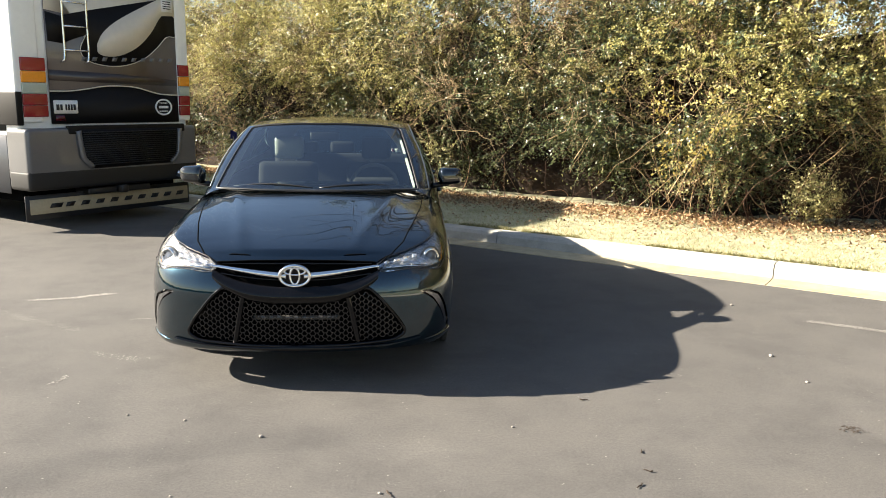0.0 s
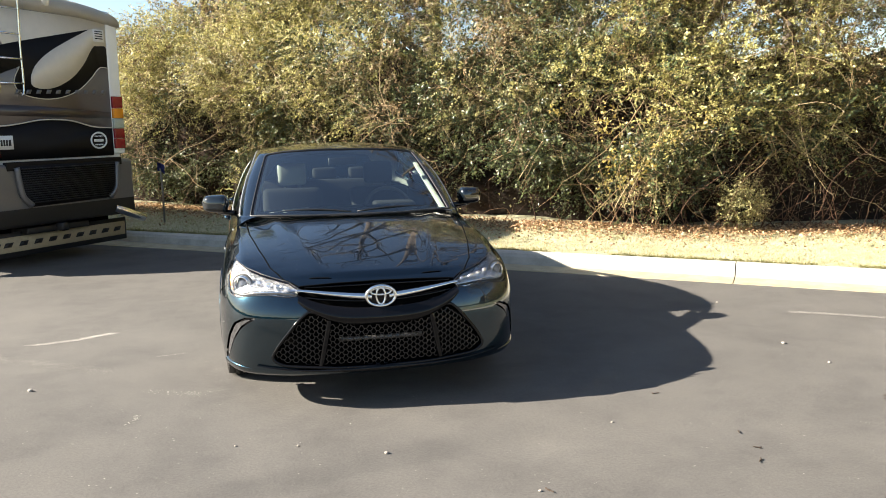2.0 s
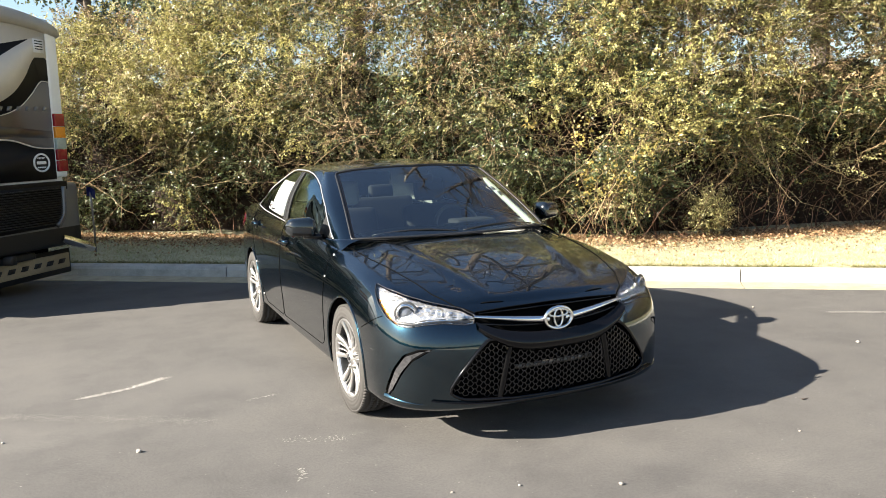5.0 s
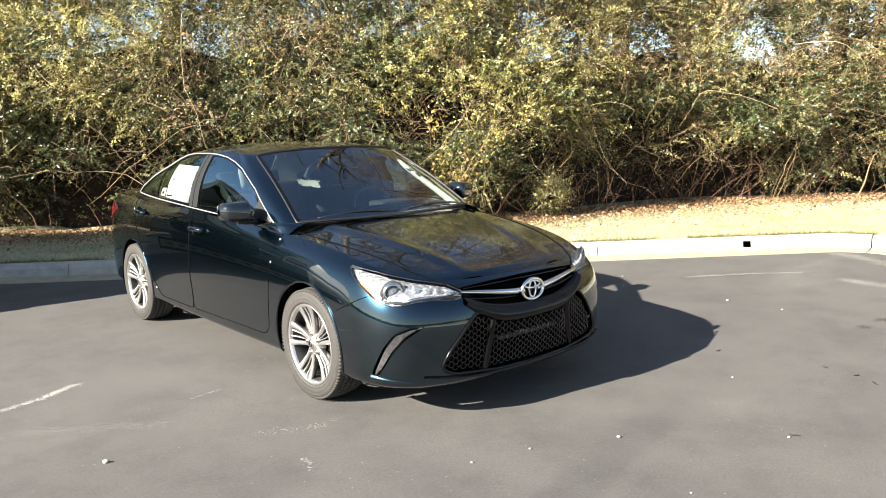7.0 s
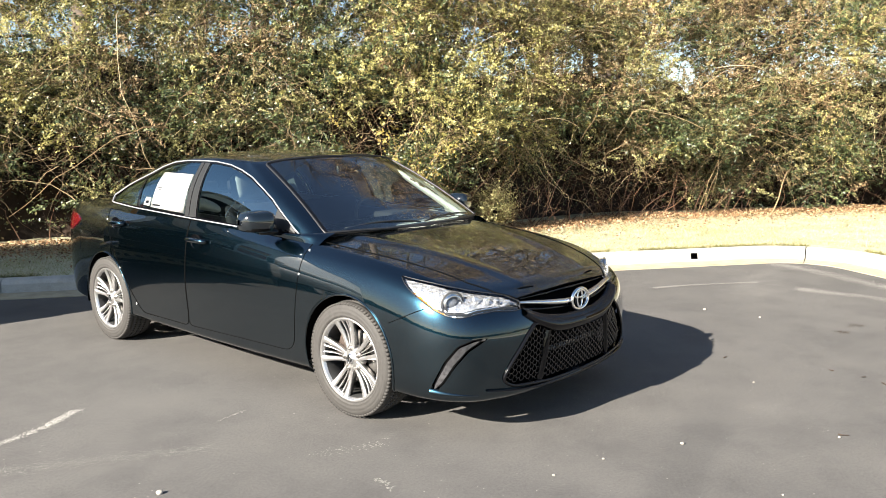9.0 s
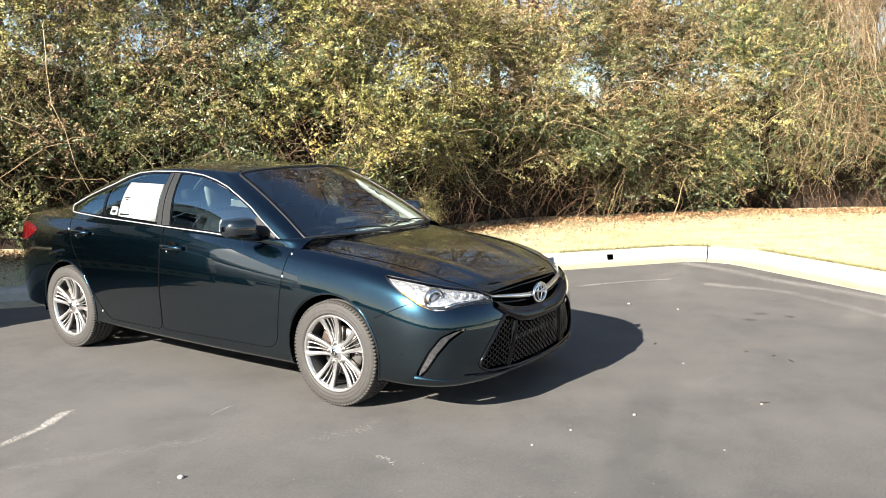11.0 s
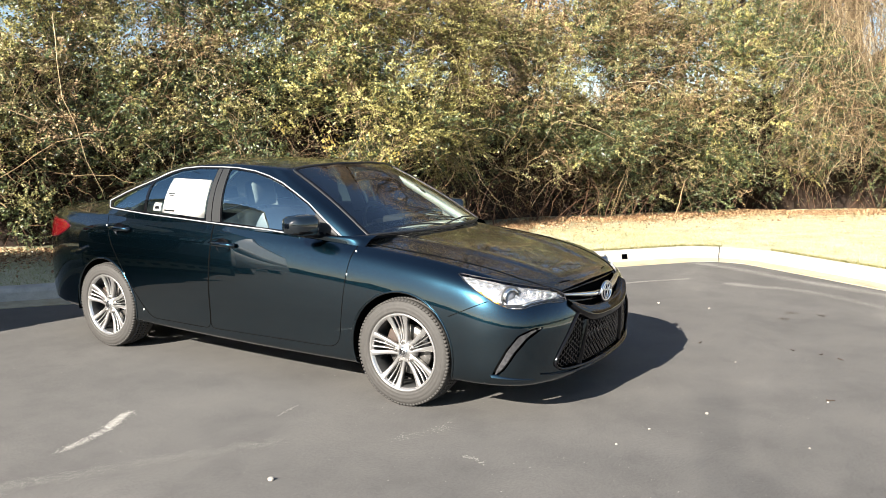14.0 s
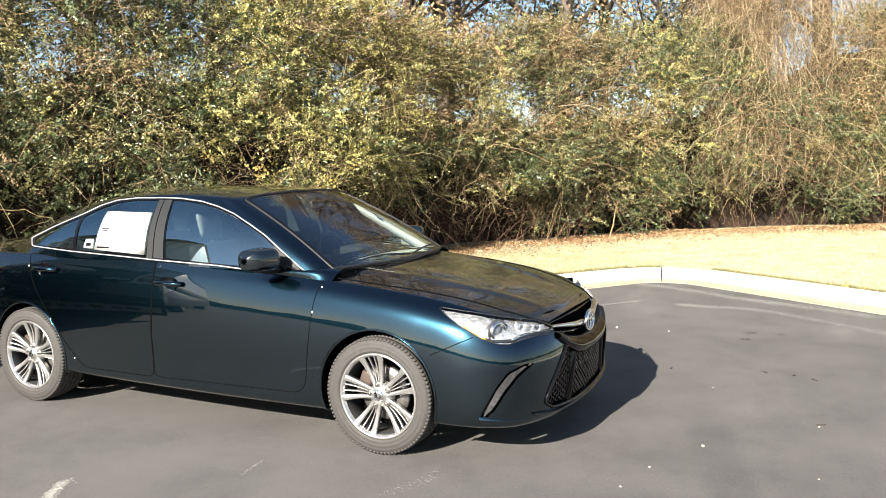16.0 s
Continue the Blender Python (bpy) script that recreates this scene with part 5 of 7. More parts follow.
# lamp columns
for n0, n1 in ((1.205, 1.50), (3.402, 3.570)):
    col = new("lamp_column")
    col.parent = rv
    z = 2.055
    for h, mt, nm in ((0.155, M_REDLITE, "red_lens"), (0.135, M_AMBER, "amber_lens"), (0.130, M_CLEARLITE, "clear_lens"), (0.132, M_REDLITE, "red_lens"), (0.138, M_REDLITE, "red_lens")):
        b = bmesh.new()
        box(b, (n0 - RV_MID, -0.045, z - h + 0.004), (n1 - RV_MID, 0.0, z), 0.008, 2)
        part(nm, b, mt, col)
        z -= h
b = plate(rect(1.585, 1.405, 1.895, 1.565, 0.01), -0.010, 0.006)
lic = part("number_plate", b, M_WHITE, rv, "white number plate with plain dark bars")
for n0, n1 in ((1.615, 1.655), (1.665, 1.695), (1.73, 1.755), (1.765, 1.79), (1.80, 1.825), (1.835, 1.865)):
    part("plate_bar", plate(rect(n0, 1.445, n1, 1.515), -0.016, 0.002), M_TRIM, lic)
part("reflector", plate(rect(1.60, 1.315, 1.72, 1.385, 0.01), -0.010, 0.008), M_REDLENS, rv, "red reflector")
b = bmesh.new()
tube(b, [(0.79 + 0.125 * math.cos(q), -0.014, 1.483 + 0.10 * math.sin(q)) for q in np.linspace(0, 2 * math.pi, 30, endpoint=False)], 0.012, 6, True)
bd = part("oval_badge", b, M_WHITE, rv, "white oval dealer badge with plain bars")
part("badge_bar", plate(rect(3.075, 1.465, 3.225, 1.50, 0.01), -0.010, 0.006), M_WHITE, bd)
for q in range(5):
    part("badge_bar", plate(rect(3.085 + q * 0.028, 1.525 if q % 2 else 1.533, 3.105 + q * 0.028, 1.545), -0.010, 0.004), M_WHITE, bd)
    part("badge_bar", plate(rect(3.085 + q * 0.028, 1.42, 3.105 + q * 0.028, 1.437), -0.010, 0.004), M_WHITE, bd)
st = part("paper_notice", plate(rect(3.185, 2.745, 3.36, 2.90), -0.016, 0.002), M_WHITE, rv, "white notice with grey bars")
for z in (2.78, 2.81, 2.84, 2.87):
    part("notice_bar", plate(rect(3.21, z, 3.335, z + 0.012), -0.0195, 0.001), M_GREYP, st)
# bumper with a black louvred grille
b = bmesh.new()
box(b, (-1.225, -0.16, 0.62), (1.195, 0.30, 1.235), 0.055, 4)
bp = part("rear_bumper", b, M_SILVER, rv, "silver rear bumper moulding")
b = bmesh.new()
box(b, (-1.228, -0.163, 0.50), (1.198, 0.28, 0.745), 0.05, 3)
part("bumper_skirt", b, M_GREYP, rv)
b = bmesh.new()
box(b, (1.66 - RV_MID, -0.168, 1.16), (3.36 - RV_MID, -0.10, 1.262), 0.012, 2)
part("bumper_step", b, M_RVBLACK, rv, "black step above the louvres")
GR = rounded([(1.76, 1.215), (3.27, 1.215), (3.24, 0.85), (3.10, 0.745), (1.93, 0.73), (1.79, 0.85)], 0.06, 4)
part("grille_frame", plate(GR, -0.16, 0.02), M_RVBLACK, bp)
for i in range(16):
    z = 0.775 + i * 0.0265
    inset = max(0, 0.86 - z) * 1.1
    b = bmesh.new()
    box(b, (1.83 + inset - RV_MID, -0.205, z), (3.20 - inset - RV_MID, -0.178, z + 0.012), 0.003, 1)
    part("louvre", b, M_TRIM, bp)
for s in (-1, 1):
    b = bmesh.new()
    x0 = -0.58 if s < 0 else 0.90
    pts = [(x0, -0.175, 1.20), (x0 - 0.02 * s, -0.18, 1.0), (x0 - 0.05 * s, -0.18, 0.86), (x0 - 0.16 * s, -0.178, 0.75)]
    tube(b, [tuple(p) for p in catmull(pts, 14)], 0.035, 8)
    part("grille_side", b, M_SILVER, bp)
    b = bmesh.new()
    box(b, (s * 1.19 - 0.015, -0.07, 0.79), (s * 1.19 + 0.015, -0.02, 1.0), 0.006, 1)
    part("side_marker", b, M_REDLENS, rv, "narrow red side marker")
# chassis, tow bar, exhaust, flap
b = bmesh.new()
box(b, (-1.10, 0.25, 0.34), (1.10, 10.8, 0.62), 0.03, 2)
part("chassis", b, M_DARK, rv)
b = bmesh.new()
box(b, (-0.45, -0.10, 0.40), (0.45, 0.2, 0.48), 0.02, 2)
box(b, (-0.05, -0.20, 0.40), (0.05, 0.1, 0.50), 0.01, 1)
part("tow_bar", b, M_TRIM, rv)
b = bmesh.new()
box(b, (-0.36, -0.115, 0.50), (-0.24, -0.10, 0.545), 0.003, 1)
part("hitch_label", b, M_WHITE, rv)
b = bmesh.new()
lathe(b, [(-0.10, 0.048), (0.0, 0.055), (0.32, 0.055), (0.33, 0.050), (0.31, 0.046), (0.0, 0.046)], 20, "x", pose(0.93, -0.18, 0.555, 0, 22, -20))
part("exhaust_tip", b, M_CHROME, rv, "bright chrome exhaust tip")
b = bmesh.new()
box(b, (-1.20, 0.02, 0.14), (1.17, 0.035, 0.435), 0.004, 1)
fl = part("mud_flap", b, M_TRIM, rv, "full-width black mud flap with a tan strip")
b = bmesh.new()
box(b, (-1.15, 0.008, 0.205), (1.14, 0.02, 0.385), 0.004, 1)
part("flap_strip", b, M_FLAP, fl)
for i in range(10):
    n0 = -0.92 + i * 0.205
    b = bmesh.new()
    box(b, (n0, 0.003, 0.268), (n0 + (0.15 if i == 0 else 0.105), 0.008, 0.322), 0, 1, None)
    for v in b.verts:
        v.co.x += (v.co.z - 0.26) * 0.6
    part("flap_bar", b, M_TRIM, fl)
# ladder
lad = new("ladder")
lad.parent = rv
tagged(lad, "bright metal ladder")
for n0 in (1.722, 2.035):
    b = bmesh.new()
    x = n0 - RV_MID
    tube(b, [tuple(p) for p in catmull([(x, -0.005, 2.02), (x - 0.02, -0.09, 2.03), (x, -0.10, 2.12), (x, -0.10, 2.6), (x, -0.12, 3.1), (x, -0.12, 3.32), (x, 0.05, 3.40)], 24)], 0.014, 8)
    part("ladder_rail", b, M_CHROME, lad)
for z in (2.16, 2.44, 2.72, 3.0):
    b = bmesh.new()
    tube(b, [(1.722 - RV_MID, -0.105, z), (2.035 - RV_MID, -0.105, z)], 0.012, 8)
    part("ladder_rung", b, M_CHROME, lad)
b = bmesh.new()
lathe(b, [(0.0, 0.05), (-0.02, 0.05), (-0.035, 0.03), (-0.04, 0.0)], 16, "y", Matrix.Translation((0.1, -0.06, 3.14)))
part("clearance_lamp", b, M_CREAM, rv)
# side bands and wheels
for s in (-1, 1):
    for z0, z1, mt, nm in ((1.20, 1.62, M_GREYP, "side_band"), (0.45, 1.15, M_SILVER, "side_skirt")):
        b = bmesh.new()
        x0 = s * 1.20
        box(b, (min(x0, x0 + s * 0.012), 0.30, z0), (max(x0, x0 + s * 0.012), 11.0, z1), 0.004, 1)
        part(nm, b, mt, rv)
    for y in (3.0, 9.0):
        b = bmesh.new()
        lathe(b, [(-0.14, 0.0), (-0.14, 0.46), (-0.10, 0.50), (0.10, 0.50), (0.13, 0.46), (0.13, 0.30), (0.08, 0.26), (0.08, 0.0)], 36, "x", Matrix.Translation((s * 1.02, y, 0.50)) @ Matrix.Diagonal((s, 1, 1, 1)))
        part("wheel", b, M_RUBBER, rv)

# ---- survey stake with a blue flag on the lawn ----
stake = thing("survey_stake", "thin grey stake with a blue flag on the lawn", "stake", at=(-2.15, 7.98, ground_z(-6.5, 5.1)))
b = bmesh.new()
tube(b, [(0, 0, -0.05), (0.004, 0, 0.4), (-0.006, 0.0, 0.90)], 0.016, 6)
part("pole", b, M_STEEL, stake)
b = bmesh.new()
rows = [[(-0.055 + 0.11 * u, -0.012 + 0.02 * math.sin(5 * u + 3 * v), 0.82 + 0.14 * v - 0.05 * u * u) for u in np.linspace(0, 1, 6)] for v in np.linspace(0, 1, 6)]
grid_faces(b, rows)
bmesh.ops.solidify(b, geom=b.faces[:], thickness=0.004)
part("flag", b, M_BLUE, stake, "blue plastic flag")

# ---- far woods round the lot ----
far = bmesh.new()
rows = []
for q in np.linspace(math.radians(100), math.radians(335), 260):
    r = 52 + 6 * noise.noise(Vector((q * 4, 0, 0)))
    h = 2.4 + 1.2 * noise.noise(Vector((q * 9, 1, 0))) + 0.8 * noise.noise(Vector((q * 40, 2, 0))) + 0.4 * noise.noise(Vector((q * 160, 2, 5)))
    rows.append([(r * math.cos(q), r * math.sin(q), z) for z in (0, h * 0.5, h)])
grid_faces(far, rows)
M_FAR = earth("far_woods", (0.030, 0.026, 0.014), (0.06, 0.050, 0.026), (0.10, 0.08, 0.04))
tagged(new("backdrop", mesh_from(far, "backdrop", M_FAR)), "far line of winter woods round the lot", "woods", kind="structure")

# ---- thicket: shrubs grown through with vines, along the lawn's back edge ----
HEDGE = [(-22, 6.9), (-14, 6.7), (-8.5, 6.5), (-6, 6.35), (-0.5, 6.05), (1.4, 6.0), (3.2, 6.7), (4.6, 7.3), (6.5, 7.35), (9.0, 7.5), (11.2, 6.5), (13, 5.5), (16, 3.6), (20, 0)]
HC = catmull(HEDGE, 400)
HL = np.concatenate([[0], np.cumsum(np.linalg.norm(np.diff(HC, axis=0), axis=1))])
rng = np.random.default_rng(7)


def hedge_at(l):
    """The hedge's foot at a length along it, and the way into the hedge, in the world."""
    m, n = np.interp(l, HL, HC[:, 0]), np.interp(l, HL, HC[:, 1])
    e = 0.05
    dm, dn = np.interp(l + e, HL, HC[:, 0]) - np.interp(l - e, HL, HC[:, 0]), np.interp(l + e, HL, HC[:, 1]) - np.interp(l - e, HL, HC[:, 1])
    k = np.hypot(dm, dn)
    dm, dn = dm / k, dn / k
    pos = np.stack([m * A2[0] + n * B2[0], m * A2[1] + n * B2[1]], -1)
    inn = np.stack([-dn * A2[0] + dm * B2[0], -dn * A2[1] + dm * B2[1]], -1)
    alo = np.stack([dm * A2[0] + dn * B2[0], dm * A2[1] + dn * B2[1]], -1)
    return pos, inn, alo


def l_of(m):
    return float(np.interp(m, HC[:, 0], HL))


def face_depth(l, z):
    """How far the leaf wall stands behind the foot at a height: open below, bulging, then leaning back."""
    lump = np.array([noise.noise(Vector((a * 0.45, b * 0.55, 3.1))) * 0.62 + noise.noise(Vector((a * 1.3, b * 1.5, 9.7))) * 0.40 for a, b in zip(np.atleast_1d(l), np.atleast_1d(z))])
    z = np.atleast_1d(z)
    return 0.48 - 0.52 * np.clip(z / 1.25, 0, 1) + 0.30 * np.clip(z - 2.0, 0, 9) + lump


def leaf_cards(c, nrm, size, slim, fold=0.25, way=None):
    """Pointed leaves folded along the middle rib: 4 corners, 2 triangles."""
    k = len(c)
    d = rng.normal(size=(k, 3)) if way is None else way + rng.normal(size=(k, 3)) * 0.25
    d = d - (d * nrm).sum(1)[:, None] * nrm
    d /= np.maximum(np.linalg.norm(d, axis=1), 1e-6)[:, None]
    w = np.cross(nrm, d)
    s = size[:, None]
    base, tip = c - d * s * 0.5, c + d * s * 0.5
    left = c + w * s * slim + nrm * s * fold * slim
    right = c - w * s * slim + nrm * s * fold * slim
    return np.stack([base, right, tip, left], 1)


def unit(v):
    return v / np.maximum(np.linalg.norm(v, axis=1), 1e-9)[:, None]


def twig_mesh(name, paths, radii, mat):
    """Thin three-sided bars along many paths at once: paths (k, p, 3)."""
    k, p, _ = paths.shape
    d = np.gradient(paths, axis=1)
    d /= np.maximum(np.linalg.norm(d, axis=2), 1e-9)[..., None]
    ref = rng.normal(size=(k, 1, 3))
    u = np.cross(d, ref)
    u /= np.maximum(np.linalg.norm(u, axis=2), 1e-9)[..., None]
    v = np.cross(d, u)
    tap = np.linspace(1, 0.35, p)[None, :, None]
    r = radii[:, None, None] * tap
    rings = np.stack([paths + (u * math.cos(q) + v * math.sin(q)) * r for q in (0, 2.094, 4.189)], 2)
    vs = rings.reshape(k, p * 3, 3)
    faces = [(i * 3 + j, i * 3 + (j + 1) % 3, i * 3 + 3 + (j + 1) % 3, i * 3 + 3 + j) for i in range(p - 1) for j in range(3)]
    return quick_mesh(name, vs, faces, mat)


def bent(start, way, length, sag, wob, p=7):
    """Curving paths from start points."""
    k = len(start)
    t = np.linspace(0, 1, p)[None, :, None]
    side = rng.normal(size=(k, 1, 3)) * wob[:, None, None]
    kink = np.cumsum(rng.normal(size=(k, p, 3)) * wob[:, None, None] * 0.35, axis=1)
    path = start[:, None] + way[:, None] * length[:, None, None] * t + side * np.sin(math.pi * t) + kink * t
    path[..., 2] -= (sag[:, None] * (t[..., 0] ** 2))
    return path


def leafmat(name, stops, gloss=0.45, trans=0.3, patch=None):
    return per_island(name, stops, gloss, trans, patch)


OLIVE = leafmat("olive_leaves", [(0, (0.070, 0.070, 0.026)), (0.35, (0.215, 0.205, 0.080)), (0.8, (0.40, 0.375, 0.155)), (1, (0.52, 0.475, 0.23))], 0.45, 0.30, [(0, (0.05, 0.026, 0.012)), (0.5, (0.14, 0.085, 0.040)), (1, (0.30, 0.21, 0.11))])
YELLOW = leafmat("yellow_green_leaves", [(0, (0.105, 0.100, 0.032)), (0.35, (0.30, 0.280, 0.092)), (0.8, (0.50, 0.458, 0.165)), (1, (0.61, 0.55, 0.23))], 0.45, 0.32)
GREEN = leafmat("dark_green_leaves", [(0, (0.016, 0.025, 0.010)), (0.4, (0.050, 0.068, 0.026)), (0.8, (0.105, 0.130, 0.050)), (1, (0.19, 0.21, 0.09))], 0.32, 0.16)
TAN = leafmat("dry_tan_leaves", [(0, (0.07, 0.040, 0.018)), (0.4, (0.18, 0.115, 0.053)), (0.8, (0.35, 0.250, 0.128)), (1, (0.48, 0.38, 0.22))], 0.75, 0.15)
GOLD = leafmat("golden_leaves", [(0, (0.22, 0.16, 0.04)), (0.6, (0.38, 0.30, 0.08)), (1, (0.50, 0.42, 0.16))], 0.5, 0.35)
VINE = per_island("dry_vine", [(0, (0.11, 0.068, 0.033)), (0.5, (0.26, 0.18, 0.095)), (1, (0.47, 0.365, 0.22))], 0.85)
STRAW = per_island("sunlit_straw_vine", [(0, (0.085, 0.052, 0.028)), (0.5, (0.25, 0.175, 0.098)), (1, (0.50, 0.40, 0.245))], 0.8)
STEM = per_island("brown_stem", [(0, (0.035, 0.020, 0.013)), (0.55, (0.11, 0.055, 0.030)), (0.88, (0.21, 0.12, 0.07)), (1, (0.40, 0.29, 0.18))], 0.85)
TWIG = per_island("brown_twig", [(0, (0.08, 0.045, 0.025)), (0.5, (0.22, 0.14, 0.075)), (1, (0.42, 0.31, 0.18))], 0.85)
# darker copy of the bark: the boughs' silhouette tone is put into the colour
BOUGH = plain("silhouette_bough_bark", (0.055, 0.043, 0.034), 0.9, 0, 0, 18, 0.45, 0.6)
BARK = plain("grey_brown_bark", (0.14, 0.11, 0.085), 0.9, 0, 0, 18, 0.45, 0.6)

FLOPPY = {"OLIVE": OLIVE, "YELLOW": YELLOW, "GREEN": GREEN, "TAN": TAN}
# shrubs: place along the lot (m), width, top height, leaf kinds with shares, share of dry vines, words
SHRUBS = [
    (-13.0, 3.4, 3.3, (("OLIVE", 0.6), ("GREEN", 0.4)), 0.5, "dense olive shrub grown through with dry vines", 0.5),
    (-9.6, 3.2, 3.2, (("YELLOW", 0.5), ("OLIVE", 0.4), ("TAN", 0.1)), 0.8, "sunlit yellow-green shrub with bare brown stems below"),
    (-7.0, 2.6, 3.5, (("YELLOW", 0.55), ("OLIVE", 0.35), ("TAN", 0.1)), 0.8, "sunlit yellow-green shrub with reddish stems below"),
    (-4.6, 2.6, 4.1, (("OLIVE", 0.3), ("YELLOW", 0.55), ("GREEN", 0.15)), 0.8, "dense olive shrub with fine pale twigs"),
    (-2.2, 2.6, 4.3, (("OLIVE", 0.4), ("GREEN", 0.4), ("YELLOW", 0.1), ("TAN", 0.1)), 0.9, "olive and tan shrub with a dry vine tangle on top"),
    (0.0, 2.4, 4.2, (("GREEN", 0.6), ("OLIVE", 0.3), ("YELLOW", 0.1)), 0.6, "dark glossy green shrub hanging to the ground"),
    (1.9, 2.4, 4.0, (("OLIVE", 0.15), ("YELLOW", 0.6), ("TAN", 0.25)), 2.2, "olive shrub with a skirt of hanging tan vines"),
    (3.9, 2.5, 3.7, (("OLIVE", 0.4), ("YELLOW", 0.4), ("TAN", 0.2)), 1.4, "olive shrub over an open tangle of bare stems"),
    (5.9, 2.5, 3.9, (("OLIVE", 0.5), ("GREEN", 0.3), ("TAN", 0.2)), 1.0, "grey-green shrub with dark gaps and bare stems"),
    (7.8, 2.4, 4.0, (("TAN", 0.3), ("OLIVE", 0.45), ("GREEN", 0.25)), 1.9, "tan shrub matted with dry arching vines"),
    (9.6, 2.2, 4.2, (("GREEN", 0.55), ("YELLOW", 0.3), ("OLIVE", 0.15)), 0.5, "leafy green shrub reaching down to the lawn"),
    (11.4, 2.4, 2.8, (("GREEN", 0.65), ("TAN", 0.2), ("OLIVE", 0.15)), 1.2, "green shrub under a curtain of dry vines"),
    (13.4, 3.0, 4.4, (("TAN", 0.35), ("OLIVE", 0.3), ("GREEN", 0.35)), 2.6, "tall shrub smothered in straw-coloured vines"),
    (16.2, 4.0, 4.5, (("OLIVE", 0.5), ("TAN", 0.5)), 1.2, "dense olive and tan shrub", 0.4),
]


def grow(m, width, top, kinds, vines, words, dens=1.0):
    l0 = l_of(m)
    pos, inn, alo = hedge_at(np.array([l0]))
    sh = thing("shrub", words, "shrub", "shrubs of the thicket", at=(float(pos[0, 0]), float(pos[0, 1]), 0.15))
    inv = np.array(sh.matrix_basis.translation)
    cards = {k: [] for k, _ in kinds}
    deep = {k: [] for k, _ in kinds}
    n_cl = int(76 * width * top / 4 * dens)
    names, shares = [k for k, _ in kinds], np.array([s for _, s in kinds])
    cards.setdefault("GREEN", [])
    shoots, shoot_r = [], []
    for _ in range(n_cl):
        z = 0.25 + (top - 0.1) * rng.random() ** 0.8
        l = l0 + (rng.random() - 0.5) * width * 1.15
        p, i_, a_ = hedge_at(np.array([l]))
        back = rng.random() ** 1.4 * 0.95
        dep = float(face_depth([l], [z])[0]) + back
        r = 0.18 + 0.26 * rng.random()
        hollow = noise.noise(Vector((l * 0.8, z * 0.95, 21.0))) + 0.35 * noise.noise(Vector((l * 2.1, z * 2.1, 5.0)))
        leafy = m > 8.4 or m < 1.2
        if not (3.0 < m < 5.0 and z > 2.0) and hollow < np.interp(z, [0.3, 1.4, 2.2, 3.6], [-0.10, -0.10, -0.30, -0.50] if leafy else [0.03, -0.02, -0.28, -0.50]):
            continue
        kind = names[int(rng.choice(len(names), p=shares / shares.sum()))]
        if z < 1.05 and rng.random() < (0.06 if leafy else 0.30):
            continue
        if z < 1.9 and rng.random() < (0.85 if 8.4 < m < 13 and z < 1.3 else 0.92 if z < 1.3 and m < 1.2 else 0.45):
            kind = "GREEN"
        c = np.array([p[0, 0] + i_[0, 0] * dep, p[0, 1] + i_[0, 1] * dep, z + 0.12])
        out = np.array([-i_[0, 0], -i_[0, 1], 0.0])
        # leafy shoots: a thin twig with leaves to both sides
        ns = int(16 + 34 * r)
        q = unit(rng.normal(size=(ns, 3)))
        way = unit(q * 0.7 + rng.normal(size=(ns, 3)) * 0.45 + out * 0.35 + np.array([0, 0, 0.25]))
        ln = rng.uniform(0.16, 0.42, ns)
        st = c + q * (r * rng.random(ns) ** 0.6)[:, None] * np.array([1.2, 1.2, 0.8])
        nl = 22 if kind != "GREEN" else 17
        t = np.linspace(0.08, 1.0, nl)[None, :, None]
        droop = np.array([0, 0, -1.0]) * (ln * rng.uniform(0.05, 0.3, ns))[:, None]
        spine = st[:, None] + way[:, None] * ln[:, None, None] * t + droop[:, None] * t ** 2
        side = unit(np.cross(way, rng.normal(size=(ns, 3))))
        flip = np.where(np.arange(nl) % 2, 1.0, -1.0)[None, :, None]
        ld = way[:, None] * 0.75 + side[:, None] * flip
        nr = unit(np.cross(way, side) * 0.8 + np.array([0, 0, 0.6]) + out * 0.35 - np.array(SUN_DIR) * 0.45)
        pt = (spine + ld * 0.014).reshape(-1, 3) + rng.normal(size=(ns * nl, 3)) * 0.010
        nr = unit(np.repeat(nr, nl, 0) + rng.normal(size=(ns * nl, 3)) * 0.42)
        size = rng.uniform(0.025, 0.044, ns * nl) * (1.25 if kind == "GREEN" else 1.0)
        pt[:, 2] = np.maximum(pt[:, 2], 0.18)
        lc = leaf_cards(pt - inv, nr, size, 0.27, 0.25, ld.reshape(-1, 3))
        if back > 0.2 and kind != "GREEN":
            deep[kind].append(lc[:, [0, 1, 2]] + (lc[:, [1]] - lc[:, [3]]) * np.array([0.0, 0.9, 0.0])[None, :, None])
        else:
            cards[kind].append(lc)
            shoots.append(np.stack([st, spine[:, nl // 2], spine[:, -1]], 1))
            shoot_r.append(rng.uniform(0.0010, 0.0022, ns))
    if shoots:
        ob = new("leafy_growth", twig_mesh("leafy_growth", np.concatenate(shoots) - inv, np.concatenate(shoot_r), TWIG))
        ob.parent = sh
        tagged(ob, "thin tan shoots", kind="stuff")
    for kind, lst in cards.items():
        if lst:
            ob = new("foliage", quick_mesh("foliage", np.concatenate(lst), [(0, 1, 2), (0, 2, 3)], FLOPPY[kind]))
            ob.parent = sh
            tagged(ob, FLOPPY[kind].name.replace("_", " "), kind="stuff")
    for kind, lst in deep.items():
        if lst:
            ob = new("inner_foliage", quick_mesh("inner_foliage", np.concatenate(lst), [(0, 1, 2)], FLOPPY[kind]))
            ob.parent = sh
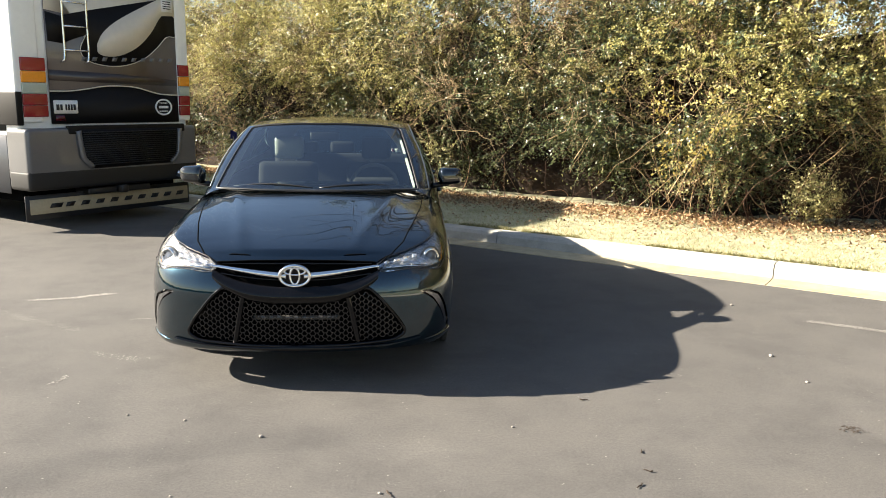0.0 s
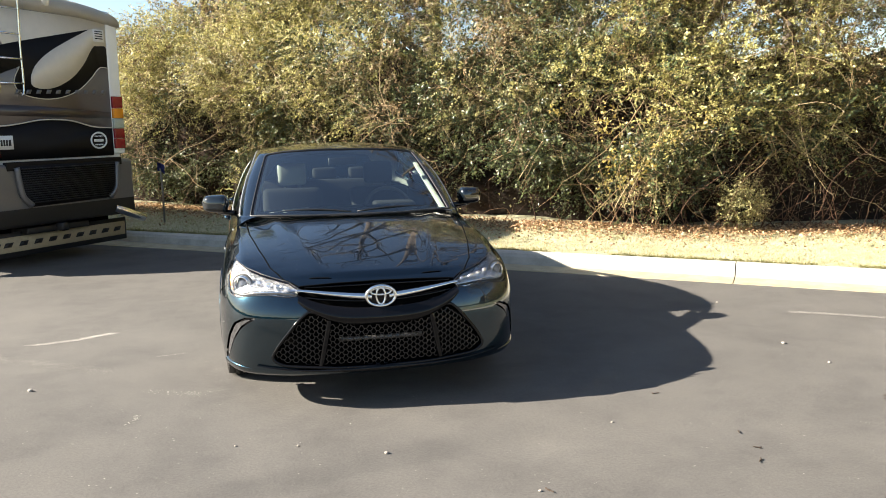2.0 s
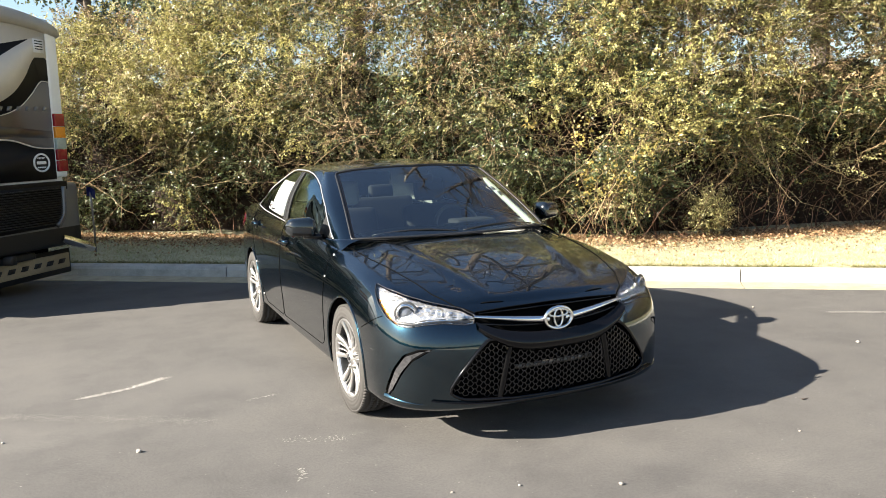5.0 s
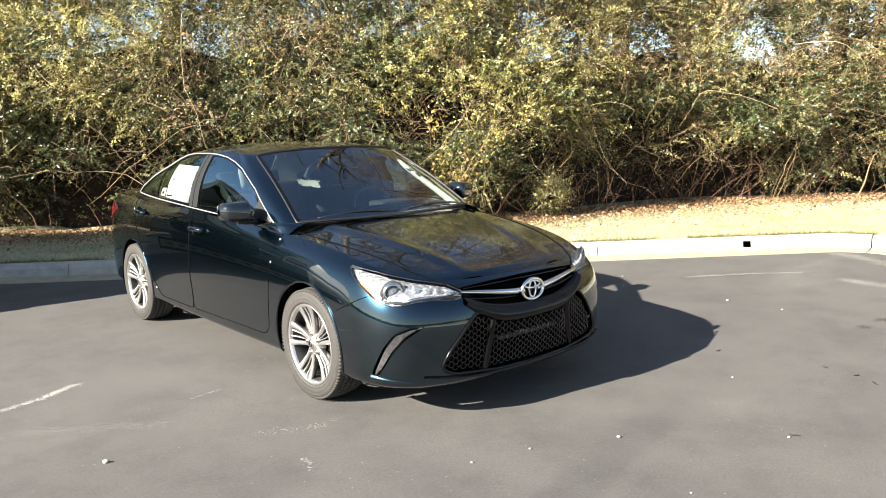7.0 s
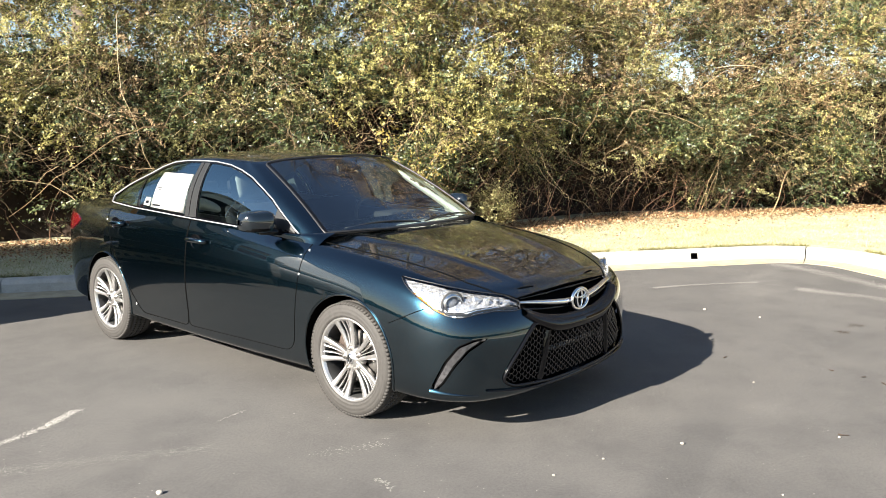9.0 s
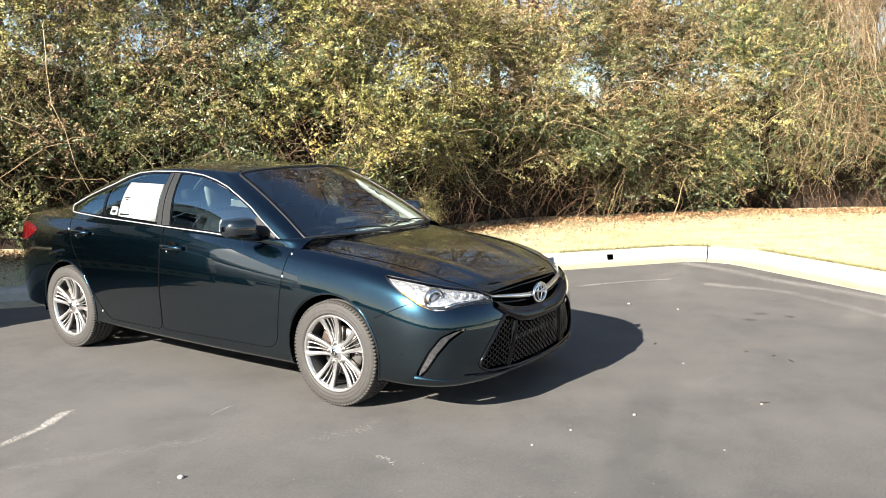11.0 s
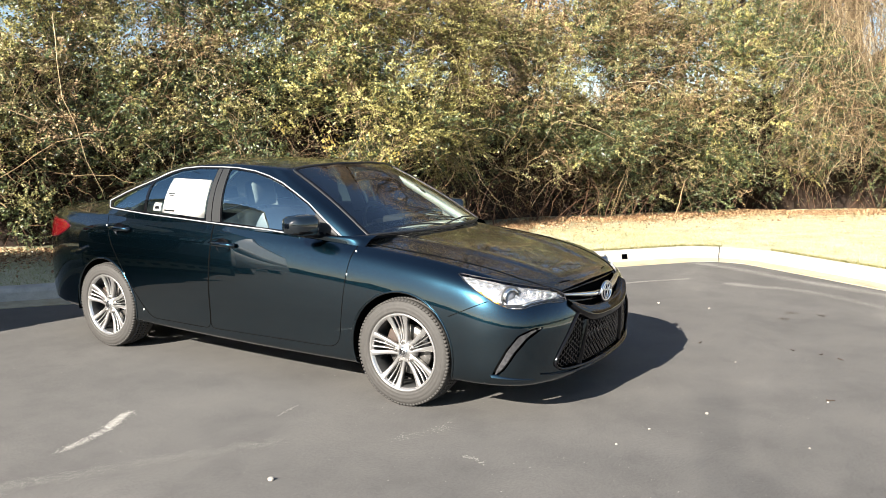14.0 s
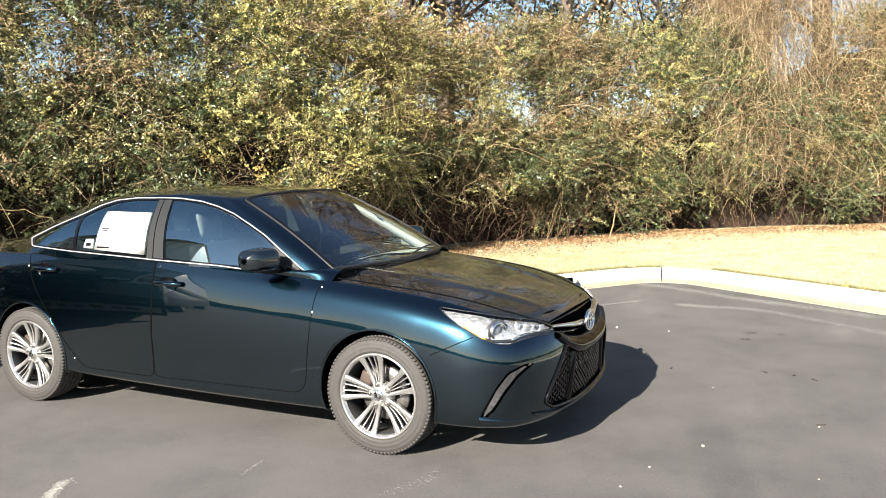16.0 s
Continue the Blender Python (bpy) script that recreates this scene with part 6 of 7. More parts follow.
            tagged(ob, FLOPPY[kind].name.replace("_", " "), kind="stuff")
    # upright stems from the ground
    k = int((6 if m > 7.5 or m < 1.0 else 20) * width)
    l = l0 + (rng.random(k) - 0.5) * width * 1.1
    p, i_, a_ = hedge_at(l)
    dep = rng.uniform(0.05, 1.0, k)
    st = np.column_stack([p + i_ * dep[:, None], np.full(k, 0.12)])
    way = unit(np.column_stack([a_ * rng.normal(size=(k, 1)) * 0.55 - i_ * rng.uniform(-0.2, 0.45, (k, 1)), np.full(k, 1.0)]))
    ob = new("undergrowth", twig_mesh("undergrowth", bent(st, way, rng.uniform(0.35, 1.35, k), rng.uniform(-0.1, 0.4, k), rng.uniform(0.05, 0.24, k)) - inv, rng.uniform(0.003, 0.010, k), STEM))
    ob.parent = sh
    tagged(ob, "bare brown stems", kind="stuff")
    # twigs through the leaves
    k = int(220 * width * top / 4)
    l = l0 + (rng.random(k) - 0.5) * width * 1.15
    z = rng.uniform(1.0 if m > 8.4 or m < 1.0 else 0.4, top + 0.2, k)
    p, i_, a_ = hedge_at(l)
    dep = face_depth(l, z) - 0.10 + rng.random(k) * 0.5
    st = np.column_stack([p + i_ * dep[:, None], z])
    way = unit(np.column_stack([a_ * rng.normal(size=(k, 1)) - i_ * rng.uniform(0.0, 0.6, (k, 1)), rng.normal(size=k) * 0.6 + 0.25]))
    ob = new("brushwood", twig_mesh("brushwood", bent(st, way, rng.uniform(0.15, 0.55, k), rng.uniform(0, 0.15, k), rng.uniform(0.02, 0.06, k), 4) - inv, rng.uniform(0.0014, 0.0034, k), TWIG))
    ob.parent = sh
    tagged(ob, "fine brown twigs", kind="stuff")
    # hanging and arching vines
    k = int((30 if 1.0 < m < 8.4 else 42) * width * (0.25 + vines))
    l = l0 + (rng.random(k) - 0.5) * width * 1.1
    z = rng.uniform(1.3 if m > 8.4 or m < 1.0 else 0.7, top, k) if vines < 2 else rng.uniform(0.9, top + 0.4, k)
    p, i_, a_ = hedge_at(l)
    dep = face_depth(l, z) - 0.22 + rng.random(k) * 0.3
    st = np.column_stack([p + i_ * dep[:, None], z])
    hang = rng.random(k) < 0.6
    wz = np.where(hang, -0.8, 0.25)
    way = unit(np.column_stack([a_ * rng.normal(size=(k, 1)) * 0.7 - i_ * rng.uniform(-0.1, 0.3, (k, 1)), wz + rng.normal(size=k) * 0.3]))
    ln = np.minimum(rng.uniform(0.3, 1.2, k), np.where(hang, z * (0.5 if m > 8.4 or m < 1.0 else 0.8), 9))
    ob = new("vine_tangle", twig_mesh("vine_tangle", bent(st, way, ln, np.where(hang, -0.05, 0.45) * ln, rng.uniform(0.06, 0.2, k), 9) - inv, rng.uniform(0.0016, 0.0040, k), VINE))
    ob.parent = sh
    tagged(ob, "dry straw-coloured vines", kind="stuff")
    # long stout runners looping over the leaf wall
    k = int(7 * width * (0.5 + 0.5 * vines))
    l = l0 + (rng.random(k) - 0.5) * width * 1.1
    z = rng.uniform(0.8, top + 0.1, k)
    p, i_, a_ = hedge_at(l)
    st = np.column_stack([p + i_ * (face_depth(l, z) - 0.22)[:, None], z])
    way = unit(np.column_stack([a_ * rng.normal(size=(k, 1)) - i_ * rng.uniform(-0.1, 0.2, (k, 1)), rng.uniform(-0.5, 0.7, k)]))
    ln = rng.uniform(0.7, 2.0, k)
    ob = new("vine_tangle", twig_mesh("vine_tangle", bent(st, way, ln, np.minimum(0.45 * ln, z * 0.5), rng.uniform(0.08, 0.25, k), 12) - inv, rng.uniform(0.004, 0.009, k), VINE))
    ob.parent = sh
    tagged(ob, "stout pale vine runners", kind="stuff")
    return sh


for row in SHRUBS:
    grow(*row)

# bright golden leaves caught in the vines
p, i_, a_ = hedge_at(np.array([l_of(0.75)]))
gold = thing("golden_vine", "vine with bright golden leaves in the thicket", "vine", at=(float(p[0, 0]), float(p[0, 1]), 0.9))
cards = []
for _ in range(22):
    d = rng.normal() * 0.34
    c0 = np.array([a_[0, 0] * d - i_[0, 0] * 0.30, a_[0, 1] * d - i_[0, 1] * 0.30, rng.uniform(-0.1, 0.85)]) + rng.normal(size=3) * 0.08
    kk = 14
    cards.append(leaf_cards(c0 + rng.normal(size=(kk, 3)) * np.array([0.06, 0.06, 0.07]), unit(rng.normal(size=(kk, 3)) - np.array(SUN_DIR) * 0.8), rng.uniform(0.035, 0.065, kk), 0.34))
ob = new("foliage", quick_mesh("foliage", np.concatenate(cards), [(0, 1, 2), (0, 2, 3)], GOLD))
ob.parent = gold
tagged(ob, "golden leaves", kind="stuff")
k = 14
st = np.column_stack([rng.normal(size=(k, 2)) * 0.25 - i_[0] * 0.25, rng.uniform(-0.75, -0.2, k)])
ob = new("vine_tangle", twig_mesh("vine_tangle", bent(st, unit(np.column_stack([rng.normal(size=(k, 2)) * 0.3, np.ones(k)])), rng.uniform(0.8, 1.5, k), np.zeros(k), rng.uniform(0.05, 0.15, k), 9), rng.uniform(0.003, 0.006, k), VINE))
ob.parent = gold
tagged(ob, "thin pale runners", kind="stuff")

# low round bush with small grey-green leaves at the thicket's foot
p, i_, a_ = hedge_at(np.array([l_of(2.1)]))
low = thing("low_bush", "low round grey-green bush before the thicket", "bush", at=(float(p[0, 0] + i_[0, 0] * 0.1), float(p[0, 1] + i_[0, 1] * 0.1), 0.15))
k = 330
q = unit(rng.normal(size=(k, 3)))
st = np.array([0, 0, 0.36]) + q * np.array([0.10, 0.10, 0.12])
tip = np.array([0, 0, 0.44]) + q * np.array([0.40, 0.40, 0.40]) * rng.uniform(0.6, 1.15, (k, 1))
paths = st[:, None] + (tip - st)[:, None] * np.linspace(0, 1, 4)[None, :, None]
ob = new("brushwood", twig_mesh("brushwood", paths, rng.uniform(0.0012, 0.0024, k), TWIG))
ob.parent = low
tagged(ob, "thin brown twigs", kind="stuff")
t = np.linspace(0.25, 1, 14)[None, :, None]
pt = (st[:, None] + (tip - st)[:, None] * t).reshape(-1, 3) + rng.normal(size=(k * 14, 3)) * 0.015
ob = new("foliage", quick_mesh("foliage", leaf_cards(pt, unit(np.repeat(q, 14, 0) + rng.normal(size=(k * 14, 3)) * 0.5 + np.array([0, 0, 0.4])), rng.uniform(0.018, 0.034, k * 14), 0.3), [(0, 1, 2), (0, 2, 3)], OLIVE))
ob.parent = low
tagged(ob, "small grey-green leaves", kind="stuff")

# brush sheet behind the leaf wall, coloured near black for the thicket's inner shade
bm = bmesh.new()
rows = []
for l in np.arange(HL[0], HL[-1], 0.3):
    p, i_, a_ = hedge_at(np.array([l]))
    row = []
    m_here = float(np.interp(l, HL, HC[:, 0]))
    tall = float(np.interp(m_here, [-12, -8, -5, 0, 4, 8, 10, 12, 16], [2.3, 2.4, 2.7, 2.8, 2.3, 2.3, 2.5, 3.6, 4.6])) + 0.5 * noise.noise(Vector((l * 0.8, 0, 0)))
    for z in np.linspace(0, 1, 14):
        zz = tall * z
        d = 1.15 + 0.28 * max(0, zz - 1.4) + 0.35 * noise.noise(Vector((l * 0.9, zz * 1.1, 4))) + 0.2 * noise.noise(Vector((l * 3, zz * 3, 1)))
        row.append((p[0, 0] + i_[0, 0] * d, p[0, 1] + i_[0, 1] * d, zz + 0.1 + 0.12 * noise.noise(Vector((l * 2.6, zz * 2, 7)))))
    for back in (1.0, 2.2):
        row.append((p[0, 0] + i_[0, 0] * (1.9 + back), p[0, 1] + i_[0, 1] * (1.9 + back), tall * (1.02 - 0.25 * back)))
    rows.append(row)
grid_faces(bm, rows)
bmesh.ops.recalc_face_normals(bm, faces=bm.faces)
M_BRUSH_SHADE = earth("brush_shade", (0.007, 0.004, 0.002), (0.021, 0.011, 0.006), (0.050, 0.026, 0.013))
brush = tagged(new("brush", mesh_from(bm, "brush", M_BRUSH_SHADE)), "brown brush sheet with the thicket's inner shade in its colour", "brush", kind="stuff")
# leaves grown through the brush sheet, so that its outline is ragged
grid_pts = np.array([r[:14] for r in rows])
ri, ci = rng.uniform(0, len(rows) - 2, 90000), 13 * rng.random(90000) ** 0.6
a0, c0 = ri.astype(int), np.minimum(ci.astype(int), 12)
fr, fc = (ri - a0)[:, None], (ci - c0)[:, None]
pt = (grid_pts[a0, c0] * (1 - fr) + grid_pts[a0 + 1, c0] * fr) * (1 - fc) + (grid_pts[a0, c0 + 1] * (1 - fr) + grid_pts[a0 + 1, c0 + 1] * fr) * fc
pt = pt + rng.normal(size=pt.shape) * np.array([0.14, 0.14, 0.12])
for half, mt in ((pt[:45000], OLIVE), (pt[45000:], GREEN)):
    ob = new("brush_foliage", quick_mesh("brush_foliage", leaf_cards(half, unit(rng.normal(size=half.shape) + np.array([-0.5, -0.4, 0.5])), rng.uniform(0.03, 0.055, len(half)), 0.3), [(0, 1, 2), (0, 2, 3)], mt))
    ob.parent = brush
    tagged(ob, mt.name.replace("_", " "), kind="stuff")


# ---- trees behind the thicket ----
def tree(m, n, height, girth, words, crown=None, limbs=7, seed=1, dense=True):
    r = np.random.default_rng(seed)
    o = lot(m, n, 0.2)
    tr = thing("tree", words, "tree", "trees behind the thicket", at=tuple(o))
    b = bmesh.new()
    lean = r.normal(size=2) * 0.03
    pts = [(lean[0] * z * z / height + 0.05 * math.sin(z * 1.3 + seed), lean[1] * z * z / height, z) for z in np.linspace(-0.3, height, 14)]
    tube(b, pts, girth, 9, False, lambda t: 1.15 - 0.9 * t)
    for v in b.verts:
        v.co.x += 0.02 * noise.noise(v.co * 2.3)
    part("trunk", b, BARK, tr)
    b = bmesh.new()
    ends = []
    for i in range(limbs):
        z = height * (0.24 + 0.72 * i / limbs) + r.normal() * 0.2
        q = r.random() * 6.28
        ln = height * (0.20 + 0.14 * r.random()) * (1.1 - 0.6 * i / limbs)
        p0 = Vector(np.array([np.interp(z, [c[2] for c in pts], [c[0] for c in pts]), np.interp(z, [c[2] for c in pts], [c[1] for c in pts]), z]))
        d = Vector((math.cos(q), math.sin(q), 0.45 + 0.4 * r.random()))
        path = [p0 + d * ln * t + Vector((0, 0, 0.12 * ln * t * t)) + Vector(r.normal(size=3) * 0.05 * ln * t) for t in np.linspace(0, 1, 7)]
        tube(b, path, girth * 0.42, 6, False, lambda t: 1.05 - 0.85 * t)
        for j in range(5):
            t = 0.3 + 0.14 * j
            q0 = path[min(6, int(t * 6))]
            d2 = (d * 0.6 + Vector(r.normal(size=3) * 0.6)).normalized()
            sub = [q0 + d2 * ln * 0.5 * s + Vector(r.normal(size=3) * 0.04 * ln * s) for s in np.linspace(0, 1, 5)]
            tube(b, sub, girth * 0.16, 4, False, lambda t: 1.0 - 0.8 * t)
            for k in range(3):
                q1 = sub[1 + k]
                d3 = (d2 * 0.5 + Vector(r.normal(size=3) * 0.7)).normalized()
                tube(b, [q1 + d3 * ln * 0.28 * s for s in (0, 0.5, 1)], girth * 0.07, 3, False, lambda t: 1.0 - 0.8 * t)
            ends.append(sub[-1])
            ends.append(sub[2])
    part("branchwork", b, BOUGH, tr)
    if crown:
        cards = []
        for e in ends:
            k = 170 if dense else 60
            q = unit(r.normal(size=(k, 3)))
            pt = np.array(e) + q * (r.random(k) ** 0.5)[:, None] * height * 0.085
            nr = unit(q + r.normal(size=(k, 3)) * 0.8 + np.array([0, 0, 0.4]))
            cards.append(leaf_cards(pt, nr, r.uniform(0.06, 0.13, k), 0.3))
        ob = new("crown", quick_mesh("crown", np.concatenate(cards), [(0, 1, 2), (0, 2, 3)], crown))
        ob.parent = tr
        tagged(ob, "many small leaves", kind="stuff")
    return tr


TREES = [
    (-11.5, 12.0, 7.5, 0.15, "dark evergreen tree standing behind the thicket", GREEN),
    (-8.6, 11.0, 6.5, 0.14, "dark evergreen tree standing behind the thicket", GREEN),
    (-6.6, 12.5, 12.0, 0.20, "tall bare tree with silhouette-dark boughs behind the thicket", None),
    (-4.2, 10.5, 13.0, 0.22, "tall bare tree with silhouette-dark boughs behind the thicket", None),
    (-2.4, 12.5, 8.0, 0.12, "olive-leaved tree behind the thicket", OLIVE),
    (-1.2, 11.0, 13.0, 0.20, "tall bare tree with silhouette-dark boughs behind the thicket", None),
    (0.9, 10.6, 13.0, 0.20, "tall straight grey-brown trunk behind the thicket", None),
    (2.4, 12.4, 11.0, 0.13, "bare grey-brown tree behind the thicket", None),
    (4.4, 10.8, 12.0, 0.18, "tall straight grey-brown trunk behind the thicket", None),
    (5.6, 10.5, 12.0, 0.17, "tall straight grey-brown trunk behind the thicket", None),
    (6.8, 12.6, 11.0, 0.12, "bare grey-brown tree behind the thicket", None),
    (8.6, 10.4, 12.0, 0.18, "tall straight grey-brown trunk behind the thicket", None),
    (10.2, 11.0, 9.5, 0.15, "olive-leaved tree behind the thicket", OLIVE),
    (12.2, 10.2, 9.5, 0.16, "dark evergreen tree standing behind the thicket", GREEN),
    (15.0, 8.6, 19.0, 0.24, "tall tan-leaved tree behind the thicket", TAN),
    (18.0, 6.0, 20.0, 0.25, "tall tan-leaved tree behind the thicket", OLIVE),
    (16.4, 11.5, 19.0, 0.22, "dark evergreen tree standing behind the thicket", GREEN),
    (19.5, 2.8, 19.0, 0.24, "tall tan-leaved tree behind the thicket", TAN),
    (7.4, 15.8, 12.0, 0.16, "bare grey-brown tree behind the thicket", None),
    (-0.2, 15.5, 12.0, 0.15, "bare grey-brown tree behind the thicket", None),
]
for i, (m, n, h, g, w, c) in enumerate(TREES):
    tree(m, n, h, g, w, c or (TAN if m > 2 else None), 9 if c else 11, i + 3, c is not None)

# the tree under a curtain of hanging vines at the lawn's far corner
vt = tree(11.7, 8.3, 10.5, 0.22, "tree draped in a curtain of dry hanging vines", TAN, 9, 77, False)
o = np.array(vt.matrix_basis.translation)
k = 4200
u, w = rng.uniform(-1.7, 3.0, k), rng.uniform(-1.3, 0.5, k) - 0.85
u = np.where(rng.random(k) < 0.25, rng.normal(size=k) * 0.25 - 0.9, u)
z0 = rng.uniform(1.9, 6.8, k)
st = np.column_stack([u * A2[0] + (w - 0.22 * u) * B2[0], u * A2[1] + (w - 0.22 * u) * B2[1], z0])
way = unit(np.column_stack([rng.normal(size=(k, 2)) * 0.30, np.full(k, -1.0)]))
ln = np.minimum(rng.uniform(0.5, 2.2, k), z0 - 1.0)
ob = new("hanging_vines", twig_mesh("hanging_vines", bent(st, way, ln, 0 * ln, rng.uniform(0.10, 0.46, k), 12), rng.uniform(0.002, 0.0065, k) * np.where(rng.random(k) < 0.08, 2.0, 1.0), STRAW))
ob.parent = vt
tagged(ob, "curtain of straw-coloured vines", kind="stuff")

cards = []
for _ in range(26):
    c0 = np.array([rng.normal() * 0.9, rng.normal() * 0.9, rng.uniform(1.2, 5.0)])
    kk = 420
    q3 = unit(rng.normal(size=(kk, 3)))
    cards.append(leaf_cards(c0 + q3 * (rng.random(kk) ** 0.5)[:, None] * np.array([0.3, 0.3, 0.5]), unit(rng.normal(size=(kk, 3))), rng.uniform(0.03, 0.06, kk), 0.3))
ob = new("clinging_leaves", quick_mesh("clinging_leaves", np.concatenate(cards), [(0, 1, 2), (0, 2, 3)], TAN))
ob.parent = vt
tagged(ob, "dry tan leaves among the vines", kind="stuff")

# pale crooked branch leaning out over the lawn
bm = bmesh.new()
foot = lot(7.0, 6.95, 0.14)
tube(bm, [foot + Vector(d) for d in ((0, 0, 0), (0.10, -0.05, 0.16), (0.22, -0.08, 0.34), (0.30, -0.1, 0.58), (0.42, -0.12, 0.76), (0.60, -0.15, 0.84))], 0.016, 7, False, lambda t: 1.0 - 0.6 * t)
tagged(new("branch", mesh_from(bm, "branch", VINE)), "pale crooked bare branch at the thicket's foot", "branch")

# bare tree across the lot, which throws faint branch shadows on the asphalt
bt = tree(0, 0, 12.0, 0.07, "bare tree on the far side of the lot", None, 10, 41)
bt.matrix_basis = pose(-22.9, -0.4, 0)
bt["group"] = "trees across the lot"

# thick crooked stems arching out of the hollows
for i in range(26):
    l = rng.uniform(l_of(0.8), l_of(8.5))
    p, i_, a_ = hedge_at(np.array([l]))
    foot = np.array([*(p[0] + i_[0] * rng.uniform(0.0, 0.5)), 0.14])
    a = np.array([*a_[0], 0.0]) * rng.choice([-1, 1])
    o = np.array([*(-i_[0]), 0.0])
    hgt, run = rng.uniform(0.3, 1.3), rng.uniform(0.3, 1.3)
    pts = [foot + a * run * t + o * 0.25 * math.sin(3 * t) + np.array([0, 0, hgt * math.sin(2.0 * t)]) + rng.normal(size=3) * 0.03 * (t > 0) for t in np.linspace(0, 1, 8)]
    b = bmesh.new()
    tube(b, [tuple(q) for q in catmull(pts, 22)], rng.uniform(0.004, 0.010), 6, False, lambda t: 1.0 - 0.6 * t)
    tagged(new("bare_stem", mesh_from(b, "bare_stem", STEM if i % 5 else VINE)), "thick crooked bare stem arching from the thicket", "stem", "bare stems of the thicket")

# ---- grass, litter ----
def scatter_grass(k, m0, m1, n0, n1, hgt):
    m, n = rng.uniform(m0, m1, k), rng.uniform(n0, n1, k)
    ok = (n > EDGE_N + 0.50) | (m > EDGE_M + 0.50)
    m, n = m[ok], n[ok]
    k = len(m)
    c = np.column_stack([m * A2[0] + n * B2[0], m * A2[1] + n * B2[1], [ground_z(a, b) - 0.005 for a, b in zip(m, n)]])
    q = rng.uniform(0, 6.28, k)
    w = np.column_stack([np.cos(q), np.sin(q), np.zeros(k)]) * rng.uniform(0.003, 0.006, k)[:, None]
    tip = c + np.column_stack([rng.normal(size=(k, 2)) * hgt * 0.7, rng.uniform(0.4, 1.0, k) * hgt])
    return np.stack([c - w, c + w, tip], 1)


gr = np.concatenate([scatter_grass(42000, -9, 6, 4.1, 6.6, 0.045), scatter_grass(42000, 4, 13, -3, 7.6, 0.05)])
tagged(new("grass", quick_mesh("grass", gr, [(0, 1, 2)], M_GRASS)), "short dry straw-coloured grass", "grass", kind="stuff")
k = 16000
kp = np.array([q for q in kerb_path(0.495) if q[1] > -5])
kl = np.concatenate([[0], np.cumsum(np.linalg.norm(np.diff(kp, axis=0), axis=1))])
u = rng.uniform(kl[-1] - 26, kl[-1], k)
u = u[np.array([noise.noise(Vector((v * 1.1, 0, 3))) for v in u]) > -0.12]
k = len(u)
m, n = np.interp(u, kl, kp[:, 0]), np.interp(u, kl, kp[:, 1])
off = np.abs(rng.normal(size=k)) * 0.03
m, n = m + off * 0.7, n + off * 0.7
c = np.column_stack([m * A2[0] + n * B2[0], m * A2[1] + n * B2[1], np.full(k, 0.145)])
q = rng.uniform(0, 6.28, k)
w = np.column_stack([np.cos(q), np.sin(q), np.zeros(k)]) * 0.005
tip = c + np.column_stack([rng.normal(size=(k, 2)) * 0.03, rng.uniform(0.015, 0.05, k)])
tagged(new("kerb_grass", quick_mesh("kerb_grass", np.stack([c - w, c + w, tip], 1), [(0, 1, 2)], M_FRINGE)), "ragged fringe of grass along the kerb's back edge", "grass", kind="stuff")
k = 44000
l = rng.uniform(l_of(-10), l_of(15), k)
p, i_, a_ = hedge_at(l)
dep = -np.abs(rng.normal(size=k)) * 0.55 + 0.5
dep[:1500] = rng.uniform(-1.7, 0, 1500)
c = np.column_stack([p + i_ * dep[:, None], np.zeros(k)])
mn = np.column_stack([c[:, :2] @ A2, c[:, :2] @ B2])
c[:, 2] = [ground_z(a, b) + 0.012 for a, b in mn] + rng.random(k) * 0.05
ok = (mn[:, 1] > EDGE_N + 0.5) | (mn[:, 0] > EDGE_M + 0.5)
c = c[ok]
nr = unit(rng.normal(size=(len(c), 3)) * 0.5 + np.array([0, 0, 1.0]))
tagged(new("leaf_litter", quick_mesh("leaf_litter", leaf_cards(c, nr, rng.uniform(0.022, 0.052, len(c)), 0.33), [(0, 1, 2), (0, 2, 3)], M_LITTER)), "fallen brown leaves along the thicket's foot", "leaves", kind="stuff")

# ---- marks and bits on the asphalt ----
M_CHALK = plain("chalk_scrape", (0.55, 0.53, 0.48), 0.9, 0, 0, 90, 0.3, 0.2)
# for sand and grit, and for one painted streak of sunlight
M_SAND_LIGHT = plain("pale_sand_and_light", (0.32, 0.305, 0.28), 0.95, 0, 0, 90, 0.25, 0.3)
M_PEBBLE = plain("pale_pebble", (0.36, 0.33, 0.29), 0.85, 0, 0, 50, 0.3, 0.3)
M_TWIG = plain("dark_twig", (0.05, 0.035, 0.025), 0.9)


def flakes(k, path, spread, size, z=0.0015):
    """Small flat irregular flecks along a path."""
    t = rng.random(k)
    p = catmull(path, 200)[(t * 199).astype(int)]
    c = np.column_stack([p[:, 0] + rng.normal(size=k) * spread, p[:, 1] + rng.normal(size=k) * spread * 0.8, np.full(k, z) + rng.random(k) * 0.002])
    q = rng.uniform(0, 6.28, k)
    s = rng.uniform(0.4, 1.0, k) * size
    out = []
    for j in range(5):
        a = q + j * 1.2566
        r = s * rng.uniform(0.5, 1.1, k)
        out.append(c + np.column_stack([np.cos(a) * r * 1.5, np.sin(a) * r, np.zeros(k)]))
    return np.stack(out, 1)


def fleck_thing(name, words, cat, k, path, spread, size, mat):
    me = quick_mesh(name, flakes(k, path, spread, size), [(0, 1, 2, 3, 4)], mat)
    tagged(new(name, me), words, cat, kind="stuff")


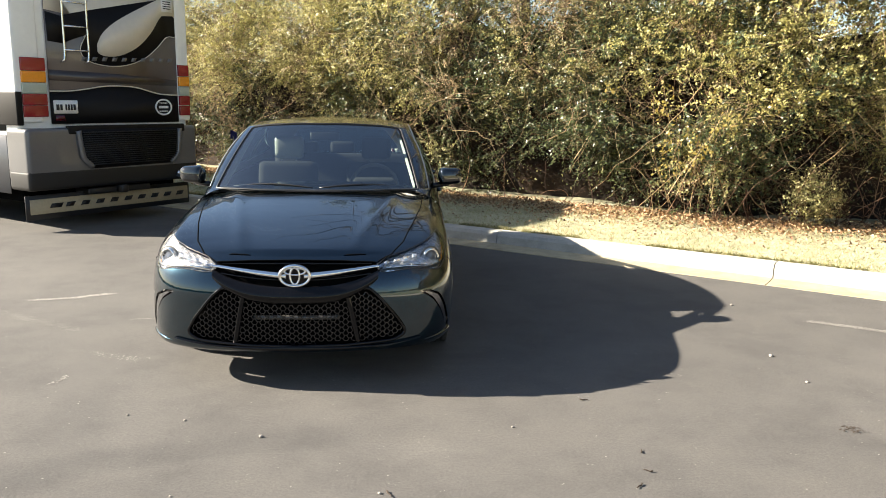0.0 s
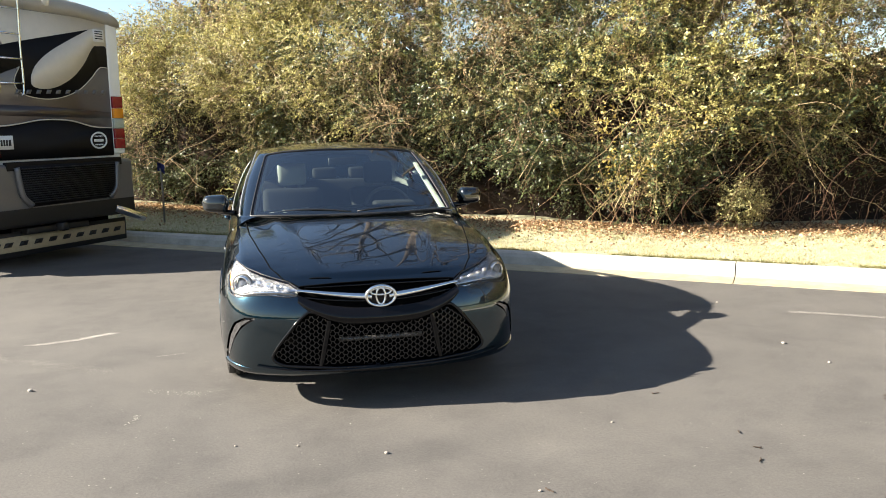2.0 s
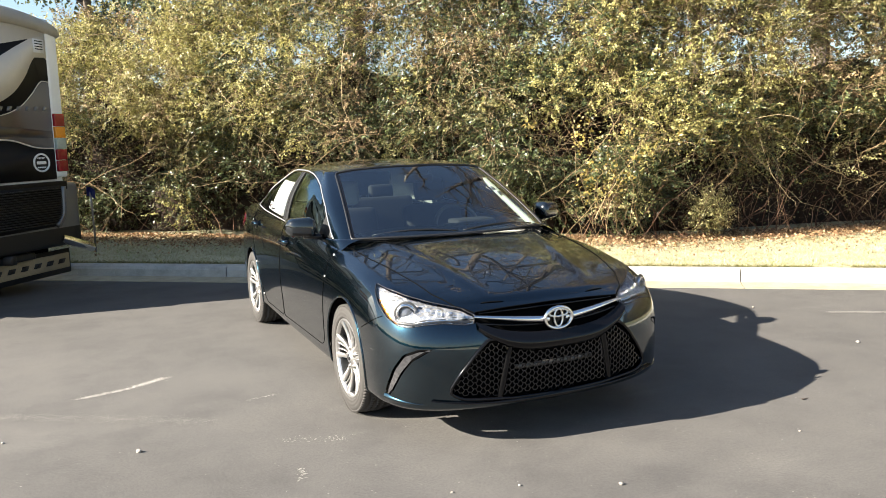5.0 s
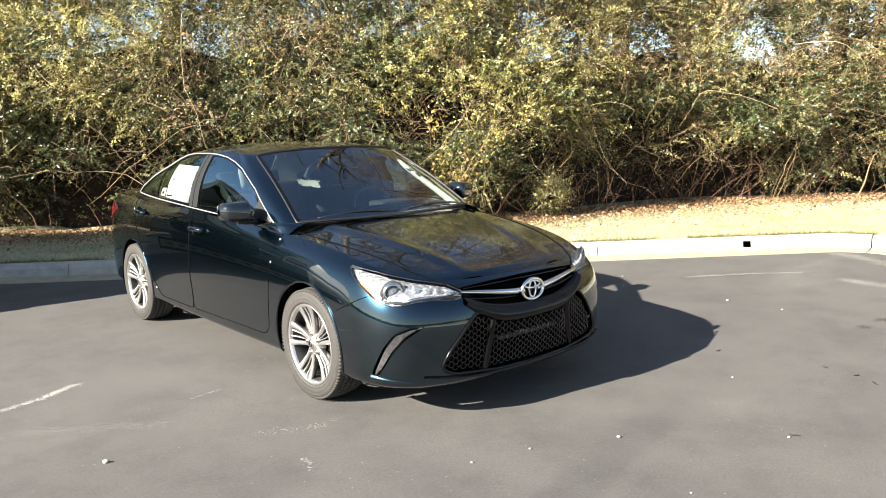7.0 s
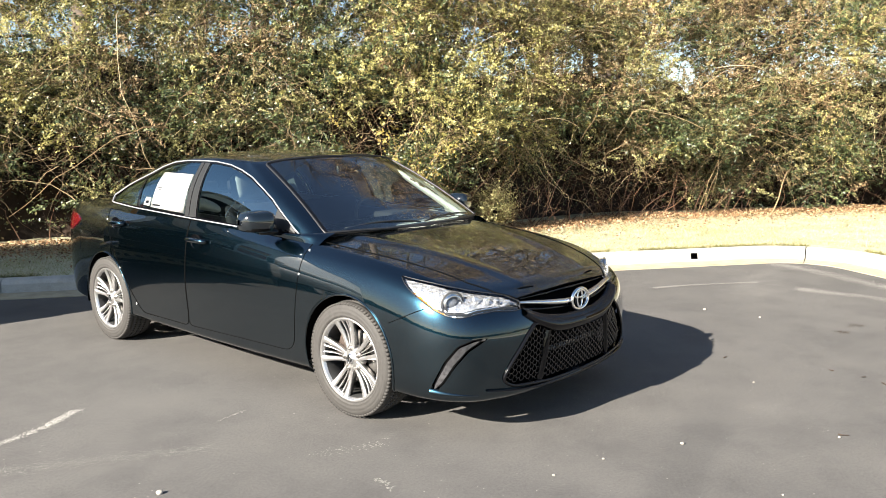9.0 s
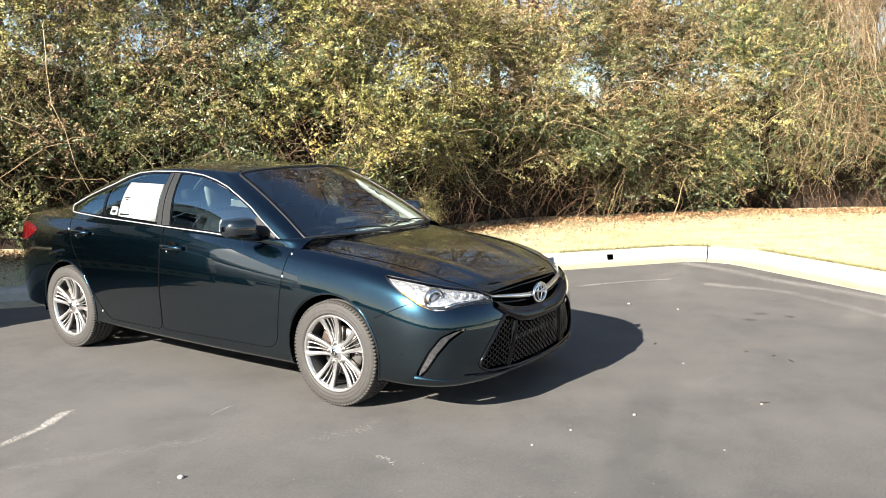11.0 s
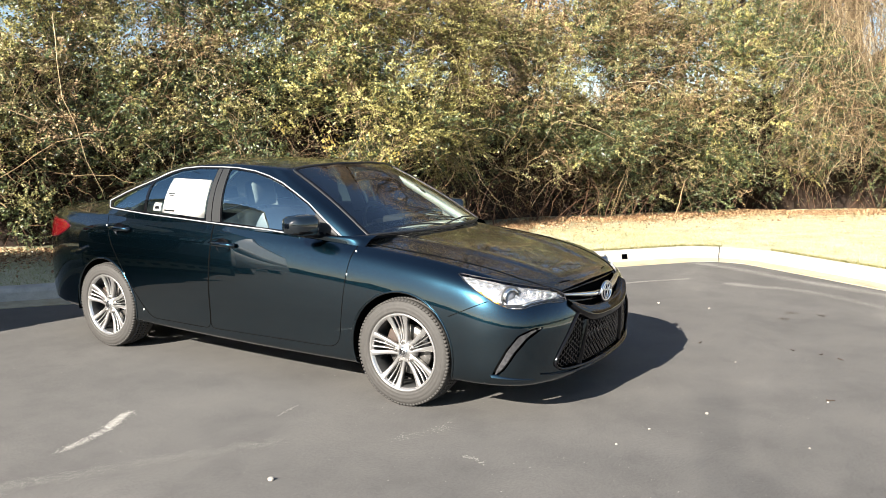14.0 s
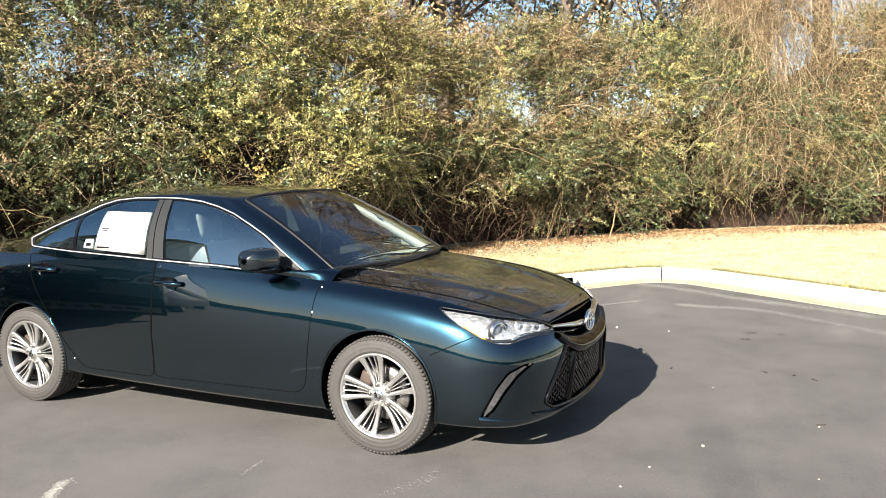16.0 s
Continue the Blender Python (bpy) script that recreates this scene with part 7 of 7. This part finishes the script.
fleck_thing("chalk_mark", "pale crumbly chalk scrape on the asphalt", "scrape", 620, [(-2.38, 1.09), (-2.2, 1.13), (-2.05, 1.18), (-1.93, 1.25), (-1.82, 1.305)], 0.019, 0.0052, M_CHALK)
fleck_thing("sand_light_mark", "thin drift of pale sand on the asphalt by the kerb", "sand", 3600, [(3.69, 0.41), (4.12, 0.13), (4.63, -0.29)], 0.022, 0.0043, M_SAND_LIGHT)
fleck_thing("sand_light_mark", "long thin drift of pale sand across the asphalt", "sand", 10000, [(4.52, -0.75), (4.48, -1.02), (4.44, -1.57), (3.85, -2.37), (3.3, -3.0)], 0.055, 0.0045, M_SAND_LIGHT)
fleck_thing("sand_light_mark", "broad drift of pale sand in the lot's corner", "sand", 19000, [(5.96, -0.05), (5.69, -0.60), (5.13, -1.40), (4.85, -1.94), (4.4, -2.7)], 0.07, 0.0047, M_SAND_LIGHT)
fleck_thing("oil_spot", "small dark oil spots on the asphalt", "stain", 45, [(2.86, -1.58), (2.90, -1.60)], 0.03, 0.008, M_TWIG)
fleck_thing("oil_spot", "small dark oil spots on the asphalt", "stain", 45, [(3.16, -1.58), (3.19, -1.63)], 0.03, 0.008, M_TWIG)
fleck_thing("oil_spot", "small dark oil spots on the asphalt", "stain", 45, [(3.17, -1.84), (3.20, -1.87)], 0.025, 0.007, M_TWIG)
fleck_thing("sand_light_mark", "faint pale scuff on the asphalt before the front wheel", "scuff", 90, [(-1.35, -0.28), (-1.2, -0.35), (-1.05, -0.42)], 0.03, 0.005, M_SAND_LIGHT)
fleck_thing("sand_light_mark", "faint star-shaped scuff on the asphalt", "scuff", 60, [(-1.38, -0.70), (-1.38, -0.78), (-1.42, -0.86)], 0.01, 0.005, M_SAND_LIGHT)
# sunlit gap between branch shadows, painted with pale flecks
fleck_thing("sand_light_mark", "long faint streak of painted sunlight between branch shadows on the asphalt", "sand", 4600, [(-3.3, 1.19), (-2.92, 0.987), (-2.63, 0.825), (-2.16, 0.544), (-1.67, 0.21)], 0.045, 0.0023, M_SAND_LIGHT)
fleck_thing("sand_light_mark", "short pale scratch on the asphalt beside the car", "scuff", 60, [(-1.416, 0.513), (-1.31, 0.53), (-1.208, 0.546)], 0.006, 0.0045, M_SAND_LIGHT)
fleck_thing("dust_speckle", "scattered pale grit on the asphalt", "grit", 900, [(-3.5, -3), (-2, 0), (0, -2), (2, -1), (4, 0), (3, -2), (-3, 3)], 1.1, 0.0045, M_SAND_LIGHT)


def pebble(x, y, r, mat, words, cat):
    b = bmesh.new()
    bmesh.ops.create_icosphere(b, subdivisions=2, radius=r)
    for v in b.verts:
        v.co *= 1 + 0.35 * noise.noise(v.co * (1.3 / r) + Vector((x, y, 0)))
        v.co.z *= 0.7
    ob = new("pebble", mesh_from(b, "pebble", mat))
    ob.location = (x, y, r * 0.42)
    tagged(ob, words, cat, "pebbles on the asphalt")


for x, y, r in ((-2.09, -0.08, 0.015), (-0.09, -1.60, 0.011), (3.0, -0.41, 0.014), (2.99, -0.90, 0.010), (3.28, 0.90, 0.011), (0.50, -2.18, 0.008), (-2.77, 0.43, 0.009), (-2.86, 0.40, 0.007), (-0.82, -1.31, 0.007), (-0.51, -1.39, 0.007), (-0.36, -2.18, 0.006), (1.15, -1.51, 0.007)):
    pebble(x, y, r, M_PEBBLE, "small pale pebble on the asphalt", "pebble")
for i, (x, y) in enumerate(((1.595, -1.153), (1.72, -1.81), (1.69, -2.01), (1.61, -2.15), (0.54, -2.19))):
    b = bmesh.new()
    q = i * 1.3
    tube(b, [(x + 0.022 * t * math.cos(q), y + 0.022 * t * math.sin(q) + 0.005 * math.sin(5 * t), 0.004 + 0.003 * abs(t)) for t in (-1, -0.4, 0.2, 0.7, 1)], 0.004, 5, False, lambda t: 1 - 0.5 * t)
    tagged(new("twig_bit", mesh_from(b, "twig_bit", M_TWIG)), "dark bit of twig on the asphalt", "twig", "bits of twig on the asphalt")

# weep hole in the kerb
b = bmesh.new()
w = 0.045
rows = [[lot(3.93 + a, EDGE_N + 0.316 + d, z) for a in (-w, w)] for d, z in ((-0.013, 0.045), (0.001, 0.115))]
grid_faces(b, rows)
bmesh.ops.solidify(b, geom=b.faces[:], thickness=0.006)
drain = thing("weep_hole", "dark square weep hole in the kerb's face", "drain", kind="structure")
part("opening", b, M_DARK, drain)
